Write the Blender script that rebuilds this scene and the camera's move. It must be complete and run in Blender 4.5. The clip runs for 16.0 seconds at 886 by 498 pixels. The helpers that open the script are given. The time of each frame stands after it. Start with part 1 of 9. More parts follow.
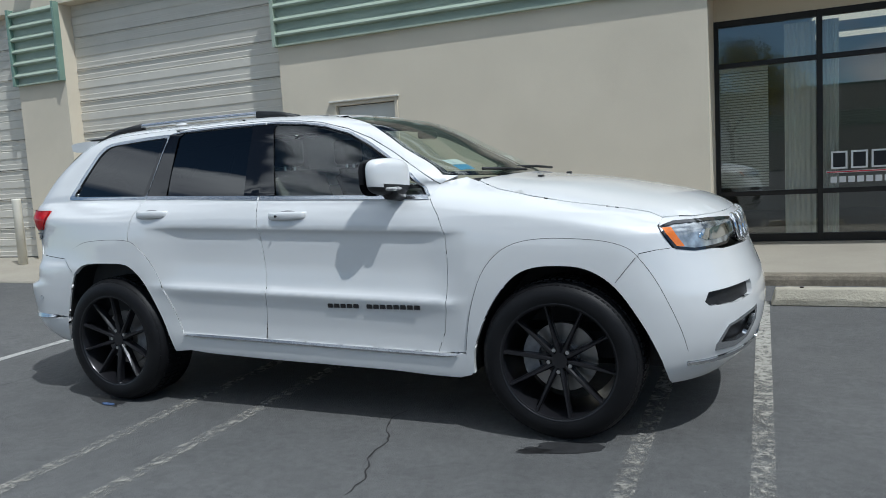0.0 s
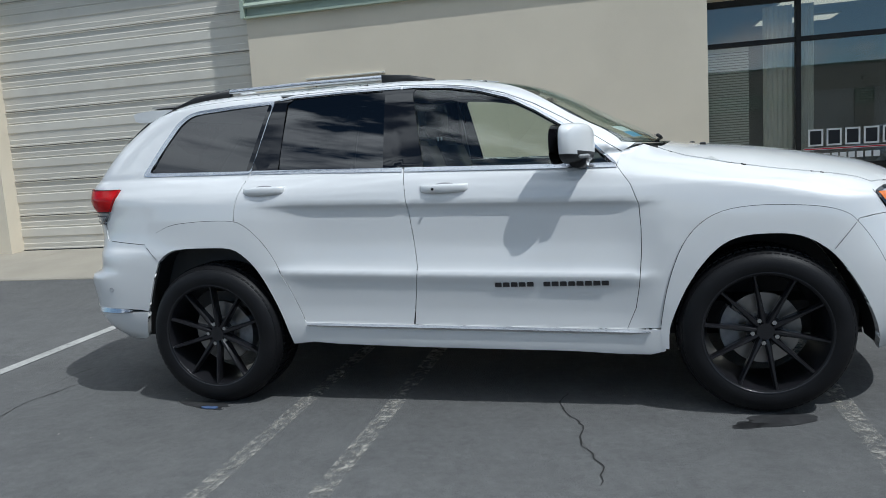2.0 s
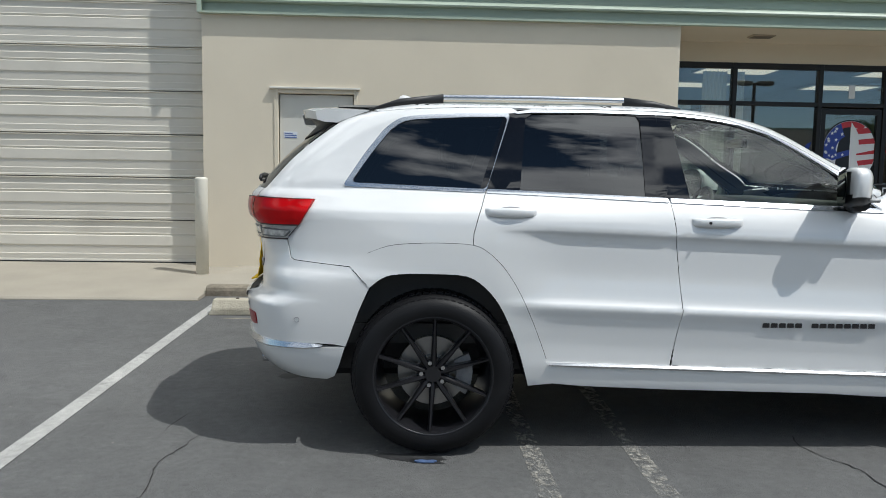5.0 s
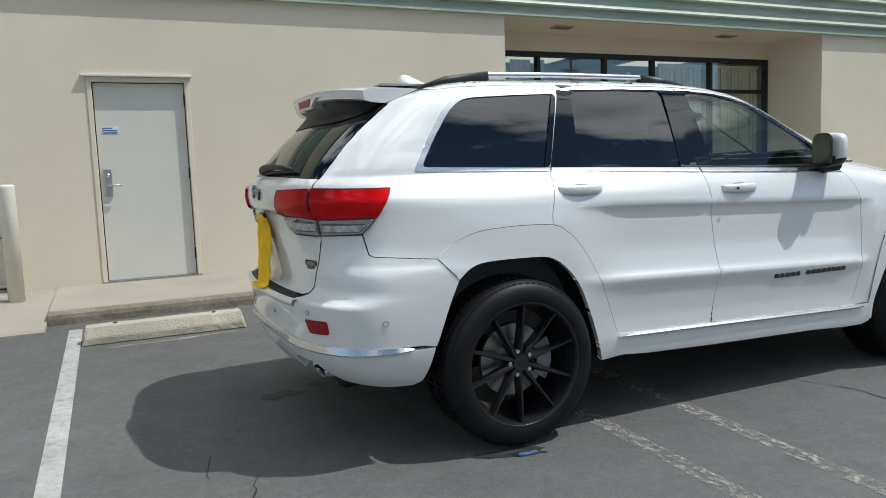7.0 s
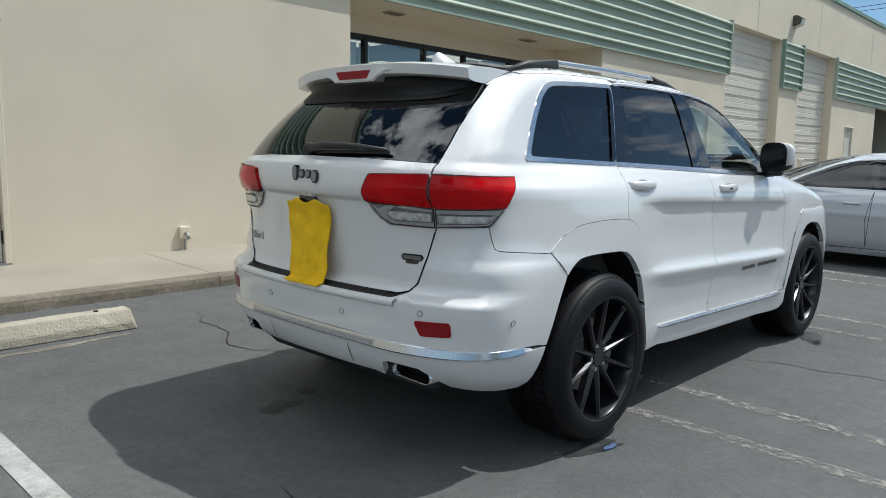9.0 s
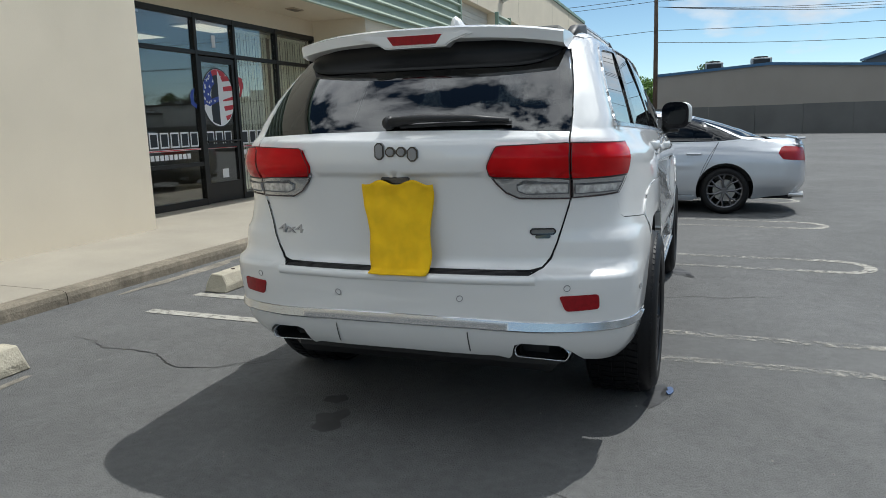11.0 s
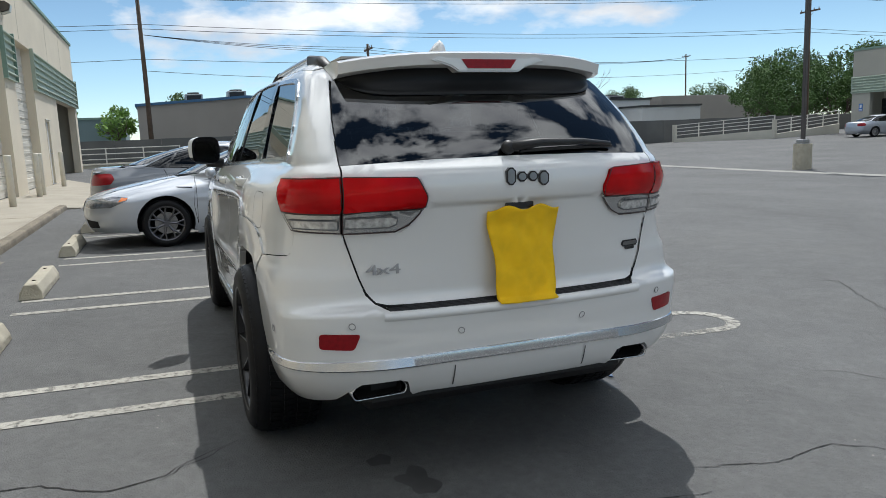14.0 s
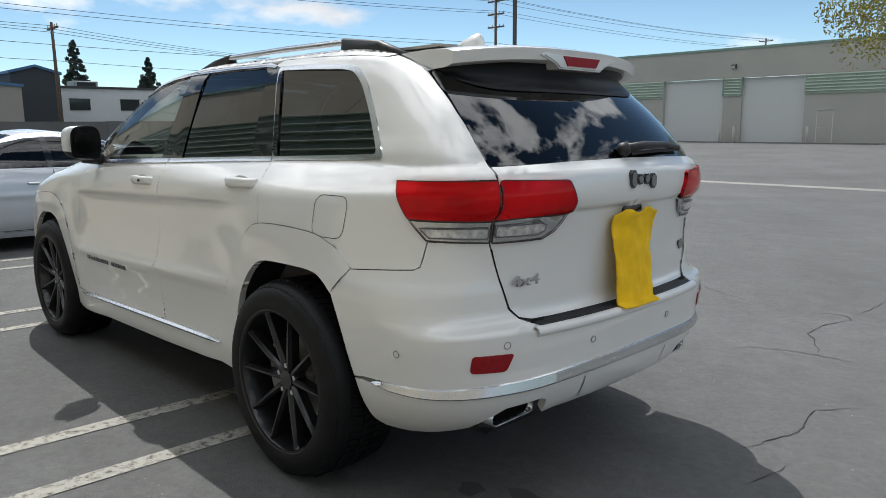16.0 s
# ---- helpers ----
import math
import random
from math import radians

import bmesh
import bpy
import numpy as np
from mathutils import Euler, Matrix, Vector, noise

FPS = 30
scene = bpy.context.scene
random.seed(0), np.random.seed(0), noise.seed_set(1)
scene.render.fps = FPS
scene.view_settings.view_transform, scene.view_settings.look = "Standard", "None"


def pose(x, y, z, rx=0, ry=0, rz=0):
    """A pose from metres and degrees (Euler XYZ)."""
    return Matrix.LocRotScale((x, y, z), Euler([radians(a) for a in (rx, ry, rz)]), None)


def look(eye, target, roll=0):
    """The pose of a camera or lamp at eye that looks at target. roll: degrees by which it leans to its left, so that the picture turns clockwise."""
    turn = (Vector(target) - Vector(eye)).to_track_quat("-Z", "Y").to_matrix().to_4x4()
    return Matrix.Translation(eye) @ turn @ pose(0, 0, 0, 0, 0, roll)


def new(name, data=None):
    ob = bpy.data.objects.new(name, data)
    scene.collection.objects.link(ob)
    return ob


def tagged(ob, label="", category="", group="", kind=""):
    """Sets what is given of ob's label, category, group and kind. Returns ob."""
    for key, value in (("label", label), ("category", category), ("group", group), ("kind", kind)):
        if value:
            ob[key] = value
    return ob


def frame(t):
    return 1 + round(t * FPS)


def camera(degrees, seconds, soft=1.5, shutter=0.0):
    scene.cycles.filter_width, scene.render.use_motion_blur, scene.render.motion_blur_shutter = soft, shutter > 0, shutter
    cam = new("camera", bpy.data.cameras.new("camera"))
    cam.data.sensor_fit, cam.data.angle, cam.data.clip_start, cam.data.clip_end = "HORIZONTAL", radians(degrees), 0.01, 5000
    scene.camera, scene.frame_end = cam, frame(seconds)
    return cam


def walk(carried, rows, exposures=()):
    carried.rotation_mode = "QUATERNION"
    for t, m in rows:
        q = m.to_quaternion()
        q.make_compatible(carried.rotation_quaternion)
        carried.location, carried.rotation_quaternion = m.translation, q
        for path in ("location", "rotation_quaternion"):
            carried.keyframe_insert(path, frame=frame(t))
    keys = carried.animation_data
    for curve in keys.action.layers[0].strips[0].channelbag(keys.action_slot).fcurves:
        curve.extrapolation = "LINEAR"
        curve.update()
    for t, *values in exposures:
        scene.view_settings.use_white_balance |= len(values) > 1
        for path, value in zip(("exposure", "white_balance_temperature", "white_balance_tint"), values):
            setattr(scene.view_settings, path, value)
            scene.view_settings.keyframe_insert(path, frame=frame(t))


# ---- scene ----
cam = camera(62.3, 16.0, 0.55)
PATH = [
    (0, (-0.013, 0.077, 1.352), (-0.817, 1.897, 1.149), -3.3),
    (0.5, (-0.415, -0.012, 1.319), (-1.138, 1.842, 1.112), -0.5),
    (1, (-0.785, -0.072, 1.334), (-1.428, 1.81, 1.123), -0.2),
    (1.5, (-1.179, -0.139, 1.35), (-1.743, 1.765, 1.108), -1.3),
    (2, (-1.565, -0.152, 1.341), (-2.058, 1.769, 1.086), -3.7),
    (2.5, (-1.977, -0.181, 1.349), (-2.376, 1.765, 1.117), -2.1),
    (3, (-2.359, -0.164, 1.359), (-2.632, 1.805, 1.135), -0.6),
    (3.5, (-2.759, -0.119, 1.368), (-2.977, 1.855, 1.133), -1.8),
    (4, (-3.198, -0.134, 1.338), (-3.289, 1.854, 1.136), -1.0),
    (4.5, (-3.597, -0.072, 1.325), (-3.571, 1.916, 1.113), -0.3),
    (5, (-3.996, -0.026, 1.356), (-3.904, 1.963, 1.17), 0.9),
    (5.2, (-4.164, -0.015, 1.342), (-3.999, 1.97, 1.161), 0.2),
    (7.3, (-5.794, 0.749, 1.32), (-4.892, 2.519, 1.09), -0.9),
    (7.5, (-5.926, 0.878, 1.351), (-4.97, 2.615, 1.088), 0.1),
    (8, (-6.268, 1.134, 1.339), (-5.104, 2.739, 1.073), -1.5),
    (8.5, (-6.558, 1.426, 1.322), (-5.242, 2.908, 1.051), 0.4),
    (9, (-6.828, 1.744, 1.347), (-5.384, 3.104, 1.087), 1.0),
    (9.2, (-6.937, 1.881, 1.34), (-5.438, 3.18, 1.081), -0.6),
    (11.3, (-7.593, 3.53, 1.351), (-5.705, 4.103, 1.027), -0.9),
    (11.5, (-7.625, 3.693, 1.375), (-5.717, 4.209, 1.065), -0.5),
    (12, (-7.728, 4.123, 1.386), (-5.769, 4.396, 1.083), -1.6),
    (12.1, (-7.729, 4.223, 1.386), (-5.766, 4.445, 1.072), -1.4),
    (12.5, (-7.726, 4.528, 1.38), (-5.753, 4.544, 1.052), -0.0),
    (13, (-7.687, 4.922, 1.416), (-5.718, 4.76, 1.101), 0.4),
    (13.5, (-7.606, 5.329, 1.43), (-5.685, 4.865, 1.126), -0.2),
    (14, (-7.412, 5.714, 1.416), (-5.563, 5.019, 1.108), -2.3),
    (14.5, (-7.186, 6.098, 1.428), (-5.418, 5.214, 1.119), -0.4),
    (15, (-6.961, 6.407, 1.44), (-5.326, 5.303, 1.108), 0.9),
    (15.5, (-6.657, 6.664, 1.457), (-5.113, 5.441, 1.113), 1.7),
    (16, (-6.364, 6.911, 1.456), (-4.95, 5.536, 1.122), -0.5),
]
walk(cam, [(t, look(eye, target, roll)) for t, eye, target, roll in PATH], [(0, -0.06, 5800, 6), (2, -0.03, 5800, 6), (3.2, 0.15, 6050, 8), (5, 0.21, 6200, 7), (9, 0.25, 6150, 6), (11.5, 0.29, 6200, 7), (12.5, 0.30, 6200, 9), (14, 0.30, 6200, 8), (16, 0.37, 6300, 8)])

# ---- world, sun and exposure ----
SUN_DIR = Vector((0.545, -0.28, 1.0)).normalized()
SUN_EL = math.asin(SUN_DIR.z)
SUN_AZ = math.atan2(SUN_DIR.x, SUN_DIR.y)


def build_world():
    w = bpy.data.worlds.new("sky")
    scene.world = w
    w.use_nodes = True
    nt = w.node_tree
    nt.nodes.clear()
    n = nt.nodes.new
    out = n("ShaderNodeOutputWorld")
    bg = n("ShaderNodeBackground")
    sky = n("ShaderNodeTexSky")
    sky.sky_type = "NISHITA"
    sky.sun_disc = False
    sky.sun_elevation = SUN_EL
    sky.sun_rotation = SUN_AZ
    sky.air_density, sky.dust_density, sky.ozone_density = 0.9, 0.15, 3.0
    sky.altitude = 1800
    # scattered fair-weather cumulus
    tc = n("ShaderNodeTexCoord")
    sep = n("ShaderNodeSeparateXYZ")
    nt.links.new(tc.outputs["Generated"], sep.inputs[0])
    zc = n("ShaderNodeMath"); zc.operation = "MAXIMUM"; zc.inputs[1].default_value = 0.0
    nt.links.new(sep.outputs[2], zc.inputs[0])
    comb = n("ShaderNodeVectorMath"); comb.operation = "MULTIPLY_ADD"
    comb.inputs[1].default_value, comb.inputs[2].default_value = (1.0, 1.0, 2.5), (3.1, 7.7, 3.7)
    nt.links.new(tc.outputs["Generated"], comb.inputs[0])
    noise_t = n("ShaderNodeTexNoise")
    noise_t.inputs["Scale"].default_value = 3.0
    noise_t.inputs["Detail"].default_value = 9
    noise_t.inputs["Roughness"].default_value = 0.56
    nt.links.new(comb.outputs[0], noise_t.inputs["Vector"])
    ramp = n("ShaderNodeValToRGB")
    ramp.color_ramp.elements[0].position = 0.515
    ramp.color_ramp.elements[1].position = 0.60
    # fewer clouds low over the horizon, larger banks higher up
    cover = n("ShaderNodeMapRange")
    cover.inputs[1].default_value, cover.inputs[2].default_value = 0.1, 0.85
    cover.inputs[3].default_value, cover.inputs[4].default_value = -0.004, 0.075
    nt.links.new(zc.outputs[0], cover.inputs[0])
    cov = n("ShaderNodeMath"); cov.operation = "ADD"
    nt.links.new(noise_t.outputs["Fac"], cov.inputs[0]); nt.links.new(cover.outputs[0], cov.inputs[1])
    nt.links.new(cov.outputs[0], ramp.inputs[0])
    shade = n("ShaderNodeTexNoise")
    shade.inputs["Scale"].default_value = 5.5
    shade.inputs["Detail"].default_value = 5
    nt.links.new(comb.outputs[0], shade.inputs["Vector"])
    white = n("ShaderNodeValToRGB")
    white.color_ramp.elements[0].color = (4.6, 4.7, 5.0, 1)
    white.color_ramp.elements[1].color = (7.8, 7.9, 7.9, 1)
    white.color_ramp.elements[0].position, white.color_ramp.elements[1].position = 0.3, 0.65
    nt.links.new(shade.outputs["Fac"], white.inputs[0])
    # thicker and brighter overhead, the blue deeper towards the zenith
    high = n("ShaderNodeMapRange")
    high.inputs[1].default_value, high.inputs[2].default_value = 0.15, 0.75
    high.inputs[3].default_value, high.inputs[4].default_value = 0.88, 1.5
    nt.links.new(zc.outputs[0], high.inputs[0])
    deep = n("ShaderNodeMapRange")
    deep.inputs[1].default_value, deep.inputs[2].default_value = 0.1, 0.7
    deep.inputs[3].default_value, deep.inputs[4].default_value = 1.0, 0.55
    nt.links.new(zc.outputs[0], deep.inputs[0])
    lit = n("ShaderNodeVectorMath"); lit.operation = "SCALE"
    nt.links.new(white.outputs[0], lit.inputs[0]); nt.links.new(high.outputs[0], lit.inputs["Scale"])
    mix = n("ShaderNodeMix"); mix.data_type = "RGBA"
    nt.links.new(ramp.outputs[0], mix.inputs[0])
    hue = n("ShaderNodeMix"); hue.data_type, hue.blend_type = "RGBA", "MULTIPLY"
    hue.inputs[0].default_value = 1.0
    hue.inputs[7].default_value = (0.77, 0.775, 0.69, 1)
    nt.links.new(sky.outputs[0], hue.inputs[6])
    blue = n("ShaderNodeVectorMath"); blue.operation = "SCALE"
    nt.links.new(hue.outputs[2], blue.inputs[0]); nt.links.new(deep.outputs[0], blue.inputs["Scale"])
    nt.links.new(blue.outputs[0], mix.inputs[6])
    nt.links.new(lit.outputs[0], mix.inputs[7])
    nt.links.new(mix.outputs[2], bg.inputs[0])
    bg.inputs[1].default_value = SKY
    nt.links.new(bg.outputs[0], out.inputs[0])


SKY = 0.135
SUN = 3.0
build_world()
sun = new("sun", bpy.data.lights.new("sun", "SUN"))
sun.data.energy, sun.data.angle, sun.data.color = SUN, radians(0.53), (1.0, 0.965, 0.92)
sun.matrix_world = look(SUN_DIR * 60, (0, 0, 0))

# ---- materials ----
MATS = {}


def mat(name, color, rough=0.6, metal=0.0, var=0.0, scale=6.0, bump=0.0, bscale=60.0, coat=0.0, fine=0.0, rvar=0.0,
        stain=0.0, stain_scale=0.7, stain_col=(0.1, 0.09, 0.08), spec=0.5, isl=0.0, mid=0.0):
    """A painted or mineral surface: broad mottling, fine grain, stains and relief."""
    if name in MATS:
        return MATS[name]
    m = bpy.data.materials.new(name)
    m.use_nodes = True
    nt = m.node_tree
    b = nt.nodes["Principled BSDF"]
    b.inputs["Roughness"].default_value = rough
    b.inputs["Metallic"].default_value = metal
    b.inputs["Specular IOR Level"].default_value = spec
    b.inputs["Coat Weight"].default_value = coat
    b.inputs["Coat Roughness"].default_value = 0.04
    n = nt.nodes.new
    tc = n("ShaderNodeTexCoord")
    base = n("ShaderNodeRGB")
    base.outputs[0].default_value = (*color, 1)
    col = base.outputs[0]

    def noise_fac(sc, det, lo, hi):
        t = n("ShaderNodeTexNoise")
        t.inputs["Scale"].default_value, t.inputs["Detail"].default_value = sc, det
        nt.links.new(tc.outputs["Object"], t.inputs["Vector"])
        r = n("ShaderNodeMapRange")
        r.inputs[1].default_value, r.inputs[2].default_value = 0.3, 0.7
        r.inputs[3].default_value, r.inputs[4].default_value = lo, hi
        nt.links.new(t.outputs["Fac"], r.inputs[0])
        return r.outputs[0]

    def times(c, f):
        x = n("ShaderNodeMix")
        x.data_type, x.blend_type = "RGBA", "MULTIPLY"
        x.inputs[0].default_value = 1
        nt.links.new(c, x.inputs[6])
        nt.links.new(f, x.inputs[7])
        return x.outputs[2]

    if var:
        col = times(col, noise_fac(scale, 6, 1 - var, 1 + var))
    if mid:
        col = times(col, noise_fac(26, 9, 1 - mid, 1 + mid))
        col = times(col, noise_fac(4.5, 8, 1 - mid * 0.7, 1 + mid * 0.7))
    if fine:
        col = times(col, noise_fac(bscale * 2.3, 3, 1 - fine, 1 + fine))
    if isl:
        g = n("ShaderNodeObjectInfo")
        r = n("ShaderNodeMapRange")
        r.inputs[3].default_value, r.inputs[4].default_value = 1 - isl, 1 + isl
        nt.links.new(g.outputs["Random"], r.inputs[0])
        col = times(col, r.outputs[0])
    if stain:
        t = n("ShaderNodeTexNoise")
        t.inputs["Scale"].default_value, t.inputs["Detail"].default_value = stain_scale, 8
        t.inputs["Roughness"].default_value = 0.62
        nt.links.new(tc.outputs["Object"], t.inputs["Vector"])
        r = n("ShaderNodeMapRange")
        r.inputs[1].default_value, r.inputs[2].default_value = 0.56, 0.74
        r.inputs[3].default_value, r.inputs[4].default_value = 0, stain
        nt.links.new(t.outputs["Fac"], r.inputs[0])
        x = n("ShaderNodeMix")
        x.data_type = "RGBA"
        nt.links.new(r.outputs[0], x.inputs[0])
        nt.links.new(col, x.inputs[6])
        x.inputs[7].default_value = (*stain_col, 1)
        col = x.outputs[2]
    nt.links.new(col, b.inputs["Base Color"])
    if rvar:
        nt.links.new(noise_fac(scale * 1.7, 4, rough - rvar, rough + rvar), b.inputs["Roughness"])
    if bump:
        t = n("ShaderNodeTexNoise")
        t.inputs["Scale"].default_value, t.inputs["Detail"].default_value = bscale, 5
        nt.links.new(tc.outputs["Object"], t.inputs["Vector"])
        bp = n("ShaderNodeBump")
        bp.inputs["Strength"].default_value = bump
        bp.inputs["Distance"].default_value = 0.01
        nt.links.new(t.outputs["Fac"], bp.inputs["Height"])
        nt.links.new(bp.outputs[0], b.inputs["Normal"])
    MATS[name] = m
    return m


def thin_glass(name, tint, gloss=1.0, ior=1.62):
    """A thin pane: sees straight through, tinted, with a mirror-like Fresnel sheen."""
    if name in MATS:
        return MATS[name]
    m = bpy.data.materials.new(name)
    m.use_nodes = True
    nt = m.node_tree
    nt.nodes.clear()
    out = nt.nodes.new("ShaderNodeOutputMaterial")
    tr = nt.nodes.new("ShaderNodeBsdfTransparent")
    tr.inputs[0].default_value = (*tint, 1)
    gl = nt.nodes.new("ShaderNodeBsdfGlossy")
    gl.inputs["Roughness"].default_value = 0.006
    gl.inputs["Color"].default_value = (gloss, gloss, gloss, 1)
    # sheen by Schlick's rule, alike from both sides of the pane
    f0 = ((ior - 1) / (ior + 1)) ** 2
    lw = nt.nodes.new("ShaderNodeLayerWeight")
    lw.inputs["Blend"].default_value = 0.5
    pw = nt.nodes.new("ShaderNodeMath")
    pw.operation = "POWER"
    pw.inputs[1].default_value = 5.0
    nt.links.new(lw.outputs["Facing"], pw.inputs[0])
    fr = nt.nodes.new("ShaderNodeMath")
    fr.operation = "MULTIPLY_ADD"
    fr.inputs[1].default_value, fr.inputs[2].default_value = 1 - f0, f0
    nt.links.new(pw.outputs[0], fr.inputs[0])
    mx = nt.nodes.new("ShaderNodeMixShader")
    nt.links.new(fr.outputs[0], mx.inputs[0])
    nt.links.new(tr.outputs[0], mx.inputs[1])
    nt.links.new(gl.outputs[0], mx.inputs[2])
    nt.links.new(mx.outputs[0], out.inputs[0])
    MATS[name] = m
    return m


STUCCO = mat("stucco", (0.685, 0.607, 0.478), 0.92, var=0.05, scale=0.8, bump=0.11, bscale=110, fine=0.03, stain=0.16, stain_scale=0.5, stain_col=(0.40, 0.34, 0.26))
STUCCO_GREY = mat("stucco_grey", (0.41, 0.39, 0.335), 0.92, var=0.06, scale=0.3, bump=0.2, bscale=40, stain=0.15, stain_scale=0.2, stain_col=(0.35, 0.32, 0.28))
GREEN = mat("green_metal", (0.385, 0.45, 0.36), 0.5, var=0.08, scale=1.2, bump=0.05, bscale=30, stain=0.12, stain_scale=1.5, stain_col=(0.3, 0.36, 0.3))
GREEN_DARK = mat("green_trim", (0.20, 0.30, 0.24), 0.55, var=0.1, scale=2.0)
DOORPAINT = mat("door_paint", (0.62, 0.60, 0.54), 0.55, var=0.03, scale=2.0, stain=0.08, stain_scale=2.0, stain_col=(0.4, 0.37, 0.32))
ROLLUP = mat("rollup_paint", (0.645, 0.605, 0.525), 0.6, var=0.05, scale=1.3, stain=0.22, stain_scale=1.1, stain_col=(0.36, 0.31, 0.25), isl=0.03)
CONCRETE = mat("concrete", (0.335, 0.303, 0.246), 0.9, var=0.10, scale=1.3, bump=0.3, bscale=90, fine=0.10, stain=0.45, stain_scale=1.0, stain_col=(0.31, 0.27, 0.21))
KERB = mat("kerb_concrete", (0.31, 0.275, 0.215), 0.92, var=0.16, scale=2.4, bump=0.5, bscale=70, fine=0.12, stain=0.6, stain_scale=2.4, stain_col=(0.16, 0.14, 0.11))
STOPC = mat("stop_concrete", (0.41, 0.375, 0.295), 0.92, var=0.14, scale=4, bump=0.6, bscale=60, fine=0.14, stain=0.5, stain_scale=5, stain_col=(0.22, 0.19, 0.14))
FRAME = mat("dark_bronze", (0.018, 0.016, 0.014), 0.42, metal=0.3, var=0.1, scale=3)
GREYMET = mat("grey_metal", (0.35, 0.35, 0.35), 0.45, metal=0.8, var=0.1, scale=9)
STEEL = mat("brushed_steel", (0.6, 0.6, 0.6), 0.3, metal=1.0, var=0.06, scale=20)
DARKWALL = mat("block_wall", (0.125, 0.125, 0.12), 0.93, var=0.16, scale=0.5, bump=0.4, bscale=25, stain=0.3, stain_scale=0.35, stain_col=(0.08, 0.078, 0.075))
WHITEWALL = mat("white_wall", (0.60, 0.60, 0.58), 0.9, var=0.05, scale=0.4, stain=0.12, stain_scale=0.3, stain_col=(0.42, 0.41, 0.4))
GREYWALL = mat("taupe_wall", (0.30, 0.27, 0.235), 0.9, var=0.05, scale=0.4, bump=0.1, bscale=20)
BLUETRIM = mat("blue_trim", (0.05, 0.13, 0.24), 0.6, var=0.1)
WOODPOLE = mat("pole_wood", (0.10, 0.07, 0.05), 0.9, var=0.25, scale=5, bump=0.5, bscale=30)
BLACK = mat("black_plastic", (0.012, 0.012, 0.013), 0.45, var=0.15, scale=30)
WIRE = mat("wire_black", (0.01, 0.01, 0.011), 0.7)
BARK = mat("bark", (0.11, 0.085, 0.065), 0.95, var=0.25, scale=12, bump=0.8, bscale=40)
WHITERAIL = mat("white_rail", (0.66, 0.64, 0.58), 0.6, var=0.05)
REDPAINT = mat("red_paint", (0.35, 0.02, 0.02), 0.5, var=0.1)
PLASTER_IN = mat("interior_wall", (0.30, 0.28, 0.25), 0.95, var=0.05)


def asphalt():
    m = mat("asphalt", (0.104, 0.104, 0.102), 0.86, var=0.13, scale=0.35, bump=0.8, bscale=120, fine=0.38, mid=0.13, rvar=0.07,
            stain=0.5, stain_scale=0.28, stain_col=(0.125, 0.122, 0.115))
    return m


ASPHALT = asphalt()


def leaf_mat(name, color):
    m = mat(name, color, 0.7, var=0.35, scale=1.4, isl=0.1)
    m.node_tree.nodes["Principled BSDF"].inputs["Subsurface Weight"].default_value = 0.0
    return m


# ---- mesh helpers ----
def obj(name, bm, material=None, smooth=False, parent=None, label="", loc=None):
    me = bpy.data.meshes.new(name)
    bm.normal_update()
    lay = bm.verts.layers.float_vector.get("nrm")
    normals = [tuple(v[lay]) for v in bm.verts] if lay else None
    if lay:
        bm.verts.layers.float_vector.remove(lay)
    bm.to_mesh(me)
    bm.free()
    for mm in (material if isinstance(material, (list, tuple)) else [material]):
        if mm:
            me.materials.append(mm)
    if smooth:
        me.polygons.foreach_set("use_smooth", [True] * len(me.polygons))
    if normals and smooth:
        me.normals_split_custom_set_from_vertices(normals)
    ob = new(name, me)
    if parent:
        ob.parent = parent
    if label:
        ob["label"] = label
    if loc:
        ob.location = loc
    return ob


def part(name, bm, material, parent, label="", smooth=False):
    return obj(name, bm, material, smooth, parent, label)


def empty(name, loc=(0, 0, 0), rz=0.0):
    e = new(name)
    e.location = loc
    e.rotation_euler = (0, 0, rz)
    return e


def box(bm, x0, y0, z0, x1, y1, z1, bevel=0.0, seg=1):
    r = bmesh.ops.create_cube(bm, size=1)
    vs = r["verts"]
    for v in vs:
        v.co = Vector((x0 + (v.co.x + 0.5) * (x1 - x0), y0 + (v.co.y + 0.5) * (y1 - y0), z0 + (v.co.z + 0.5) * (z1 - z0)))
    if bevel:
        es = list({e for v in vs for e in v.link_edges})
        bmesh.ops.bevel(bm, geom=es, offset=bevel, segments=seg, affect="EDGES", profile=0.6)
    return bm


def boxm(*a, **k):
    return box(bmesh.new(), *a, **k)


def tube(bm, pts, r, n=8, cap=True, r2=None):
    """A round bar along points; r may taper to r2."""
    pts = [Vector(p) for p in pts]
    rings = []
    for i, p in enumerate(pts):
        a = pts[max(i - 1, 0)]
        b = pts[min(i + 1, len(pts) - 1)]
        d = (b - a).normalized()
        u = d.orthogonal().normalized() if abs(d.z) > 0.95 else d.cross(Vector((0, 0, 1))).normalized()
        w = d.cross(u).normalized()
        rr = r if r2 is None else r + (r2 - r) * i / max(1, len(pts) - 1)
        rings.append([bm.verts.new(p + (u * math.cos(2 * math.pi * k / n) + w * math.sin(2 * math.pi * k / n)) * rr) for k in range(n)])
    for a, b in zip(rings, rings[1:]):
        for k in range(n):
            bm.faces.new((a[k], a[(k + 1) % n], b[(k + 1) % n], b[k]))
    if cap:
        bm.faces.new(rings[0][::-1])
        bm.faces.new(rings[-1])
    return bm


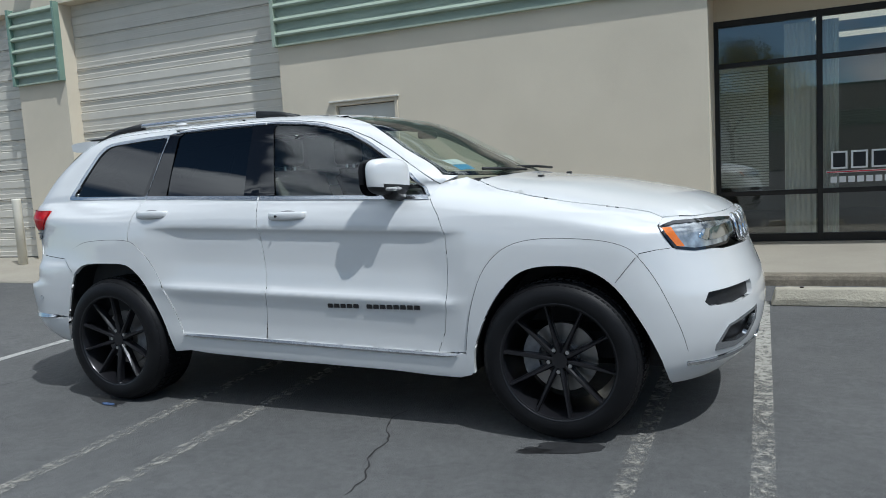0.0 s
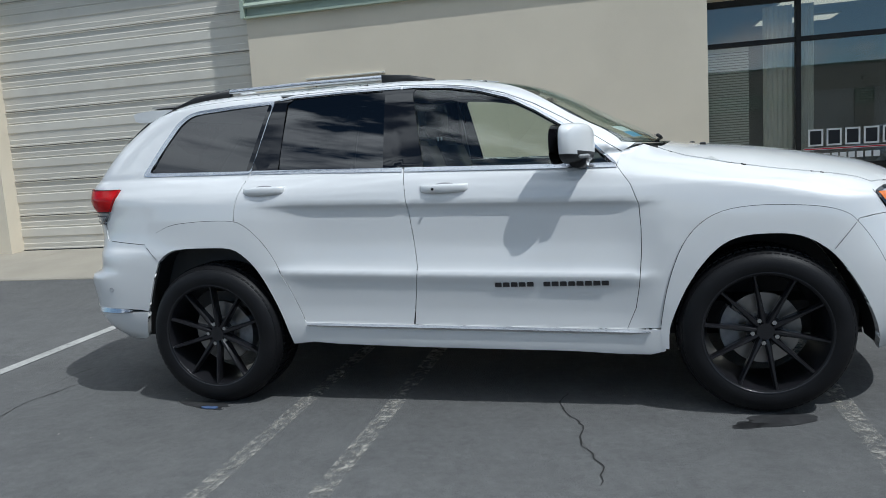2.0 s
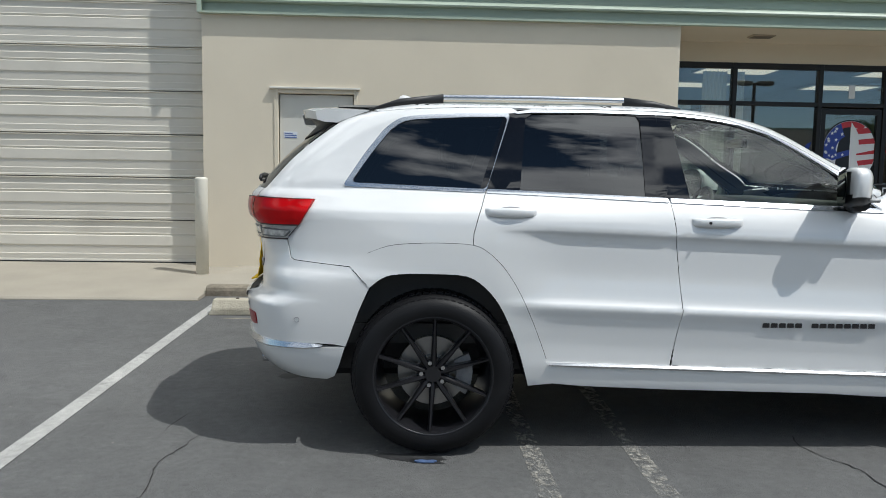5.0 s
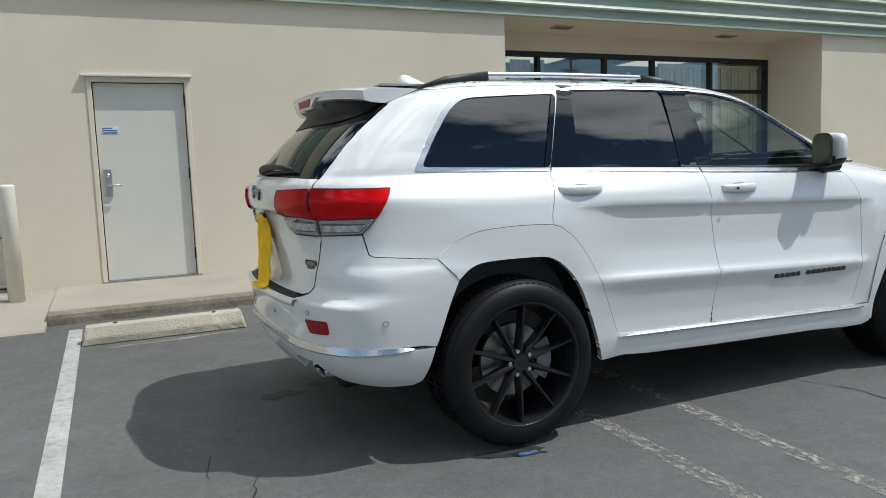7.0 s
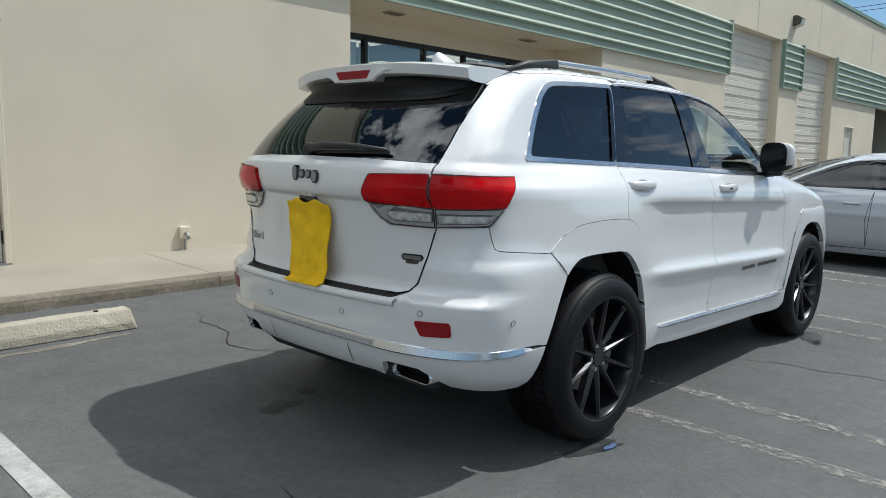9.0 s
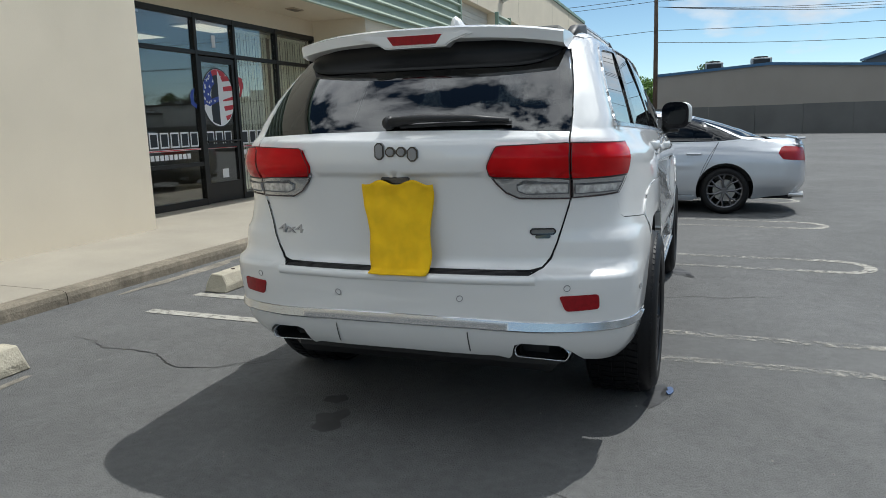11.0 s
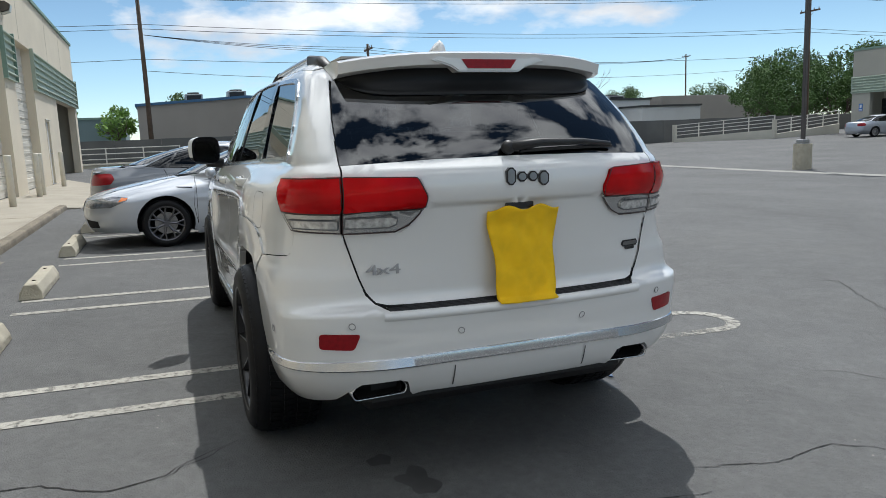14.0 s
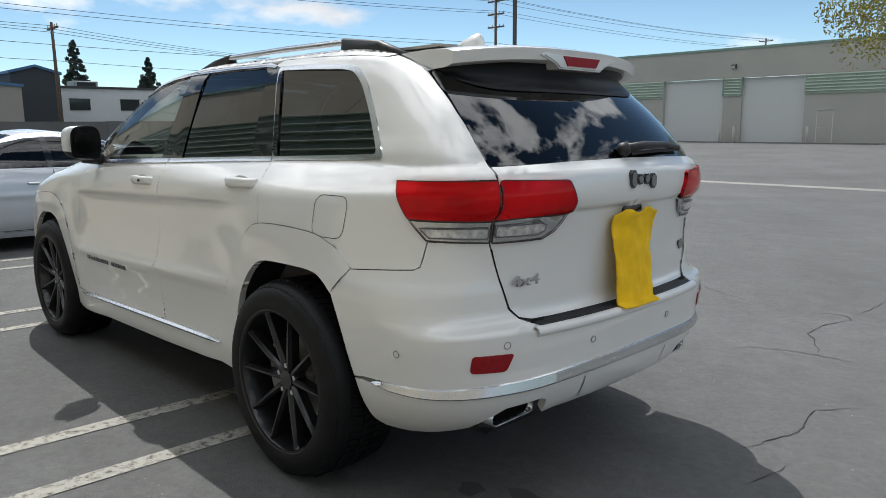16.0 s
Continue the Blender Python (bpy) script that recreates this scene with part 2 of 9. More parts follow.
def prism(bm, poly, axis, a, b):
    """Extrude a polygon of 2D points along an axis from a to b. axis x: (y, z); y: (x, z); z: (x, y)."""
    def at(p, t):
        return {"x": (t, p[0], p[1]), "y": (p[0], t, p[1]), "z": (p[0], p[1], t)}[axis]
    va = [bm.verts.new(at(p, a)) for p in poly]
    vb = [bm.verts.new(at(p, b)) for p in poly]
    n = len(poly)
    fs = [bm.faces.new(va), bm.faces.new(vb[::-1])]
    for i in range(n):
        fs.append(bm.faces.new((va[i], vb[i], vb[(i + 1) % n], va[(i + 1) % n])))
    bmesh.ops.recalc_face_normals(bm, faces=fs)
    return bm


def strip(bm, prof, axis, a, b):
    """An open profile (list of 2D points) swept along an axis."""
    def at(p, t):
        return {"x": (t, p[0], p[1]), "y": (p[0], t, p[1]), "z": (p[0], p[1], t)}[axis]
    va = [bm.verts.new(at(p, a)) for p in prof]
    vb = [bm.verts.new(at(p, b)) for p in prof]
    for i in range(len(prof) - 1):
        bm.faces.new((va[i], vb[i], vb[i + 1], va[i + 1]))
    return bm


def gz(x, y):
    """Height of the paved lot: it drains to a gutter at y = -16."""
    z = 0.022 * (y - 3.505) if y >= -16 else -0.429 + 0.0205 * (-16 - y)
    z = min(z, 0.6)
    if x > 18:
        z += 0.0125 * min(x - 18, 40)
    return z

# ---- ground ----
def build_ground():
    xs = [-900, -300, -120, -60, -35] + [-24 + 2 * i for i in range(33)] + [46, 52, 58, 80, 140, 300, 900]
    ys = [-900, -300, -140, -80, -60, -50, -43] + [-40 + 3 * i for i in range(8)] + [-16.6, -16, -15.4] + [-14 + 2 * i for i in range(13)] + [20, 31, 32, 60, 140, 300, 900]
    bm = bmesh.new()
    g = [[bm.verts.new((x, y, gz(x, y))) for y in ys] for x in xs]
    for i in range(len(xs) - 1):
        for j in range(len(ys) - 1):
            bm.faces.new((g[i][j], g[i + 1][j], g[i + 1][j + 1], g[i][j + 1]))
    return tagged(obj("ground", bm, ASPHALT), "grey weathered asphalt parking lot with a drainage slope", "ground", kind="structure")


build_ground()
SW = 7.78  # kerb face of the walkway
WALL = 9.33
WIN = 10.49


def flat_ribbon(bm, pts, w, lift=0.004):
    """A flat strip on the lot along points (x, y)."""
    pts = [Vector((p[0], p[1], 0)) for p in pts]
    L, R = [], []
    for i, p in enumerate(pts):
        d = (pts[min(i + 1, len(pts) - 1)] - pts[max(i - 1, 0)]).normalized()
        nrm = Vector((-d.y, d.x, 0))
        ww = w[i] if isinstance(w, (list, tuple)) else w
        for side, lst in ((1, L), (-1, R)):
            q = p + nrm * side * ww / 2
            lst.append(bm.verts.new((q.x, q.y, gz(q.x, q.y) + lift)))
    for i in range(len(pts) - 1):
        bm.faces.new((L[i], R[i], R[i + 1], L[i + 1]))
    return bm


def worn_paint(name):
    """Line paint scuffed away to the asphalt: almost gone towards the aisle, whole near the wheel stops."""
    m = mat(name, (0.36, 0.345, 0.305), 0.88, var=0.14, scale=2.2, bump=0.5, bscale=140, fine=0.18)
    nt = m.node_tree
    b = nt.nodes["Principled BSDF"]
    n = nt.nodes.new
    tc = n("ShaderNodeTexCoord")
    sep = n("ShaderNodeSeparateXYZ")
    nt.links.new(tc.outputs["Object"], sep.inputs[0])
    wear = n("ShaderNodeFloatCurve")
    crv = wear.mapping.curves[0]
    for (px, py), pt in zip(((0.0, 0.40), (1.0, 0.38)), crv.points):
        pt.location = (px, py)
    for px, py in ((0.27, 0.42), (0.36, 0.535), (0.50, 0.53), (0.72, 0.41)):
        crv.points.new(px, py)
    wear.mapping.update()
    sc = n("ShaderNodeMath")
    sc.operation = "DIVIDE"
    sc.inputs[1].default_value = 7.2
    nt.links.new(sep.outputs[1], sc.inputs[0])
    nt.links.new(sc.outputs[0], wear.inputs["Value"])
    no = n("ShaderNodeTexNoise")
    no.inputs["Scale"].default_value, no.inputs["Detail"].default_value, no.inputs["Roughness"].default_value = 22.0, 12, 0.72
    nt.links.new(tc.outputs["Object"], no.inputs["Vector"])
    su = n("ShaderNodeMath")
    su.operation = "SUBTRACT"
    nt.links.new(no.outputs["Fac"], su.inputs[0])
    nt.links.new(wear.outputs[0], su.inputs[1])
    ml = n("ShaderNodeMath")
    ml.operation, ml.use_clamp = "MULTIPLY_ADD", True
    ml.inputs[1].default_value, ml.inputs[2].default_value = 4.5, 0.42
    nt.links.new(su.outputs[0], ml.inputs[0])
    gone = n("ShaderNodeBsdfTransparent")
    mx = n("ShaderNodeMixShader")
    nt.links.new(ml.outputs[0], mx.inputs[0])
    nt.links.new(gone.outputs[0], mx.inputs[1])
    nt.links.new(b.outputs[0], mx.inputs[2])
    nt.links.new(mx.outputs[0], nt.nodes["Material Output"].inputs["Surface"])
    return m


WORN = worn_paint("worn_line_paint")
FRESH = mat("fresh_line_paint", (0.38, 0.375, 0.355), 0.85, var=0.12, scale=3, bump=0.6, bscale=140, fine=0.28, mid=0.16, stain=0.85, stain_scale=9, stain_col=(0.16, 0.16, 0.155))


def parking_line(x, y0, y1, w=0.1, m=None):
    bm = flat_ribbon(bmesh.new(), [(x, y0 + (y1 - y0) * i / 6) for i in range(7)], w)
    return tagged(obj("parking_line", bm, m or WORN), "worn white painted parking stall line on the asphalt", "parking line", "parking stall lines", kind="structure")


parking_line(-5.92, 2.0, 7.5, 0.105, FRESH)


def hairpin(xa, xb, yend, ynear=1.85):
    """Double stall line joined by a half round at the aisle end."""
    r = (xb - xa) / 2
    c = (xa + xb) / 2
    pts = [(xa, yend - (yend - ynear - r) * i / 8) for i in range(9)]
    pts += [(c - r * math.cos(a), ynear + r - r * math.sin(a)) for a in [math.pi * k / 12 for k in range(1, 12)]]
    pts += [(xb, ynear + r + (yend - ynear - r) * i / 8) for i in range(9)]
    bm = flat_ribbon(bmesh.new(), pts, 0.1)
    return tagged(obj("parking_line", bm, WORN), "worn white hairpin parking stall line on the asphalt", "parking line", "parking stall lines", kind="structure")


for xa, xb, ye in ((-3.37, -2.84, 7.05), (-0.57, -0.03, 7.0), (2.1, 2.64, 6.95), (4.95, 5.5, 6.95), (7.8, 8.3, 6.95)):
    hairpin(xa, xb, ye)
# long concrete drain gutter through the lot
bm = flat_ribbon(bmesh.new(), [(-60 + 5 * i, -15.65) for i in range(20)], 0.85, 0.006)
tagged(obj("drain_gutter", bm, mat("gutter_concrete", (0.27, 0.262, 0.24), 0.92, var=0.18, scale=1.2, bump=0.4, bscale=60, fine=0.12, stain=0.6, stain_scale=1.6, stain_col=(0.15, 0.145, 0.13))), "long pale concrete drainage gutter in the asphalt", "gutter", kind="structure")


# ---- our building ----
def wallbox(name, x0, x1, z0, z1, y0=WALL, y1=WALL + 0.3, m=STUCCO, label="cream painted stucco wall of the industrial building"):
    return tagged(obj(name, boxm(x0, y0, z0, x1, y1, z1), m), label, "wall", kind="structure")


def louvre_band(x0, x1, z0, z1, yf=WALL, sgn=-1, name="louvre_band"):
    """Corrugated green metal fascia: ribs run along x and stand proud of the wall."""
    th = empty(name, (x0, yf, z0))
    prof = []
    n = max(3, round((z1 - z0) / 0.2))
    p = (z1 - z0) / n
    for i in range(n):
        a = z0 + i * p
        prof += [(0.03, a), (0.03, a + 0.50 * p), (0.105, a + 0.53 * p), (0.112, a + 0.62 * p), (0.095, a + 0.74 * p), (0.03, a + 0.98 * p)]
    bm = bmesh.new()
    strip(bm, [(yf + sgn * d, z) for d, z in prof], "x", x0, x1)
    bm.transform(Matrix.Translation((-x0, -yf, -z0)))
    bmesh.ops.recalc_face_normals(bm, faces=bm.faces)
    part("corrugated_sheet", bm, GREEN, th)
    e = 0.11
    for nm, a, b, c, d in (("edge_trim", -0.005, 0.05, -0.03, z1 - z0 + 0.03), ("edge_trim", x1 - x0 - 0.05, x1 - x0 + 0.005, -0.03, z1 - z0 + 0.03)):
        part(nm, boxm(a, min(0, sgn * e), c, b, max(0, sgn * e), d), GREEN_DARK if x1 - x0 < 2 else GREEN, th)
    part("sill_trim", boxm(0.05, min(0, sgn * 0.075), -0.03, x1 - x0 - 0.05, max(0, sgn * 0.075), -0.002), GREEN, th)
    return tagged(th, "pale green corrugated metal fascia band on the wall", "fascia", "fascia bands")


def rollup_door(x0, x1, z0, z1, y, sgn=-1, m=None, detail=True):
    """Sectional roll-up door with ribbed horizontal panels."""
    m = m or ROLLUP
    th = empty("garage_door", (x0, y, z0))
    n = round((z1 - z0) / 0.55)
    h = (z1 - z0) / n
    for i in range(n):
        a = i * h
        prof = [(-0.02, a + 0.004), (0.016, a + 0.012)] if detail else [(0.016, a)]
        for k in range(3 if detail else 0):
            b = a + 0.012 + (h - 0.03) * (k + 0.12) / 3
            c = a + 0.012 + (h - 0.03) * (k + 0.98) / 3
            if k == 1:
                prof += [(0.016, b), (0.028, b + 0.02), (0.028, c - 0.012), (0.004, c)]
            else:
                prof += [(0.016, b), (0.012, b + 0.008), (0.018, (b + c) / 2), (0.012, (b + c) / 2 + 0.008), (0.016, c)]
        prof += [(0.03, a + h - 0.016), (0.03, a + h - 0.006), (-0.02, a + h - 0.002)] if detail else [(0.016, a + h)]
        bm = strip(bmesh.new(), [(sgn * d, z) for d, z in prof], "x", 0, x1 - x0)
        bmesh.ops.recalc_face_normals(bm, faces=bm.faces)
        part("door_panel", bm, m, th)
    part("weather_strip", boxm(0, min(0, sgn * 0.03), -0.02, x1 - x0, max(0, sgn * 0.03), 0.004), BLACK, th)
    return tagged(th, "off-white ribbed sectional roll-up garage door, closed", "garage door", "garage doors")


def steel_door(x0, x1, z0, z1, y, sgn=-1, handle_left=True, sticker=False, label="pale grey painted steel exit door with a lever handle"):
    th = empty("door", (x0, y, z0))
    w, h = x1 - x0, z1 - z0
    f = 0.05
    for nm, a, b, c, d in (("door_frame", 0, f, 0, h), ("door_frame", w - f, w, 0, h), ("door_frame", f, w - f, h - f, h)):
        part(nm, boxm(a, min(-0.1 * sgn, 0.012 * sgn), c, b, max(-0.1 * sgn, 0.012 * sgn), d, bevel=0.004), STUCCO if sgn == -1 else DOORPAINT, th)
    part("reveal", boxm(f, min(-0.1 * sgn, -0.115 * sgn), 0.0, w - f, max(-0.1 * sgn, -0.115 * sgn), h - f), BLACK, th)
    leaf = part("door_leaf", boxm(f + 0.010, min(-0.05 * sgn, -0.1 * sgn), 0.02, w - f - 0.010, max(-0.05 * sgn, -0.1 * sgn), h - f - 0.010, bevel=0.003), DOORPAINT, th)
    part("drip_cap", boxm(-0.05, min(0, sgn * 0.05), h, w + 0.03, max(0, sgn * 0.05), h + 0.025, bevel=0.004), DOORPAINT, th)
    part("threshold", boxm(0, min(-0.1 * sgn, 0.02 * sgn), -0.005, w, max(-0.1 * sgn, 0.02 * sgn), 0.018), GREYMET, th)
    hx = f + 0.09 if handle_left else w - f - 0.09
    s = 1 if handle_left else -1
    yl = -0.05 * sgn
    part("lock_plate", boxm(hx - 0.045, min(yl, yl + sgn * 0.02), 0.93, hx + 0.035, max(yl, yl + sgn * 0.02), 1.24, bevel=0.006), STEEL, leaf)
    bm = tube(bmesh.new(), [(hx, yl, 1.06), (hx, yl + sgn * 0.07, 1.06), (hx + s * 0.13, yl + sgn * 0.075, 1.06)], 0.011)
    part("lever_handle", bm, STEEL, leaf, smooth=True)
    bm = tube(bmesh.new(), [(hx, yl, 1.17), (hx, yl + sgn * 0.035, 1.17)], 0.022, 12)
    part("deadbolt", bm, STEEL, leaf, smooth=True)
    ox = w - f if handle_left else f
    for zz in (0.2, h / 2, h - 0.3):
        part("hinge", tube(bmesh.new(), [(ox, yl + sgn * 0.014, zz), (ox, yl + sgn * 0.014, zz + 0.12)], 0.016), FRAME, leaf, "dark bronze hinge")
    if sticker:
        lx = hx - 0.03
        st = part("sticker", boxm(lx, min(yl, yl + sgn * 0.003), 1.62, lx + 0.17, max(yl, yl + sgn * 0.003), 1.70), mat("sticker_white", (0.7, 0.72, 0.75), 0.5), leaf, "small white notice sticker with blue print")
        for k in range(3):
            part("print_bar", boxm(lx + 0.01, min(yl + sgn * 0.003, yl + sgn * 0.005), 1.685 - k * 0.025 - 0.012, lx + (0.16 if k else 0.11), max(yl + sgn * 0.003, yl + sgn * 0.005), 1.685 - k * 0.025), mat("print_blue", (0.05, 0.09, 0.3), 0.5), st)
    return tagged(th, label, "door", "steel exit doors")


def bollard(x, y, z, h=1.13, r=0.075):
    bm = bmesh.new()
    tube(bm, [(0, 0, -0.05), (0, 0, h - 0.03), (0, 0, h - 0.01), (0, 0, h)], r, 18)
    for v in bm.verts:
        if v.co.z > h - 0.005:
            v.co.x *= 0.75
            v.co.y *= 0.75
    b = obj("bollard", bm, mat("bollard_paint", (0.70, 0.665, 0.57), 0.6, var=0.06, scale=4, stain=0.3, stain_scale=6, stain_col=(0.35, 0.3, 0.22)), True, loc=(x, y, z))
    return tagged(b, "cream painted steel pipe bollard beside a garage door", "bollard", "bollards")


Z0, ZD, ZB, ZT, ZR = 0.18, 0.24, 3.38, 4.62, 6.3
# front wall pieces: (x0, x1, z0, z1)
D1 = (-5.70, -4.66)
D2 = (9.42, 10.38)
D3 = (21.45, 22.42)
wallbox("wall_front", -30, 32.7, ZT, ZR)
wallbox("wall_front", -12.2, -11.02, Z0, ZT)
wallbox("wall_front", -30, -16.7, Z0, ZT)
wallbox("wall_front", -6.58, D1[0], Z0, ZB)
wallbox("wall_front", D1[0], D1[1], 2.46, ZB)
wallbox("wall_front", D1[1], -0.59, Z0, ZB)
wallbox("wall_front", -6.58, 11.2, ZB, ZT)
wallbox("wall_front", 5.51, D2[0], Z0, ZB)
wallbox("wall_front", D2[0], D2[1], 2.46, ZB)
wallbox("wall_front", D2[1], 11.2, Z0, ZB)
wallbox("wall_front", 14.85, 16.45, Z0, ZT)
wallbox("wall_front", 19.75, D3[0], Z0, ZB)
wallbox("wall_front", D3[0], D3[1], 2.46, ZB)
wallbox("wall_front", D3[1], 25.2, Z0, ZB)
wallbox("wall_front", 19.75, 32.7, ZB, ZT)
wallbox("wall_front", 31.9, 32.7, Z0, ZB)
wallbox("wall_recess", 25.0, 32.7, Z0, ZB, 11.2, 11.4)
wallbox("wall_recess", -0.89, -0.59, Z0, ZB, WALL + 0.3, WIN + 0.1)
wallbox("wall_recess", 5.51, 5.81, Z0, ZB, WALL + 0.3, WIN + 0.1)
wallbox("wall_recess", -0.59, 5.51, 3.10, ZB, WIN - 0.04, WIN + 0.2, label="cream stucco header above the storefront window")
wallbox("ceiling_soffit", -0.59, 5.51, ZB, ZB + 0.1, WALL + 0.3, WIN + 0.2, label="cream painted soffit of the entrance recess")
wallbox("wall_east", 32.4, 32.7, Z0, ZR, WALL + 0.3, 38, STUCCO_GREY)
wallbox("wall_west", -30, -29.7, Z0, ZR, WALL + 0.3, 38, STUCCO_GREY)
wallbox("wall_north", -30, 32.7, Z0, ZR, 38, 38.3, STUCCO_GREY)
tagged(obj("roof", boxm(-29.7, WALL + 0.3, 5.8, 32.4, 38, 6.0), GREYWALL), "flat grey building roof", "roof", kind="structure")
tagged(obj("parapet_coping", boxm(-30.1, WALL - 0.06, ZR, 32.78, WALL + 0.36, ZR + 0.13, bevel=0.01), GREEN_DARK), "dark green metal parapet coping", "coping", kind="structure")
for xs in (-3.75, 2.4, 7.9, 13.0, 18.0, 24.0, 28.0):
    tagged(obj("control_joint", boxm(xs - 0.006, WALL - 0.003, ZT + 0.02, xs + 0.006, WALL + 0.01, ZR - 0.01), KERB), "thin joint in the stucco", "trim", kind="structure")
for a, b in ((-6.6, 11.22), (19.73, 32.72)):
    louvre_band(a, b, ZB, ZT)
for a, b in ((-12.2, -11.02), (14.85, 16.45)):
    louvre_band(a, b, ZB - 0.02, ZT, name="fascia_panel")
for a, b in ((-16.7, -12.2), (-11.02, -6.58), (11.2, 14.85), (16.45, 19.75)):
    rollup_door(a, b, ZD, ZT, WALL + 0.27)
    tagged(obj("garage_backing", boxm(a, WALL + 0.3, Z0, b, WALL + 0.4, ZT + 0.1), BLACK), "dark lining behind the garage door", "wall", kind="structure")
steel_door(D1[0], D1[1], ZD, 2.46, WALL, -1, True, True)
steel_door(D2[0], D2[1], ZD, 2.46, WALL, -1, False)
steel_door(D3[0], D3[1], ZD, 2.46, WALL, -1, False)
for x in (-6.48, -11.98, 11.1, 15.0, 15.65, 20.4):
    bollard(x, 8.86, 0.22)


def wall_pack(x, y, z, sgn):
    th = empty("wall_light", (x, y, z))
    bm = bmesh.new()
    prism(bm, [(0, -0.16), (sgn * 0.2, -0.1), (sgn * 0.24, 0.05), (sgn * 0.12, 0.13), (0, 0.13)], "x", -0.17, 0.17)
    bmesh.ops.bevel(bm, geom=bm.edges[:], offset=0.012, segments=2, affect="EDGES")
    part("housing", bm, mat("bronze_housing", (0.09, 0.075, 0.06), 0.5, var=0.1), th)
    bm = bmesh.new()
    prism(bm, [(sgn * 0.02, -0.17), (sgn * 0.2, -0.112), (sgn * 0.245, 0.03), (sgn * 0.21, -0.13), (sgn * 0.02, -0.2)], "x", -0.13, 0.13)
    part("lens", bm, mat("frosted_lens", (0.5, 0.5, 0.46), 0.3), th)
    return tagged(th, "bronze wall-mounted security light with a frosted lens", "wall light", "wall lights")


wall_pack(15.7, WALL, 5.25, -1)
wall_pack(-11.6, WALL, 5.25, -1)
for x, z in ((6.9, 0.42), (7.9, 0.34), (-2.95, 0.42)):
    th = empty("hose_bib", (x, WALL, z))
    part("pipe", tube(bmesh.new(), [(0, 0.01, 0), (0, -0.09, 0), (0, -0.12, -0.05)], 0.02), GREYMET, th, smooth=True)
    part("cover", boxm(-0.06, -0.05, -0.06, 0.06, 0, 0.08, bevel=0.015, seg=2), STUCCO, th)
    part("stem", tube(bmesh.new(), [(0, -0.03, -0.05), (0, -0.03, 0.24 - z)], 0.014), GREYMET, th)
    tagged(th, "small capped pipe outlet at the foot of the wall", "pipe outlet", "pipe outlets")


# ---- walkway, kerb, aprons ----
def slab(x0, x1, y0, y1, za, zb, m=CONCRETE, name="pavement"):
    bm = bmesh.new()
    prism(bm, [(y0, -0.2), (y1, -0.2), (y1, zb), (y0 + 0.02, za), (y0, za - 0.02)], "x", x0, x1)
    ob = obj(name, bm, m)
    return tagged(ob, "pale stained concrete walkway slab", "walkway", kind="structure")


xj = [-6.15, -3.4, -0.62, 2.2, 5.0, 7.9, 10.9]
for a, b in zip(xj, xj[1:]):
    slab(a + 0.004, b - 0.004, SW + 0.16, WALL + 0.02 if not (a < 5.5 and b > -0.6) else WIN + 0.06, 0.203, 0.24)
    k = bmesh.new()
    prism(k, [(SW - 0.012, -0.1), (SW + 0.155, -0.1), (SW + 0.155, 0.2), (SW + 0.04, 0.2), (SW + 0.01, 0.185), (SW, 0.15)], "x", a + 0.003, b - 0.003)
    tagged(obj("kerb", k, mat("dirty_kerb", (0.20, 0.172, 0.13), 0.93, var=0.22, scale=2.2, bump=0.6, bscale=60, fine=0.18, mid=0.2, stain=0.8, stain_scale=3.0, stain_col=(0.085, 0.07, 0.052))), "stained weathered concrete kerb along the walkway", "kerb", kind="structure")
for a, b, n in ((-30, -6.15, 6), (10.9, 32.7, 6)):
    w = (b - a) / n
    for i in range(n):
        slab(a + i * w + 0.004, a + (i + 1) * w - 0.004, 7.5, WALL + 0.3, gz(0, 7.5) + 0.03, 0.24)
slab(25.2, 32.7, WALL + 0.3, 11.3, 0.24, 0.24)


def wheel_stop(x0, x1, y=6.83, rz=0.0):
    bm = bmesh.new()
    L = x1 - x0
    prism(bm, [(-0.10, 0), (0.10, 0), (0.098, 0.060), (0.055, 0.142), (-0.055, 0.142), (-0.098, 0.060)], "x", -L / 2, L / 2)
    for v in bm.verts:
        if v.co.z > 0.05:
            v.co.x *= 1 - 0.07 / L
    bmesh.ops.bevel(bm, geom=bm.edges[:], offset=0.008, segments=1, affect="EDGES")
    bmesh.ops.subdivide_edges(bm, edges=[e for e in bm.edges if e.calc_length() > 0.5], cuts=22, use_grid_fill=True)
    for v in bm.verts:
        d = noise.noise(v.co * 9 + Vector((x0 * 3, 0, 0)))
        v.co.z += 0.006 * d if v.co.z > 0.03 else 0
        v.co.y += 0.004 * noise.noise(v.co * 14)
    ob = obj("wheel_stop", bm, STOPC, loc=((x0 + x1) / 2, y, gz(0, y)))
    for sx in (-0.3, 0.3):
        part("anchor_pin", tube(bmesh.new(), [(sx * L, 0, 0.12), (sx * L, 0, 0.149)], 0.016, 10), mat("rusty_pin", (0.06, 0.04, 0.03), 0.8, metal=0.3, var=0.3, scale=60), ob, "dark rusty anchor pin")
    ob.rotation_euler = (radians(1.26), 0, rz)
    return tagged(ob, "weathered chipped concrete wheel stop on the asphalt", "wheel stop", "wheel stops")


for a, b, y in ((-5.86, -4.60, 6.90), (-2.75, -1.46, 6.94), (0.03, 1.24, 6.935), (2.82, 4.2, 6.93), (5.6, 6.95, 6.93)):
    wheel_stop(a, b, y)


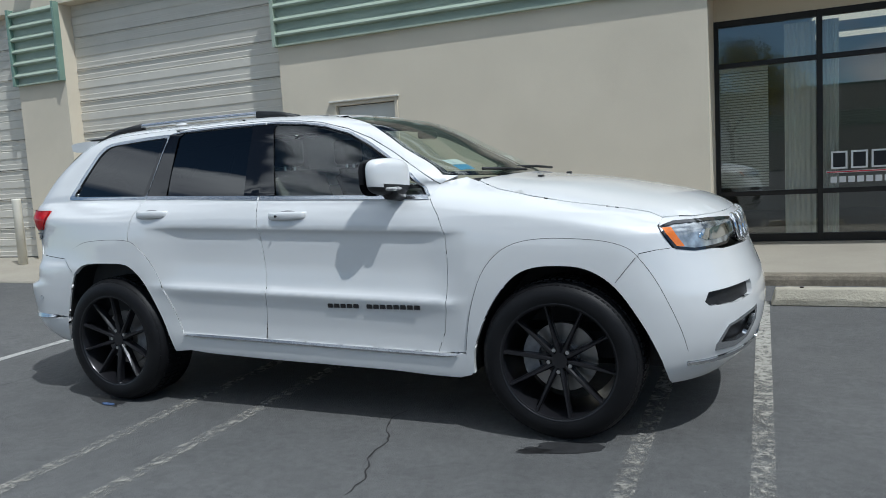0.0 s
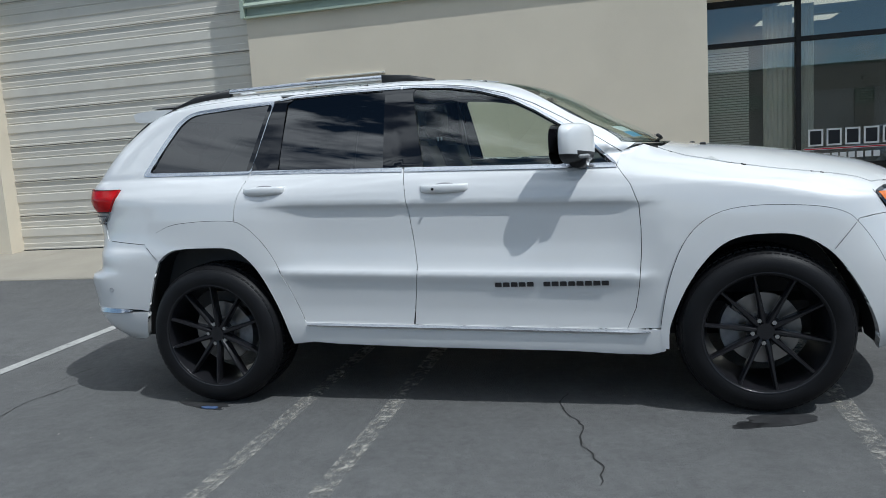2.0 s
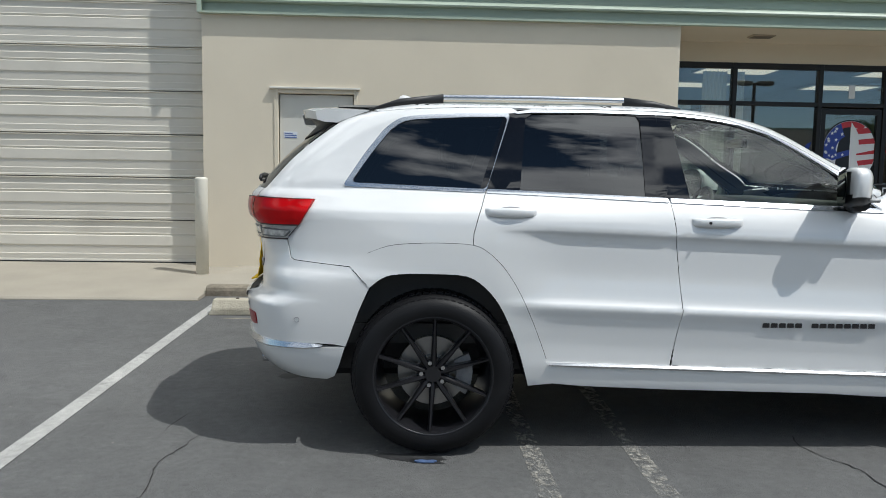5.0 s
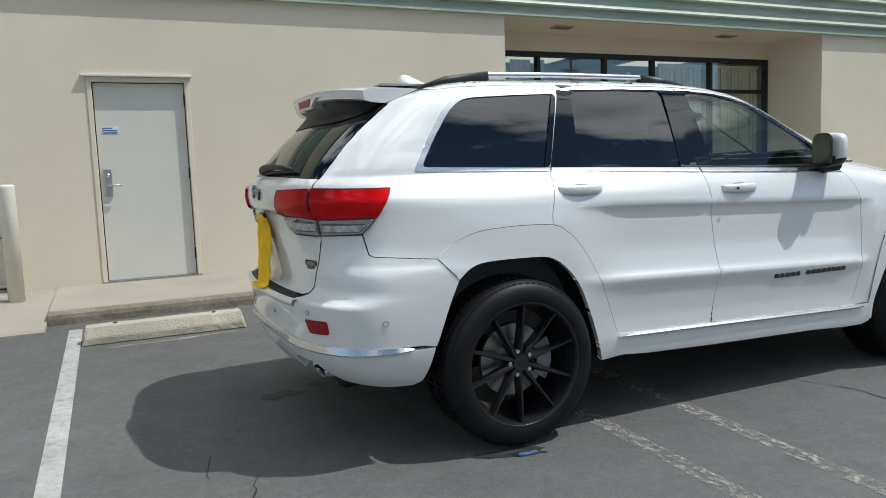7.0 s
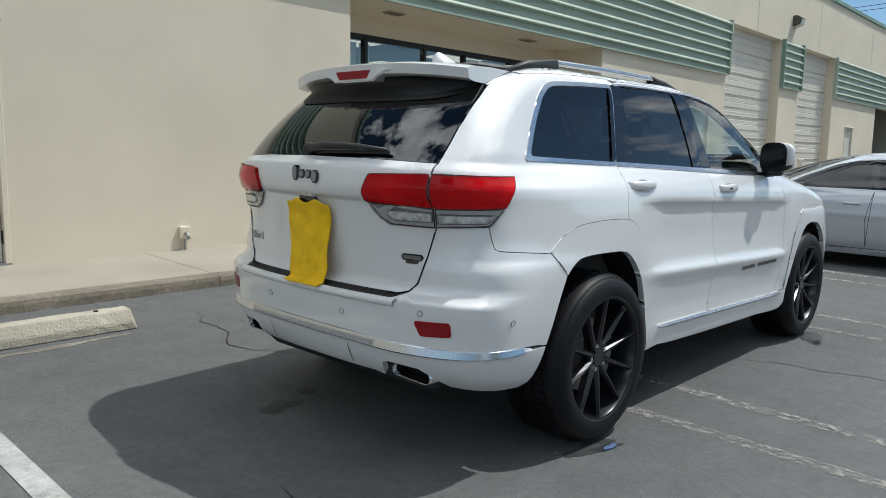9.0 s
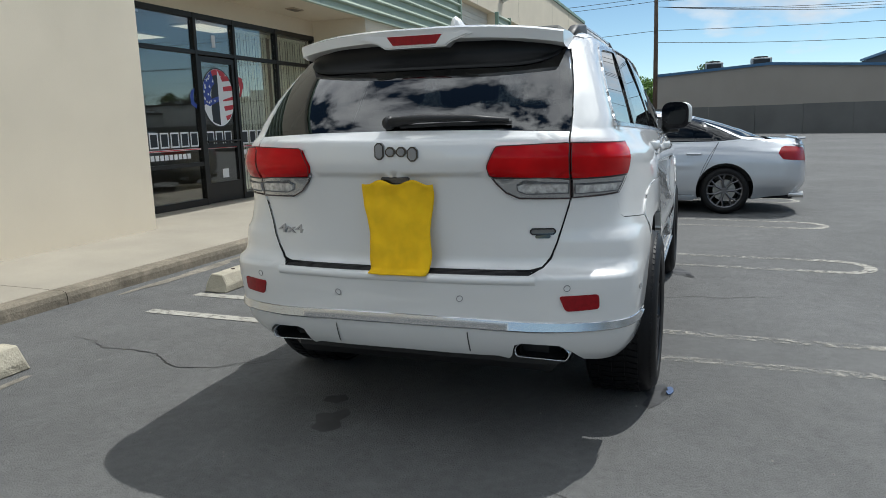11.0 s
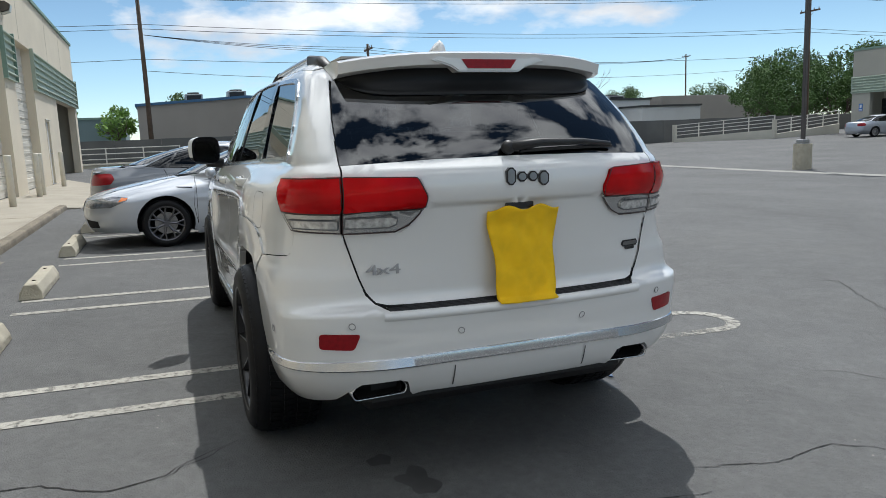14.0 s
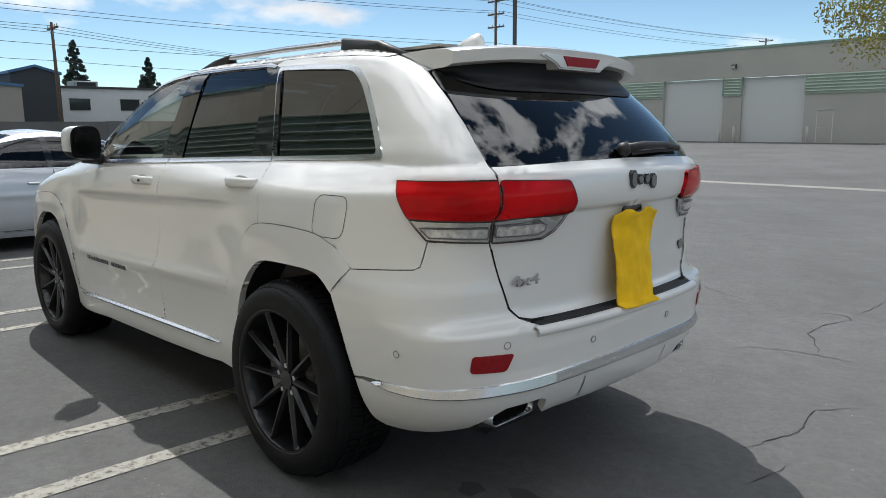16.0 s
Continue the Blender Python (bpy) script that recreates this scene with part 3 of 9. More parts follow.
# ---- storefront ----
def storefront():
    th = empty("window_1", (0, WIN, 0))
    fr = lambda a, b, c, d, dep=0.05: part("window_frame", boxm(a, -dep, c, b, dep, d, bevel=0.004), FRAME, th)
    vx = [-0.565, 0.635, 1.90, 2.88, 4.15, 5.485]
    zz = [0.24, 0.32, 0.87, 2.53, 3.10]
    for i, x in enumerate(vx):
        fr(x - 0.032, x + 0.032, 0.24, 3.10)
    for i in range(5):
        a, b = vx[i] + 0.032, vx[i + 1] - 0.032
        fr(a, b, 3.02, 3.10, 0.045)
        fr(a, b, 2.50, 2.56, 0.045)
        if i != 2:
            fr(a, b, 0.84, 0.90, 0.045)
            fr(a, b, 0.24, 0.34, 0.045)
    pane = thin_glass("storefront_glass", (0.90, 0.92, 0.90), ior=1.9)
    for i in range(5):
        a, b = vx[i] + 0.033, vx[i + 1] - 0.033
        for c, d in ((2.56, 3.02),) if i == 2 else ((0.34, 0.84), (0.90, 2.50), (2.56, 3.02)):
            o = part("pane", boxm(a, -0.006, c, b, 0.006, d), pane, th)
            o.visible_shadow = False
    # entrance door leaf in the third bay
    a, b = vx[2] + 0.036, vx[3] - 0.036
    lf = part("door_leaf", boxm(a, -0.03, 0.25, a + 0.07, 0.03, 2.48), FRAME, th)
    for q in ((b - 0.07, b, 0.25, 2.48), (a + 0.07, b - 0.07, 2.40, 2.48), (a + 0.07, b - 0.07, 0.25, 0.56), (a + 0.07, b - 0.07, 1.10, 1.16)):
        part("door_rail", boxm(q[0], -0.03, q[2], q[1], 0.03, q[3]), FRAME, lf)
    o = part("door_pane", boxm(a + 0.07, -0.005, 0.56, b - 0.07, 0.005, 2.40), pane, lf)
    o.visible_shadow = False
    part("push_bar", tube(bmesh.new(), [(a + 0.03, -0.07, 1.2), (b - 0.03, -0.07, 1.2)], 0.014), FRAME, lf)
    part("notice", boxm(a + 0.42, -0.009, 0.62, a + 0.58, -0.006, 0.76), mat("paper", (0.7, 0.7, 0.68), 0.7), lf, "small white paper notice on the door glass")
    return tagged(th, "dark bronze framed storefront window with an entrance door", "window", kind="structure")


storefront()
# office behind the glass
tagged(obj("floor", boxm(-0.89, WIN + 0.06, 0.1, 5.81, 16, 0.238), mat("office_carpet", (0.10, 0.09, 0.085), 0.95, var=0.2, scale=20)), "dark office carpet floor", "floor", kind="structure")
tagged(obj("ceiling", boxm(-0.89, WIN + 0.2, 3.2, 5.81, 16, 3.3), mat("ceiling_tile", (0.5, 0.5, 0.48), 0.9)), "white office ceiling", "ceiling", kind="structure")
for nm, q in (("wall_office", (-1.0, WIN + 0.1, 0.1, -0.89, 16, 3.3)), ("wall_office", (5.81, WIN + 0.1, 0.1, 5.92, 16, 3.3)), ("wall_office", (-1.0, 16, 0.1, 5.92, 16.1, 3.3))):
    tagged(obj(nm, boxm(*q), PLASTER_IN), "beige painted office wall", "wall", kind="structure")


def ceiling_light(x, y):
    """Lit fluorescent troffer in the office ceiling."""
    em = MATS.get("troffer_glow")
    if em is None:
        em = bpy.data.materials.new("troffer_glow")
        em.use_nodes = True
        b = em.node_tree.nodes["Principled BSDF"]
        b.inputs["Emission Color"].default_value = (1.0, 0.90, 0.70, 1)
        b.inputs["Emission Strength"].default_value = 0.55
        MATS["troffer_glow"] = em
    th = empty("ceiling_light", (x, y, 3.2))
    part("frame", boxm(-0.62, -0.32, -0.03, 0.62, 0.32, 0.0), DOORPAINT, th)
    part("diffuser", boxm(-0.58, -0.28, -0.036, 0.58, 0.28, -0.0305), em, th)
    tagged(th, "lit rectangular fluorescent light in the office ceiling", "ceiling light", "office ceiling lights")


# the row at x = 3.9 is unseen, added to light the blinds
for lx in (1.2, 3.9):
    for ly in (1.2, 2.9):
        ceiling_light(lx, WIN + ly)


def vertical_blind(x0, x1, z0, z1, y, n):
    th = empty("vertical_blind", (x0, y, z0))
    m = mat("blind_fabric", (0.80, 0.76, 0.62), 0.9, var=0.08, scale=3, isl=0.1)
    w = (x1 - x0) / n
    part("head_rail", boxm(0, -0.03, z1 - z0 - 0.05, x1 - x0, 0.03, z1 - z0), m, th)
    for i in range(n):
        bm = bmesh.new()
        c = (i + 0.5) * w
        a = radians(9 + 6 * math.sin(i * 2.3))
        dx, dy = math.cos(a) * w * 0.56, math.sin(a) * w * 0.56
        prism(bm, [(c - dx, -dy), (c, 0.006), (c + dx, dy), (c, 0.010)], "z", 0, z1 - z0 - 0.05)
        part("slat", bm, m, th)
    return tagged(th, "beige fabric vertical blind hanging behind the window", "vertical blind", "vertical blinds")


vertical_blind(3.15, 4.1, 0.36, 3.0, WIN + 0.14, 11)
vertical_blind(4.2, 5.44, 0.36, 3.0, WIN + 0.14, 14)
th = empty("venetian_blind", (-0.53, WIN + 0.09, 0.95))
vm = mat("venetian_slat", (0.68, 0.66, 0.60), 0.6)
for i in range(44):
    part("slat", boxm(0, -0.008, i * 0.034, 0.58, 0.012, i * 0.034 + 0.022), vm, th)
part("head_rail", boxm(0, -0.02, 1.5, 0.58, 0.03, 1.55), vm, th)
tagged(th, "closed cream venetian blind behind the window glass", "venetian blind")
for a, b in ((0.24, 0.60), (0.68, 0.86)):
    bm = bmesh.new()
    n = 24
    pr = [(a + (b - a) * i / n, WIN + 0.16 + 0.028 * math.sin(i * 1.55)) for i in range(n + 1)]
    strip(bm, pr, "z", 0.3, 3.0)
    tagged(obj("curtain", bm, mat("curtain_cloth", (0.70, 0.68, 0.61), 0.95, var=0.05), True), "off-white gathered curtain panel behind the window", "curtain", "curtains")


def decal(name, poly, z_off, m, parent=None):
    """Vinyl on the outside of the glass; polygon of (x, z)."""
    bm = bmesh.new()
    prism(bm, poly, "y", WIN - 0.0075 - z_off, WIN - 0.0062)
    return obj(name, bm, m, parent=parent)


VW = mat("vinyl_white", (0.75, 0.75, 0.74), 0.5)
VB = mat("vinyl_black", (0.01, 0.01, 0.012), 0.4)
VR = mat("vinyl_red", (0.5, 0.03, 0.04), 0.45)
VN = mat("vinyl_blue", (0.03, 0.06, 0.3), 0.45)


def rect(a, b, c, d):
    return [(a, c), (b, c), (b, d), (a, d)]


def storefront_sign():
    th = empty("window_lettering", (0, 0, 0))
    for x0, x1, n in ((0.74, 1.84, 5), (2.0, 4.06, 9)):
        w = (x1 - x0) / n
        for i in range(n):
            if 2.76 < x0 + i * w + w * 0.45 < 2.95:
                continue
            a = x0 + i * w + 0.02
            b = a + w - 0.04
            decal("letter_bar", rect(a, b, 1.135, 1.355), 0.0, VW, th)
            decal("letter_face", rect(a + 0.022, b - 0.022, 1.157, 1.333), 0.0012, VB, th)
        for a, b in ((x0, x1),):
            segs = [(a, b)] if b < 2 else [(a, 2.84), (2.93, b)]
            for p, q in segs:
                decal("underline", rect(p - 0.04, q + 0.02, 1.085, 1.11), 0.0, VW, th)
                decal("underline_core", rect(p - 0.03, q + 0.01, 1.09, 1.105), 0.0012, VR, th)
    for x0, x1, n in ((0.74, 1.62, 9), (2.96, 4.06, 11)):
        w = (x1 - x0) / n
        for i in range(n):
            decal("small_letter_bar", rect(x0 + i * w + 0.012, x0 + (i + 1) * w - 0.012, 0.965, 1.04), 0.0, VW, th)
    tagged(th, "white, black and red vinyl company lettering on the glass", "window sign")
    lg = empty("window_emblem", (0, 0, 0))
    ell = lambda cx, cz, rx, rz, n=40: [(cx + rx * math.cos(2 * math.pi * i / n), cz + rz * math.sin(2 * math.pi * i / n)) for i in range(n)]
    cx, cz, rx, rz = 2.40, 1.87, 0.40, 0.44

    def on(u, v):
        return (cx + rx * u, cz + rz * v)

    def arc(a0, a1, r0, r1, n=16):
        """A band of the disc between two radii, angles in degrees from the right, upward."""
        aa = [radians(a0 + (a1 - a0) * i / n) for i in range(n + 1)]
        return [on(r1 * math.cos(a), r1 * math.sin(a)) for a in aa] + [on(r0 * math.cos(a), r0 * math.sin(a)) for a in aa[::-1]]

    decal("rim", ell(cx, cz, rx * 1.04, rz * 1.04), 0.0, VB, lg)
    decal("disc", ell(cx, cz, rx, rz), 0.0012, VW, lg)
    decal("black_core", [on(-0.30, 0.93), on(0.0, 0.97), on(0.02, -0.97), on(-0.45, -0.85), on(-0.50, -0.45), on(-0.45, 0.1)], 0.0030, VB, lg)
    for k in range(5):
        v0 = 0.66 - 0.34 * k
        w0, w1 = (math.sqrt(max(0.0, 1 - v * v)) for v in (v0 + 0.10, v0 - 0.06))
        decal("red_stripe", [on(0.10 + 0.09 * k, v0 - 0.10), on(w1 * 0.99, v0 - 0.04), on(w0 * 0.98, v0 + 0.13), on(0.10 + 0.07 * k, v0 + 0.06)], 0.0026, VR, lg)
    decal("red_cap", arc(58, 112, 0.80, 0.99), 0.0034, VR, lg)
    decal("blue_field", arc(112, 196, 0.52, 0.99), 0.0034, VN, lg)
    decal("blue_sweep", [on(-0.97, -0.18), on(-0.60, -0.30), on(0.0, -0.12), on(0.0, 0.06), on(-0.45, -0.05), on(-0.55, 0.12), on(-0.98, 0.1)], 0.0038, VN, lg)
    decal("white_band", [on(0.0, -0.12), on(0.92, 0.06), on(0.90, 0.22), on(0.0, 0.06)], 0.0038, VW, lg)
    decal("white_blade", [on(0.02, 0.97), on(0.28, 0.62), on(0.34, 0.24), on(0.0, 0.10)], 0.0042, VW, lg)
    for a, r in [(118 + 13 * i, 0.64 + 0.22 * (i % 2)) for i in range(7)] + [(125 + 14 * i, 0.90) for i in range(5)]:
        x, z = on(r * math.cos(radians(a)), r * math.sin(radians(a)))
        decal("star", [(x + q * math.cos(t), z + q * math.sin(t)) for q, t in [((0.030 if j % 2 == 0 else 0.012), math.pi / 2 + math.pi * j / 5) for j in range(10)]], 0.0044, VW, lg)
    for u in (-0.75, -0.5, -0.25):
        x, z = on(u, -0.10 + 0.05 * u)
        decal("star", [(x + q * math.cos(t), z + q * math.sin(t)) for q, t in [((0.026 if j % 2 == 0 else 0.010), math.pi / 2 + math.pi * j / 5) for j in range(10)]], 0.0044, VW, lg)
    tip = [(1.83, 2.00), (1.76, 1.97), (1.71, 1.88), (1.73, 1.76), (1.84, 1.70), (1.86, 1.76), (1.80, 1.80), (1.79, 1.88)]
    decal("blue_tip", tip, 0.0, VN, lg)
    decal("red_tip", [(2.94, 2.22), (3.06, 2.20), (3.10, 2.08), (3.02, 1.92), (2.94, 1.86), (3.00, 2.02)], 0.0, VR, lg)
    tagged(lg, "round red, white and blue striped vinyl emblem on the glass", "window emblem")
    ub = empty("suite_marker", (0, 0, 0))
    decal("letter_bar", rect(2.34, 2.43, 2.63, 2.82), 0.0, VW, ub)
    tagged(ub, "single white vinyl character above the entrance door", "window sign")


storefront_sign()
# recessed lights in the soffit
for x in (0.75, 4.0):
    th = empty("soffit_vent", (x, 9.95, ZB))
    part("frame", boxm(-0.16, -0.09, -0.02, 0.16, 0.09, 0.0, bevel=0.005), mat("vent_paint", (0.42, 0.36, 0.27), 0.6), th)
    for k in range(5):
        part("slat", boxm(-0.14, -0.075 + k * 0.032, -0.027, 0.14, -0.06 + k * 0.032, -0.019), mat("vent_dark", (0.2, 0.17, 0.13), 0.7), th)
    tagged(th, "small rectangular soffit vent grille", "vent", "soffit vents")
# yellow rag on the walkway
bm = bmesh.new()
bmesh.ops.create_grid(bm, x_segments=14, y_segments=10, size=0.5)
for v in bm.verts:
    p = v.co.copy()
    v.co = Vector((p.x * 0.36 + 0.05 * p.y, p.y * 0.24, 0.02 + 0.03 * abs(noise.noise(p * 4)) + 0.035 * math.exp(-((p.x - 0.1) ** 2 + p.y ** 2) * 20)))
bmesh.ops.solidify(bm, geom=bm.faces[:], thickness=0.006)
rag = obj("rag", bm, mat("rag_cloth", (0.55, 0.38, 0.03), 0.95, var=0.3, scale=14, stain=0.8, stain_scale=9, stain_col=(0.05, 0.05, 0.03)), True, loc=(2.05, 9.0, 0.236))
tagged(rag, "crumpled yellow and black rag lying on the walkway", "rag")


# ---- the facing building: same design, mirrored ----
OY = -43.0


def facing_building():
    zg = 0.02
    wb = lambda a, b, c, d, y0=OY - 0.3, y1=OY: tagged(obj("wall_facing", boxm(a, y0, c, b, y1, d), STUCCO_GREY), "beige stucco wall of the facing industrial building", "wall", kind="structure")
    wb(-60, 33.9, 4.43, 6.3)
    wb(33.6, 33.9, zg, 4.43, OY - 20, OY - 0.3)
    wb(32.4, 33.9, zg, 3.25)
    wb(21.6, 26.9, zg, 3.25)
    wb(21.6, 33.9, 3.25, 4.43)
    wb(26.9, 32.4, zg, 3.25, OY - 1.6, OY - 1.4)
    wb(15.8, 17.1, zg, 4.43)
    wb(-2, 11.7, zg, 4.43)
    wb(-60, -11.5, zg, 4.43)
    tagged(obj("parapet_coping", boxm(-60, OY - 0.36, 6.3, 33.97, OY + 0.06, 6.45), GREEN_DARK), "dark green metal parapet coping", "coping", kind="structure")
    tagged(obj("roof", boxm(-60, OY - 20, 5.9, 33.6, OY - 0.3, 6.0), GREYWALL), "flat grey building roof", "roof", kind="structure")
    for a, b in ((21.6, 33.92), (15.78, 17.12), (-2, 11.72)):
        louvre_band(a, b, 3.25, 4.43, OY, 1)
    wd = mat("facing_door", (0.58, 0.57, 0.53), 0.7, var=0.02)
    for a, b in ((17.1, 21.6), (11.7, 15.8), (-6.5, -2), (-11.5, -7)):
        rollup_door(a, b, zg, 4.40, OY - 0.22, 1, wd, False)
    steel_door(22.7, 23.75, zg, 2.2, OY, 1, True)
    steel_door(9.9, 10.9, zg, 2.2, OY, 1, False)
    wall_pack(16.4, OY, 5.2, 1)
    for x in (16.95, 15.95, 22.1, 11.2):
        bollard(x, OY + 0.6, 0.05)
    # storefront of the facing unit
    w = empty("window_2", (26.9, OY - 1.38, 0))
    for x in (0, 1.35, 2.7, 3.6, 4.4, 5.5):
        part("window_frame", boxm(x - 0.04, 0, 0.1, x + 0.04, 0.08, 2.75), FRAME, w)
    for z in (0.1, 0.7, 2.1, 2.7):
        part("window_frame", boxm(0.04, 0.005, z, 5.46, 0.075, z + 0.07), FRAME, w)
    gm = mat("far_glass", (0.02, 0.024, 0.026), 0.05)
    for a, b in ((0.04, 1.31), (1.39, 2.66), (2.74, 3.56), (3.64, 4.36), (4.44, 5.46)):
        part("pane", boxm(a, 0.02, 0.2, b, 0.03, 2.7), gm, w)
    part("notice", boxm(3.0, 0.031, 1.2, 3.3, 0.035, 1.55), VW, w)
    tagged(w, "dark framed storefront windows of the facing unit", "window", kind="structure")
    sg = empty("parking_sign", (33.1, OY, 1.9))
    part("sign_plate", boxm(-0.15, 0, 0.0, 0.15, 0.03, 0.55), mat("sign_blue", (0.03, 0.16, 0.5), 0.5), sg)
    part("print_bar", boxm(-0.08, 0.03, 0.24, 0.08, 0.034, 0.48), VW, sg)
    part("print_bar", boxm(-0.11, 0.03, 0.06, 0.11, 0.034, 0.14), VW, sg)
    tagged(sg, "blue accessible parking sign on the wall", "sign")
    # low kerb along its foot
    tagged(obj("pavement", boxm(-60, OY, -0.2, 33.9, OY + 0.9, 0.06), CONCRETE), "concrete strip along the facing building", "walkway", kind="structure")


facing_building()


# ---- block wall, neighbours beyond ----
FX = 40.2
n = 41
for i in range(n):
    a, b = -64.6 + i * 2.6, -64.6 + (i + 1) * 2.6
    tagged(obj("block_wall", boxm(FX, a + 0.006, -0.8, FX + 0.2, b - 0.006, 1.83 + 0.01 * (i % 3)), DARKWALL), "dark grey concrete block boundary wall", "boundary wall", "boundary wall sections", kind="structure")


def neighbour(name, x, y0, y1, z1, m, label, depth=16, gable=0.0, trim=None):
    th = empty(name, (x, (y0 + y1) / 2, 0))
    h = (y1 - y0) / 2
    bm = bmesh.new()
    if gable:
        prism(bm, [(-h, -1), (h, -1), (h, z1), (0, z1 + gable), (-h, z1)], "x", 0, depth)
    else:
        box(bm, 0, -h, -1, depth, h, z1)
    part("wall", bm, m, th)
    if trim:
        for s in (-1, 1):
            bm = bmesh.new()
            prism(bm, [(s * (h + 0.15), z1 - 0.02), (0, z1 + gable - 0.02), (0, z1 + gable + 0.2), (s * (h + 0.15), z1 + 0.2)], "x", -0.15, depth)
            part("roof_edge", bm, trim, th)
    tagged(th, label, "building", "neighbouring buildings")
    return th


def roof_unit(x, y, z, w=1.6, h=1.0):
    th = empty("rooftop_unit", (x, y, z))
    part("cabinet", boxm(-w / 2, -w / 2, 0, w / 2, w / 2, h, bevel=0.03), GREYMET, th)
    part("fan_shroud", tube(bmesh.new(), [(0, 0, h), (0, 0, h + 0.15)], w * 0.35, 14), BLACK, th)
    part("grille", boxm(-w / 2 - 0.02, -w * 0.4, h * 0.2, -w / 2, w * 0.4, h * 0.85), BLACK, th)
    tagged(th, "grey rooftop air handling unit", "rooftop unit", "rooftop units")


neighbour("taupe_warehouse", 60, -10.8, 7.2, 4.75, GREYWALL, "taupe metal warehouse with a low gable and blue roof edge", 20, 0.55, BLUETRIM)
neighbour("blue_roof_building", 66, -15.6, -11.6, 6.2, mat("dark_slate", (0.035, 0.04, 0.045), 0.8), "dark building with a sloping blue-edged roof", 12, 0.6, BLUETRIM)
neighbour("green_shed", 78, 9.0, 24.0, 4.4, mat("teal_wall", (0.18, 0.24, 0.24), 0.8), "low teal-grey warehouse beyond the wall", 12, 0, GREEN_DARK)
wh = neighbour("white_building", 70, -28.5, -13.1, 5.25, WHITEWALL, "white two-storey commercial building with dark windows", 18, 0, mat("dark_coping", (0.05, 0.05, 0.05), 0.7))
for y in (2.35, -2.45):
    w = part("window", boxm(-0.06, y - 0.95, 3.15, 0.02, y + 0.95, 4.2), mat("far_glass", (0.02, 0.024, 0.026), 0.05), wh)
    part("frame", boxm(-0.09, y - 1.0, 4.2, 0.0, y + 1.0, 4.27), FRAME, w)
part("awning", boxm(-1.2, -7.25, 1.9, 0, 4.0, 2.05), FRAME, wh)
w2 = neighbour("white_warehouse", 70.5, -52, -28.5, 4.75, WHITEWALL, "long low white warehouse with a dark roof edge", 18, 0, mat("dark_coping", (0.05, 0.05, 0.05), 0.7))
part("raised_box", boxm(0, 6, 4.7, 4, 11.2, 6.1), WHITEWALL, w2)
part("door", boxm(-0.05, -3.2, -1, 0.01, 1.6, 2.7), mat("far_door", (0.5, 0.5, 0.49), 0.8), w2)
part("lamp", boxm(-0.3, 4.6, 3.0, 0, 4.9, 3.4), BLACK, w2)
neighbour("white_garage", 66, -56, -47.5, 3.7, WHITEWALL, "small white garage building with a roller door", 14, 0, mat("dark_coping", (0.05, 0.05, 0.05), 0.7))
neighbour("taupe_building", 72, -75, -55.0, 5.2, GREYWALL, "plain taupe tilt-up building beyond the wall", 18)
for y, x, z, w in ((-1.5, 66, 5.5, 1.7), (2.5, 63, 5.1, 1.5), (-19.5, 72, 5.25, 2.2), (-38.5, 76, 4.75, 3.0), (-42, 76, 4.75, 2.6), (-46, 76, 4.75, 3.0), (-50, 76, 4.75, 2.4)):
    roof_unit(x, y, z, w, 0.75 if w < 2.5 else 0.8)


def ramp():
    th = empty("access_ramp", (34.5, -36, 0))
    wm = mat("ramp_concrete", (0.55, 0.52, 0.44), 0.9, var=0.06, scale=1)
    pts = [(4.0, 4.6), (0.4, -0.6), (-0.6, -6.7)]
    segs = [((4.6, 5.0), (0.0, -0.2), 0.25, 0.75), ((0.0, -0.2), (0.4, -6.9), 0.35, 0.95)]
    for (ax, ay), (bx, by), z0, z1 in segs:
        d = Vector((bx - ax, by - ay, 0))
        L = d.length
        d.normalize()
        nrm = Vector((-d.y, d.x, 0)) * 0.1
        a, b = Vector((ax, ay, -0.5)), Vector((bx, by, -0.5))
        bm = bmesh.new()
        vs = [bm.verts.new(p) for p in (a - nrm, a + nrm, b + nrm, b - nrm)]
        vt = [bm.verts.new((p.x, p.y, z)) for p, z in ((a - nrm, z0 + 0.15), (a + nrm, z0 + 0.15), (b + nrm, z1 + 0.1), (b - nrm, z1 + 0.1))]
        bm.faces.new(vt)
        for i in range(4):
            bm.faces.new((vs[i], vs[(i + 1) % 4], vt[(i + 1) % 4], vt[i]))
        bmesh.ops.recalc_face_normals(bm, faces=bm.faces)
        part("ramp_wall", bm, wm, th)
        for k in range(4):
            h = 0.25 + 0.25 * k
            part("rail", tube(bmesh.new(), [(a.x, a.y, z0 + 0.15 + h), (b.x, b.y, z1 + 0.1 + h)], 0.03, 6), WHITERAIL, th)
        m = max(2, int(L / 1.6))
        for k in range(m + 1):
            p = a.lerp(b, k / m)
            zz = z0 + 0.15 + (z1 - z0 - 0.05) * k / m
            part("rail_post", boxm(p.x - 0.03, p.y - 0.03, zz - 0.05, p.x + 0.03, p.y + 0.03, zz + 1.04), WHITERAIL, th)
        part("end_post", boxm(a.x - 0.12, a.y - 0.12, -0.5, a.x + 0.12, a.y + 0.12, z0 + 1.2), wm, th)
    tagged(th, "concrete access ramp with white metal railings", "ramp")


ramp()
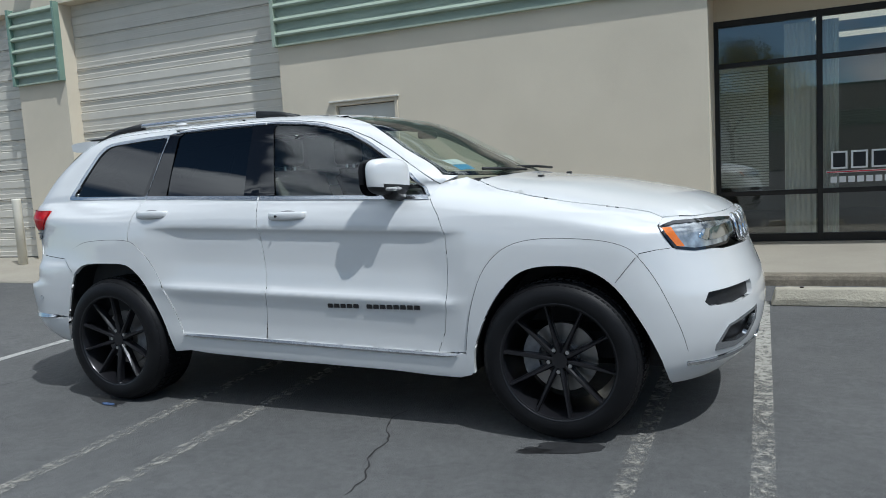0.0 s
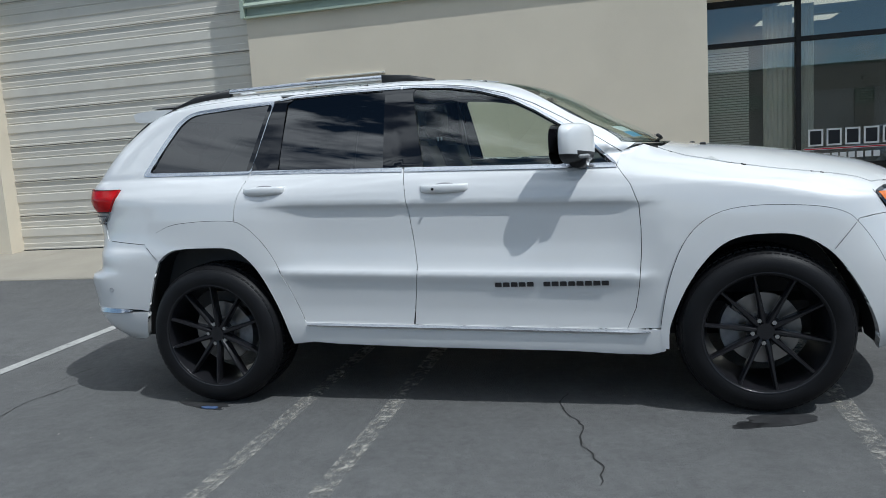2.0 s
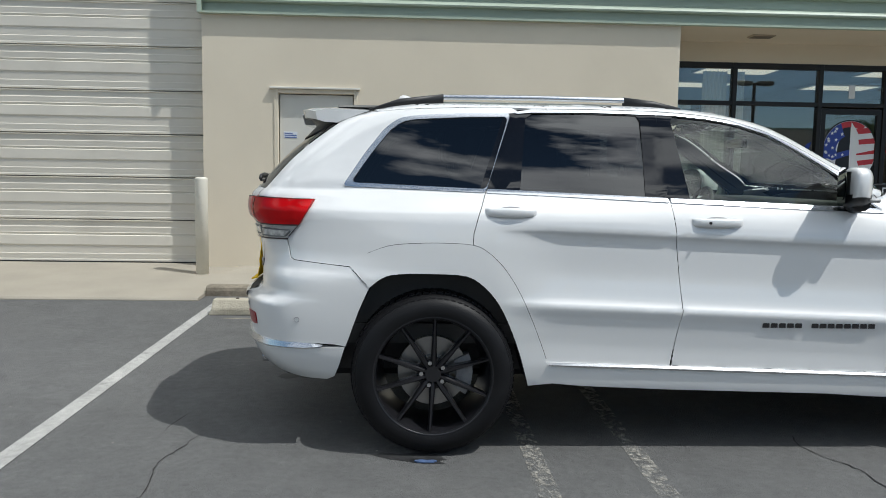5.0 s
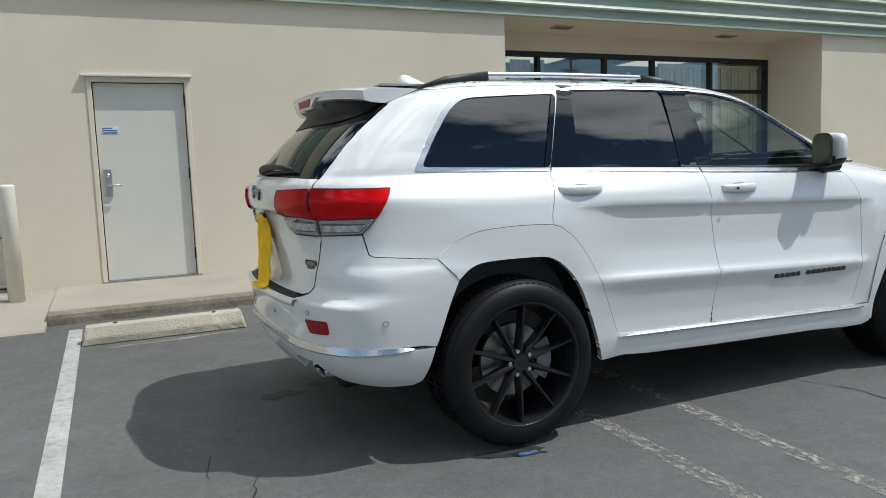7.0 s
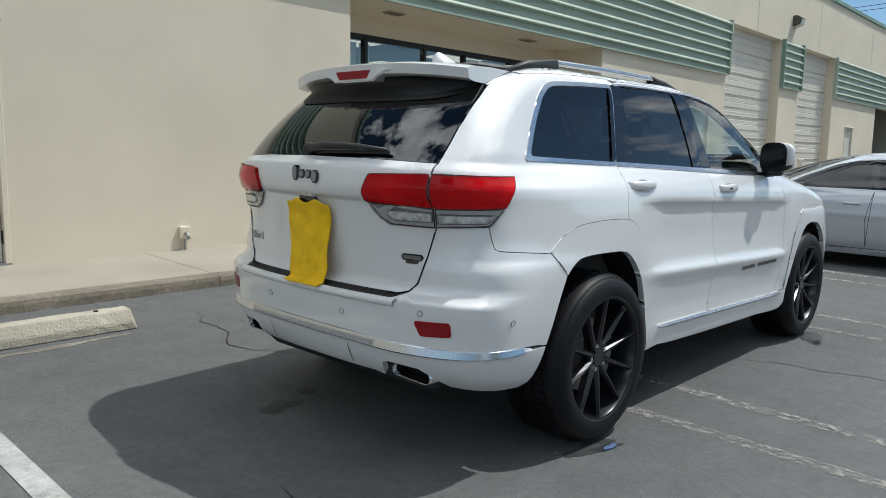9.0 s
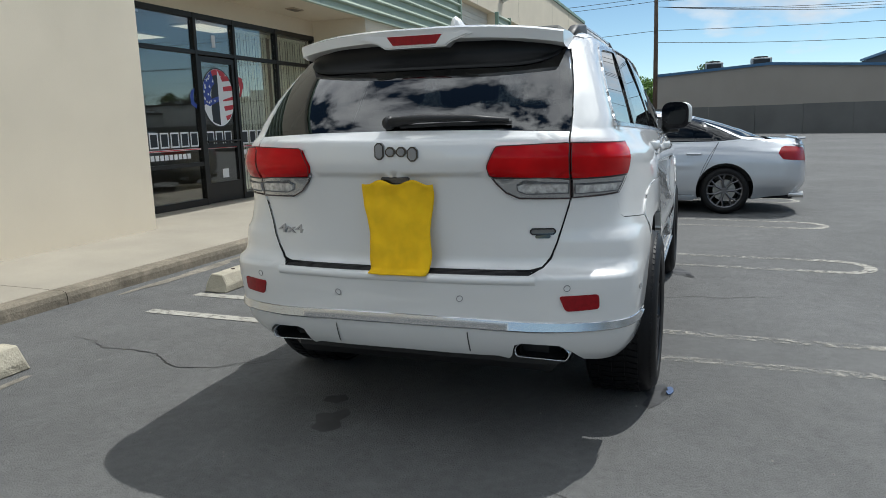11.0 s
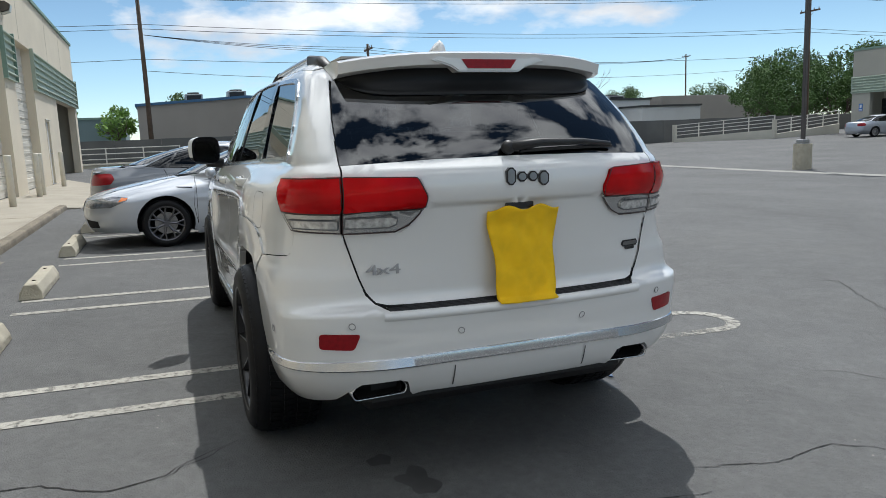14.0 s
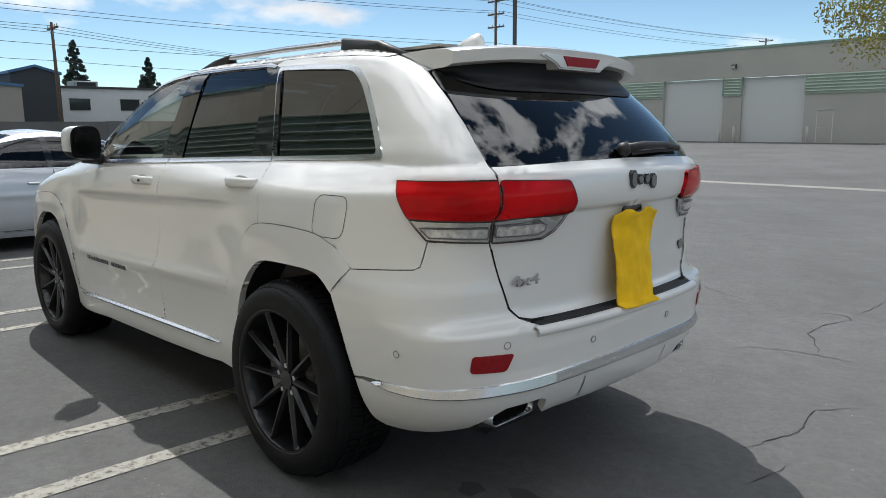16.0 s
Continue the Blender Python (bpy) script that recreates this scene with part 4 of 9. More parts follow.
# railing at the far end of the walkway
th = empty("railing", (36, 9.2, 0))
for k in range(4):
    part("rail", tube(bmesh.new(), [(0, -4.5, 0.55 + 0.28 * k), (0, 3, 0.55 + 0.28 * k)], 0.03, 6), WHITERAIL, th)
for k in range(5):
    part("rail_post", boxm(-0.03, -4.5 + 1.87 * k - 0.03, 0.1, 0.03, -4.5 + 1.87 * k + 0.03, 1.42), WHITERAIL, th)
part("ramp_wall", boxm(0.05, -4.6, -0.2, 0.2, 3, 0.62), mat("ramp_concrete", (0.5, 0.5, 0.5)), th)
tagged(th, "white painted metal pipe railing on a low concrete wall", "railing")


# ---- poles, wires, lamp post ----
def utility_pole(x, y, h, arms=1, r=0.16):
    th = empty("utility_pole", (x, y, 0))
    part("pole", tube(bmesh.new(), [(0, 0, -0.6), (0.03, 0, h * 0.5), (0, 0.04, h)], r, 10, r2=r * 0.65), WOODPOLE, th, smooth=True)
    for k in range(arms):
        z = h - 0.35 - 1.1 * k
        part("crossarm", boxm(-0.95, -0.06, z - 0.06, 0.95, 0.06, z + 0.06, bevel=0.01), WOODPOLE, th)
        for s in (-0.85, -0.4, 0.4, 0.85):
            part("insulator", tube(bmesh.new(), [(s, 0, z + 0.06), (s, 0, z + 0.2)], 0.035, 8), GREYMET, th)
        for s in (-0.5, 0.5):
            part("brace", tube(bmesh.new(), [(s, 0.05, z), (0, 0.08, z - 0.55)], 0.015, 5), GREYMET, th)
    tagged(th, "weathered brown wooden utility pole with crossarms", "utility pole", "utility poles")


utility_pole(41.0, 6.15, 11.5, 2)
utility_pole(44.0, -8.6, 7.9, 1, 0.13)
utility_pole(38.5, -43.5, 12.5, 3)
utility_pole(40.0, 40, 11.5, 2)
utility_pole(36.0, -95, 12.5, 3)
utility_pole(86.0, -70, 12, 1, 0.14)


def wire(a, b, sag, r=0.015):
    a, b = Vector(a), Vector(b)
    pts = []
    for i in range(15):
        t = i / 14
        p = a.lerp(b, t)
        p.z -= sag * 4 * t * (1 - t)
        pts.append(p)
    ob = obj("overhead_wire", tube(bmesh.new(), pts, r, 4), WIRE)
    tagged(ob, "thin black overhead power line between poles", "power line", "power lines")


for dx, z in ((-0.85, 11.3), (0.85, 11.3), (-0.4, 11.32), (0.4, 10.2), (-0.85, 10.2), (0, 8.6), (0.1, 8.35), (0.15, 6.6)):
    za = z + (1.0 if z > 9 else 0)
    wire((41 + dx, 6.15, z), (38.5 + dx, -43.5, za), 0.5)
    wire((41 + dx, 6.15, z), (40 + dx, 40, z), 0.5)
    wire((38.5 + dx, -43.5, za), (36 + dx, -95, za), 0.5)
for z in (7.7, 7.5, 7.3):
    wire((41, 6.15, 8.0), (44, -8.6, z), 0.2)
    wire((44, -8.6, z), (86, -70, 11.5), 0.9)
wire((44, -8.6, 5.6), (41, 6.15, 5.9), 0.15)
wire((44, -8.6, 5.6), (60, -60, 7.5), 0.5)


def lamp_post(x, y):
    th = empty("street_lamp", (x, y, gz(x, y)))
    bm = tube(bmesh.new(), [(0, 0, -0.1), (0, 0, 0.02), (0, 0, 0.92), (0, 0, 0.95)], 0.33, 24)
    part("concrete_base", bm, STOPC, th, smooth=False)
    part("base_plate", boxm(-0.2, -0.2, 0.95, 0.2, 0.2, 0.98), GREYMET, th)
    part("base_cover", boxm(-0.17, -0.17, 0.98, 0.17, 0.17, 1.12, bevel=0.02), GREYMET, th)
    pm = mat("lamp_pole_paint", (0.07, 0.06, 0.055), 0.5, var=0.1)
    part("pole", boxm(-0.065, -0.065, 1.1, 0.065, 0.065, 7.05, bevel=0.012), pm, th)
    for s in (-1, 1):
        part("arm", boxm(min(0, s * 0.5), -0.03, 6.98, max(0, s * 0.5), 0.03, 7.05), pm, th)
        hd = part("lamp_head", boxm(min(s * 0.2, s * 0.95), -0.22, 6.93, max(s * 0.2, s * 0.95), 0.22, 7.15, bevel=0.02), pm, th)
    tagged(th, "tall square parking lot lamp post on a round concrete base", "street lamp")


lamp_post(13.8, -16.9)


# ---- hydrant, island ----
bm = bmesh.new()
rim_ = [(-1.55, 1.0), (-0.35, -1.75), (0.1, -1.9), (1.5, -1.6), (1.75, -1.2), (0.1, 1.65), (-0.3, 1.8), (-1.4, 1.3)]
prism(bm, rim_, "z", -0.3, 0.13)
bmesh.ops.bevel(bm, geom=[e for e in bm.edges if abs(e.verts[0].co.z - e.verts[1].co.z) < 0.01 and e.verts[0].co.z > 0], offset=0.03, segments=2, affect="EDGES")
isl = obj("traffic_island", bm, mat("island_kerb", (0.20, 0.165, 0.15), 0.9, var=0.25, scale=2, bump=0.3, bscale=40, stain=0.5, stain_scale=3, stain_col=(0.30, 0.13, 0.10)), loc=(27.0, -14.25, gz(27.0, -14.25)))
tagged(isl, "low planter island with a faded red kerb", "traffic island", kind="structure")
bm = bmesh.new()
prism(bm, [(x * 0.86, y * 0.88) for x, y in rim_], "z", 0.10, 0.145)
bmesh.ops.subdivide_edges(bm, edges=bm.edges[:], cuts=3, use_grid_fill=True)
part("gravel_bed", bm, mat("island_gravel", (0.15, 0.135, 0.12), 0.95, var=0.5, scale=9, bump=0.9, bscale=18, stain=0.6, stain_scale=5, stain_col=(0.36, 0.34, 0.31)), isl, "grey gravel and dry litter")
hy = empty("fire_hydrant", (27.0, -14.45, gz(27.0, -14.45) + 0.145))
hy.scale = (1.15, 1.15, 1.15)
part("barrel", tube(bmesh.new(), [(0, 0, -0.02), (0, 0, 0.06), (0, 0, 0.5)], 0.11, 14), REDPAINT, hy, smooth=True)
part("flange", tube(bmesh.new(), [(0, 0, 0.05), (0, 0, 0.09)], 0.16, 14), REDPAINT, hy)
bm = bmesh.new()
bmesh.ops.create_uvsphere(bm, u_segments=14, v_segments=8, radius=0.13)
bm.transform(Matrix.Translation((0, 0, 0.52)))
part("bonnet", bm, REDPAINT, hy, smooth=True)
for a in (0, 120, 240):
    c, s = math.cos(radians(a)), math.sin(radians(a))
    part("nozzle", tube(bmesh.new(), [(0, 0, 0.38), (0.2 * c, 0.2 * s, 0.38)], 0.055, 10), REDPAINT, hy)
part("nut", tube(bmesh.new(), [(0, 0, 0.64), (0, 0, 0.7)], 0.03, 6), REDPAINT, hy)
tagged(hy, "red fire hydrant standing on the island", "fire hydrant")

# ---- the white sport utility vehicle ----
from mathutils.geometry import delaunay_2d_cdt


class Smooth:
    """Monotone cubic through knots."""

    def __init__(self, pts):
        self.x = np.array([p[0] for p in pts], float)
        self.y = np.array([p[1] for p in pts], float)
        h = np.diff(self.x)
        d = np.diff(self.y) / h
        m = np.zeros(len(self.x))
        m[0], m[-1] = d[0], d[-1]
        for i in range(1, len(m) - 1):
            if d[i - 1] * d[i] > 0:
                w1, w2 = 2 * h[i] + h[i - 1], h[i] + 2 * h[i - 1]
                m[i] = (w1 + w2) / (w1 / d[i - 1] + w2 / d[i])
        self.m = m

    def __call__(self, v):
        v = np.clip(v, self.x[0], self.x[-1])
        i = np.clip(np.searchsorted(self.x, v) - 1, 0, len(self.x) - 2)
        h = self.x[i + 1] - self.x[i]
        t = (v - self.x[i]) / h
        return ((2 * t**3 - 3 * t**2 + 1) * self.y[i] + (t**3 - 2 * t**2 + t) * h * self.m[i]
                + (-2 * t**3 + 3 * t**2) * self.y[i + 1] + (t**3 - t**2) * h * self.m[i + 1])


RAKE = 0.033
# half width against raked height, without and with the door creases
PLAIN = Smooth([(0.24, 0.885), (0.34, 0.918), (0.45, 0.930), (0.60, 0.942), (0.80, 0.948), (0.98, 0.942), (1.08, 0.930), (1.18, 0.908), (1.235, 0.880), (1.27, 0.852),
                (1.33, 0.832), (1.50, 0.772), (1.64, 0.717), (1.70, 0.68), (1.735, 0.628), (1.76, 0.52), (1.778, 0.22), (1.784, 0.01)])
CREASE = Smooth([(0.24, 0), (0.41, 0), (0.45, -0.004), (0.54, -0.012), (0.60, -0.010), (0.66, -0.003), (0.708, 0.010), (0.722, 0.011), (0.738, -0.002), (0.80, -0.020),
                 (0.90, -0.031), (1.00, -0.0275), (1.060, -0.018), (1.077, -0.006), (1.09, 0.004), (1.14, 0.004), (1.2, 0), (1.9, 0)])
CFADE = Smooth([(0.30, 0), (0.66, 1), (2.22, 1), (2.48, 0)])
REAR = Smooth([(0.24, -0.80), (0.36, -0.90), (0.44, -0.965), (0.53, -0.995), (0.60, -1.0), (0.70, -1.012), (0.738, -1.014), (0.760, -0.955), (0.80, -0.934), (0.90, -0.941), (1.0, -0.955), (1.10, -0.974), (1.127, -0.979), (1.143, -1.001), (1.20, -1.012),
               (1.26, -1.004), (1.30, -0.965), (1.45, -0.835), (1.60, -0.665), (1.66, -0.575), (1.70, -0.47), (1.735, -0.33), (1.765, -0.1), (1.784, 0.3)])
FRONT = Smooth([(0.24, 3.63), (0.30, 3.72), (0.40, 3.815), (0.50, 3.85), (0.60, 3.862), (0.70, 3.852), (0.80, 3.815), (0.88, 3.785), (0.95, 3.765), (1.03, 3.745), (1.08, 3.69), (1.12, 3.62), (1.155, 3.53), (1.205, 3.31),
                (1.25, 3.08), (1.28, 2.86), (1.30, 2.66), (1.312, 2.58), (1.33, 2.53), (1.40, 2.41), (1.47, 2.27), (1.606, 2.02), (1.66, 1.90), (1.70, 1.76), (1.73, 1.58), (1.755, 1.32), (1.784, 0.62)])
FRAD = Smooth([(0.24, 0.62), (1.0, 0.62), (1.10, 0.9), (1.18, 1.3), (1.27, 1.3), (1.31, 0.62), (1.36, 0.5), (1.7, 0.5), (1.784, 0.5)])
RRAD = Smooth([(0.24, 0.5), (1.25, 0.5), (1.5, 0.46), (1.784, 0.5)])
NEXP, NREAR, BOW = 2.5, 4.5, 0.18


def half_side(x, z):
    zz = z + RAKE * (x - 1.2) * np.clip((1.40 - z) / 0.25, 0, 1)
    h = PLAIN(zz) + CREASE(zz) * CFADE(x)
    h = h - 0.035 * np.clip((x - 2.3) / 1.4, 0, 2) ** 2 - 0.035 * np.clip((0.2 - x) / 1.2, 0, 2) ** 2
    h = h - TUCK(z) * np.clip((0.22 - x) / 0.88, 0, 1.25) ** 2
    h = h - GTAPER * np.clip(1.14 - x, 0, 2.2) * GRAMP(z) * np.clip(1 - 1.35 * (z - 1.30), 0.4, 1)
    k, u, w = np.clip((-0.15 - x) / 0.62, 0, 1), np.clip((z - 1.14) / 0.18, 0, 1), np.clip((1.78 - z) / 0.42, 0, 1)
    h = h + 0.046 * k * k * (3 - 2 * k) * u * u * (3 - 2 * u) * w * w * (3 - 2 * w)
    return h


GTAPER = 0.038
# the flank draws in towards the tail, most of all between the bumper ledge and the shoulder
GRAMP = Smooth([(0.2, 0), (1.14, 0), (1.18, 0.12), (1.24, 0.75), (1.285, 1.0), (1.9, 1.0)])
TUCK = Smooth([(0.24, 0.12), (0.33, 0.07), (0.40, 0.028), (0.50, 0.002), (0.55, 0.0), (0.66, 0.0), (0.80, 0.006), (0.865, 0.016), (0.905, 0.040), (1.0, 0.060), (1.06, 0.062), (1.13, 0.055), (1.22, 0.030), (1.28, 0.008), (1.33, 0.0), (1.80, 0.0)])
RINGS = {}


def ring(z):
    k = round(float(z), 3)
    if k in RINGS:
        return RINGS[k]
    xr, xf, rr, rf = float(REAR(k)), float(FRONT(k)), float(RRAD(k)), float(FRAD(k))
    if xr + rr > xf - rf:
        s = (xf - xr) / (rr + rf) * 0.98
        rr, rf = rr * s, rf * s
    a = np.linspace(0, math.pi / 2, 70)
    dx = 1 - np.cos(a) ** (2 / NEXP)
    cy = np.sin(a) ** (2 / NEXP)
    bw = BOW * rr
    q = np.linspace(0, 1, 70)
    q = q ** 2.25 / (q ** 2.25 + (1 - q) ** 2.25)
    ar = np.minimum(q * math.pi / 2, math.pi / 2 - 1e-9)
    dxr = bw * np.sin(ar) ** (4 / NREAR) + (rr - bw) * (1 - np.cos(ar) ** (2 / NREAR))
    cyr = np.sin(ar) ** (2 / NREAR)
    mid = np.linspace(xr + rr, xf - rf, 90)[1:-1]
    X = np.concatenate([xr + dxr, mid, (xf - rf * dx)[::-1]])
    C = np.concatenate([cyr, np.ones(len(mid)), cy[::-1]])
    Y = half_side(X, k) * C
    S = np.concatenate([[0], np.cumsum(np.hypot(np.diff(X), np.diff(Y)))])
    U = S - np.interp(1.2, X, S) + 1.2
    RINGS[k] = (U, X, Y)
    return RINGS[k]


def P(u, z):
    """A point of the right-hand body side, unrolled: u is x along the flank and arc length round the corners."""
    U, X, Y = ring(z)
    return Vector((np.interp(u, U, X), -np.interp(u, U, Y), z))


def ux(x, z):
    U, X, Y = ring(z)
    return float(np.interp(x, X, U))


def ur(y, z):
    U, X, Y = ring(z)
    k = int(np.argmax(X > REAR(z) + 0.8 * RRAD(z)))
    return float(np.interp(y, Y[:k], U[:k]))


def uf(y, z):
    U, X, Y = ring(z)
    n = 69
    return float(np.interp(y, Y[-n:][::-1], U[-n:][::-1]))


def H(x, z):
    U, X, Y = ring(z)
    return float(np.interp(x, X, Y))


def normal_at(u, z):
    e = 0.006
    du = P(u + e, z) - P(u - e, z)
    dz = P(u, z + e) - P(u, z - e)
    n = du.cross(dz)
    n.normalize()
    return n


CONV = {"x": ux, "r": ur, "f": uf}


def outline(poly, step=0.03):
    """Points (kind, a, z) to a dense closed loop of (u, z)."""
    out = []
    n = len(poly)
    for i in range(n):
        k, a, z = poly[i]
        k2, a2, z2 = poly[(i + 1) % n]
        if k == k2:
            L = math.hypot(a2 - a, z2 - z)
            m = max(1, int(math.ceil(L / step)))
            for j in range(m):
                t = j / m
                zz = z + (z2 - z) * t
                out.append((CONV[k](a + (a2 - a) * t, zz), zz))
        else:
            ua, ub = CONV[k](a, z), CONV[k2](a2, z2)
            m = max(1, int(math.ceil(math.hypot(ub - ua, z2 - z) / step)))
            for j in range(m):
                t = j / m
                out.append((ua + (ub - ua) * t, z + (z2 - z) * t))
    return out


def rounded(poly, r, seg=4):
    """Round the corners of a list of (kind, a, z) points."""
    out = []
    n = len(poly)
    for i in range(n):
        k, a, z = poly[i]
        k0, a0, z0 = poly[i - 1]
        k1, a1, z1 = poly[(i + 1) % n]
        if k0 != k or k1 != k:
            out.append((k, a, z))
            continue
        p, p0, p1 = Vector((a, z)), Vector((a0, z0)), Vector((a1, z1))
        d0, d1 = p0 - p, p1 - p
        rr = min(r, d0.length * 0.45, d1.length * 0.45)
        q0, q1 = p + d0.normalized() * rr, p + d1.normalized() * rr
        for j in range(seg + 1):
            t = j / seg
            q = q0.lerp(p, t).lerp(p.lerp(q1, t), t)
            out.append((k, q.x, q.y))
    return out


def inside(pt, loop):
    x, y = pt
    c = False
    n = len(loop)
    j = n - 1
    for i in range(n):
        xi, yi = loop[i]
        xj, yj = loop[j]
        if (yi > y) != (yj > y) and x < (xj - xi) * (y - yi) / (yj - yi) + xi:
            c = not c
        j = i
    return c


ROWS_Z = [0.28 + 0.022 * i for i in range(70)]
ROWS_Z = sorted([z for z in ROWS_Z if min(abs(z - c) for c in (0.44, 0.50, 0.708, 0.722, 0.738, 1.045, 1.060, 1.077, 1.09, 1.13, 1.146)) > 0.006] + [0.44, 0.50, 0.708, 0.722, 0.738, 1.045, 1.060, 1.077, 1.09, 1.13, 1.146])


def cdt_mesh(loops, surf, dom_pts):
    """Triangulate a region (first loop minus the others) with interior points; returns verts, faces and the boundary loops."""
    vs, es = [], []
    for lp in loops:
        o = len(vs)
        vs += [Vector(p) for p in lp]
        es += [(o + i, o + (i + 1) % len(lp)) for i in range(len(lp))]
    nb = len(vs)
    vs += [Vector(p) for p in dom_pts]
    r = delaunay_2d_cdt(vs, es, [], 0, 1e-6)
    v2, f2 = r[0], r[2]
    keep = []
    for f in f2:
        c = (sum(v2[i][0] for i in f) / 3, sum(v2[i][1] for i in f) / 3)
        if inside(c, loops[0]) and not any(inside(c, h) for h in loops[1:]):
            keep.append(f)
    return v2, keep


def panel_mesh(poly, holes=(), off=0.0, rim=0.012, du=0.045, bm=None, mirror=False, shrink=0.0, back=None):
    """A body panel on the right-hand side surface with turned-in edges; mirror adds its left-hand twin."""
    loops = [outline(poly)] + [outline(h) for h in holes]
    lo = loops[0]
    u0, u1 = min(p[0] for p in lo), max(p[0] for p in lo)
    z0, z1 = min(p[1] for p in lo), max(p[1] for p in lo)
    pts = []
    nu = max(2, int((u1 - u0) / du))
    edges = [(lp[i], lp[(i + 1) % len(lp)]) for lp in loops for i in range(len(lp))]
    A = np.array([e[0] for e in edges]); B = np.array([e[1] for e in edges])
    D = B - A
    L2 = (D ** 2).sum(1) + 1e-12
    for i in range(nu + 1):
        u = u0 + (u1 - u0) * i / nu
        for zr in ROWS_Z:
            z = zr - RAKE * (min(max(u, -1.0), 3.9) - 1.2) * min(1, max(0, (1.40 - zr) / 0.25))
            if not (z0 < z < z1):
                continue
            if not inside((u, z), lo) or any(inside((u, z), h) for h in loops[1:]):
                continue
            q = np.array((u, z))
            t = np.clip(((q - A) * D).sum(1) / L2, 0, 1)
            if np.min(((A + D * t[:, None] - q) ** 2).sum(1)) < 0.009 ** 2:
                continue
            pts.append((u, z))
    v2, fs = cdt_mesh(loops, None, pts)
    bm = bm or bmesh.new()
    lay = bm.verts.layers.float_vector.get("nrm") or bm.verts.layers.float_vector.new("nrm")
    N3 = [normal_at(p[0], p[1]) for p in v2]
    P3 = [P(p[0], p[1]) + (normal_at(p[0], p[1]) * off if off else Vector()) for p in v2]
    for s in (1, -1) if mirror else (1,):
        vv = [bm.verts.new((p.x, p.y * s, p.z)) for p in P3]
        for v, nn in zip(vv, N3):
            v[lay] = (nn.x, nn.y * s, nn.z)
        for f in fs:
            a, b, c = (vv[i] for i in f)
            n = (b.co - a.co).cross(c.co - a.co)
            pn = N3[f[0]].copy()
            pn.y *= s
            try:
                bm.faces.new((a, b, c) if n.dot(pn) > 0 else (a, c, b))
            except ValueError:
                pass
        if rim:
            cnt = {}
            for f in fs:
                for i in range(3):
                    e = (f[i], f[(i + 1) % 3])
                    cnt[frozenset(e)] = cnt.get(frozenset(e), 0) + 1
            inner = {}
            for e, c in cnt.items():
                if c != 1:
                    continue
                i, j = tuple(e)
                if abs(P3[i].y) < 0.001 and abs(P3[j].y) < 0.001:
                    continue
                for q in (i, j):
                    if q not in inner:
                        p = P3[q] - N3[q] * rim
                        inner[q] = (bm.verts.new((P3[q].x, P3[q].y * s, P3[q].z)), bm.verts.new((p.x, p.y * s, p.z)))
                try:
                    bm.faces.new((inner[i][0], inner[j][0], inner[j][1], inner[i][1]))
                except ValueError:
                    pass
    for v in [v for v in bm.verts if not v.link_faces]:
        bm.verts.remove(v)
    if mirror:
        bmesh.ops.remove_doubles(bm, verts=[v for v in bm.verts if abs(v.co.y) < 0.002], dist=0.003)
    return bm


def flip(bm):
    """Mirror a right-hand piece to the left."""
    lay = bm.verts.layers.float_vector.get("nrm")
    for v in bm.verts:
        v.co.y = -v.co.y
        if lay:
            v[lay] = (v[lay].x, -v[lay].y, v[lay].z)
    bmesh.ops.reverse_faces(bm, faces=bm.faces)


def gap_lines(poly, bm, w=0.0045, off=0.0008, sides=(1, -1)):
    """Dark joint line along an outline."""
    lp = outline(poly, 0.02)
    n = len(lp)
    for s in sides:
        pr = None
        for i in range(n + 1):
            u, z = lp[i % n]
            ua, za = lp[(i - 1) % n]
            ub, zb = lp[(i + 1) % n]
            d = Vector((ub - ua, zb - za))
            if d.length < 1e-9:
                continue
            d.normalize()
            nn = Vector((-d.y, d.x)) * w / 2
            q = []
            for sg in (1, -1):
                p = P(u + nn.x * sg, z + nn.y * sg) + normal_at(u, z) * off
                q.append(bm.verts.new((p.x, p.y * s, p.z)))
            if pr:
                bm.faces.new((pr[0], q[0], q[1], pr[1]))
            pr = q
    return bm


def X(*pts):
    return [("x", a, b) for a, b in pts]


def R(*pts):
    return [("r", a, b) for a, b in pts]


def F(*pts):
    return [("f", a, b) for a, b in pts]


def car_paint(name, color, metallic=0.0, flake=0.0):
    if name in MATS:
        return MATS[name]
    m = mat(name, color, 0.40, metal=metallic, coat=1.0, var=0.012, scale=1.5, spec=0.5)
    b = m.node_tree.nodes["Principled BSDF"]
    b.inputs["Coat IOR"].default_value = 1.65
    b.inputs["Coat Roughness"].default_value = 0.025
    return m


WHITE = car_paint("pearl_white_paint", (0.735, 0.735, 0.725), 0.06)
CHROME = mat("satin_chrome", (0.62, 0.64, 0.67), 0.24, metal=1.0)
BRIGHT = mat("bright_chrome", (0.75, 0.76, 0.78), 0.06, metal=1.0)
GLOSSBLK = mat("gloss_black", (0.008, 0.008, 0.010), 0.08, coat=0.6)
TRIMBLK = mat("trim_black", (0.014, 0.014, 0.015), 0.5, var=0.2, scale=40, bump=0.08, bscale=400)
RUBBER = mat("tyre_rubber", (0.0075, 0.0075, 0.0085), 0.50, var=0.25, scale=9, bump=0.12, bscale=160, stain=0.12, stain_scale=5, stain_col=(0.02, 0.019, 0.018), spec=0.22)
RIMBLK = mat("satin_black_rim", (0.016, 0.016, 0.019), 0.30, metal=0.35, coat=0.3, var=0.1, scale=10)
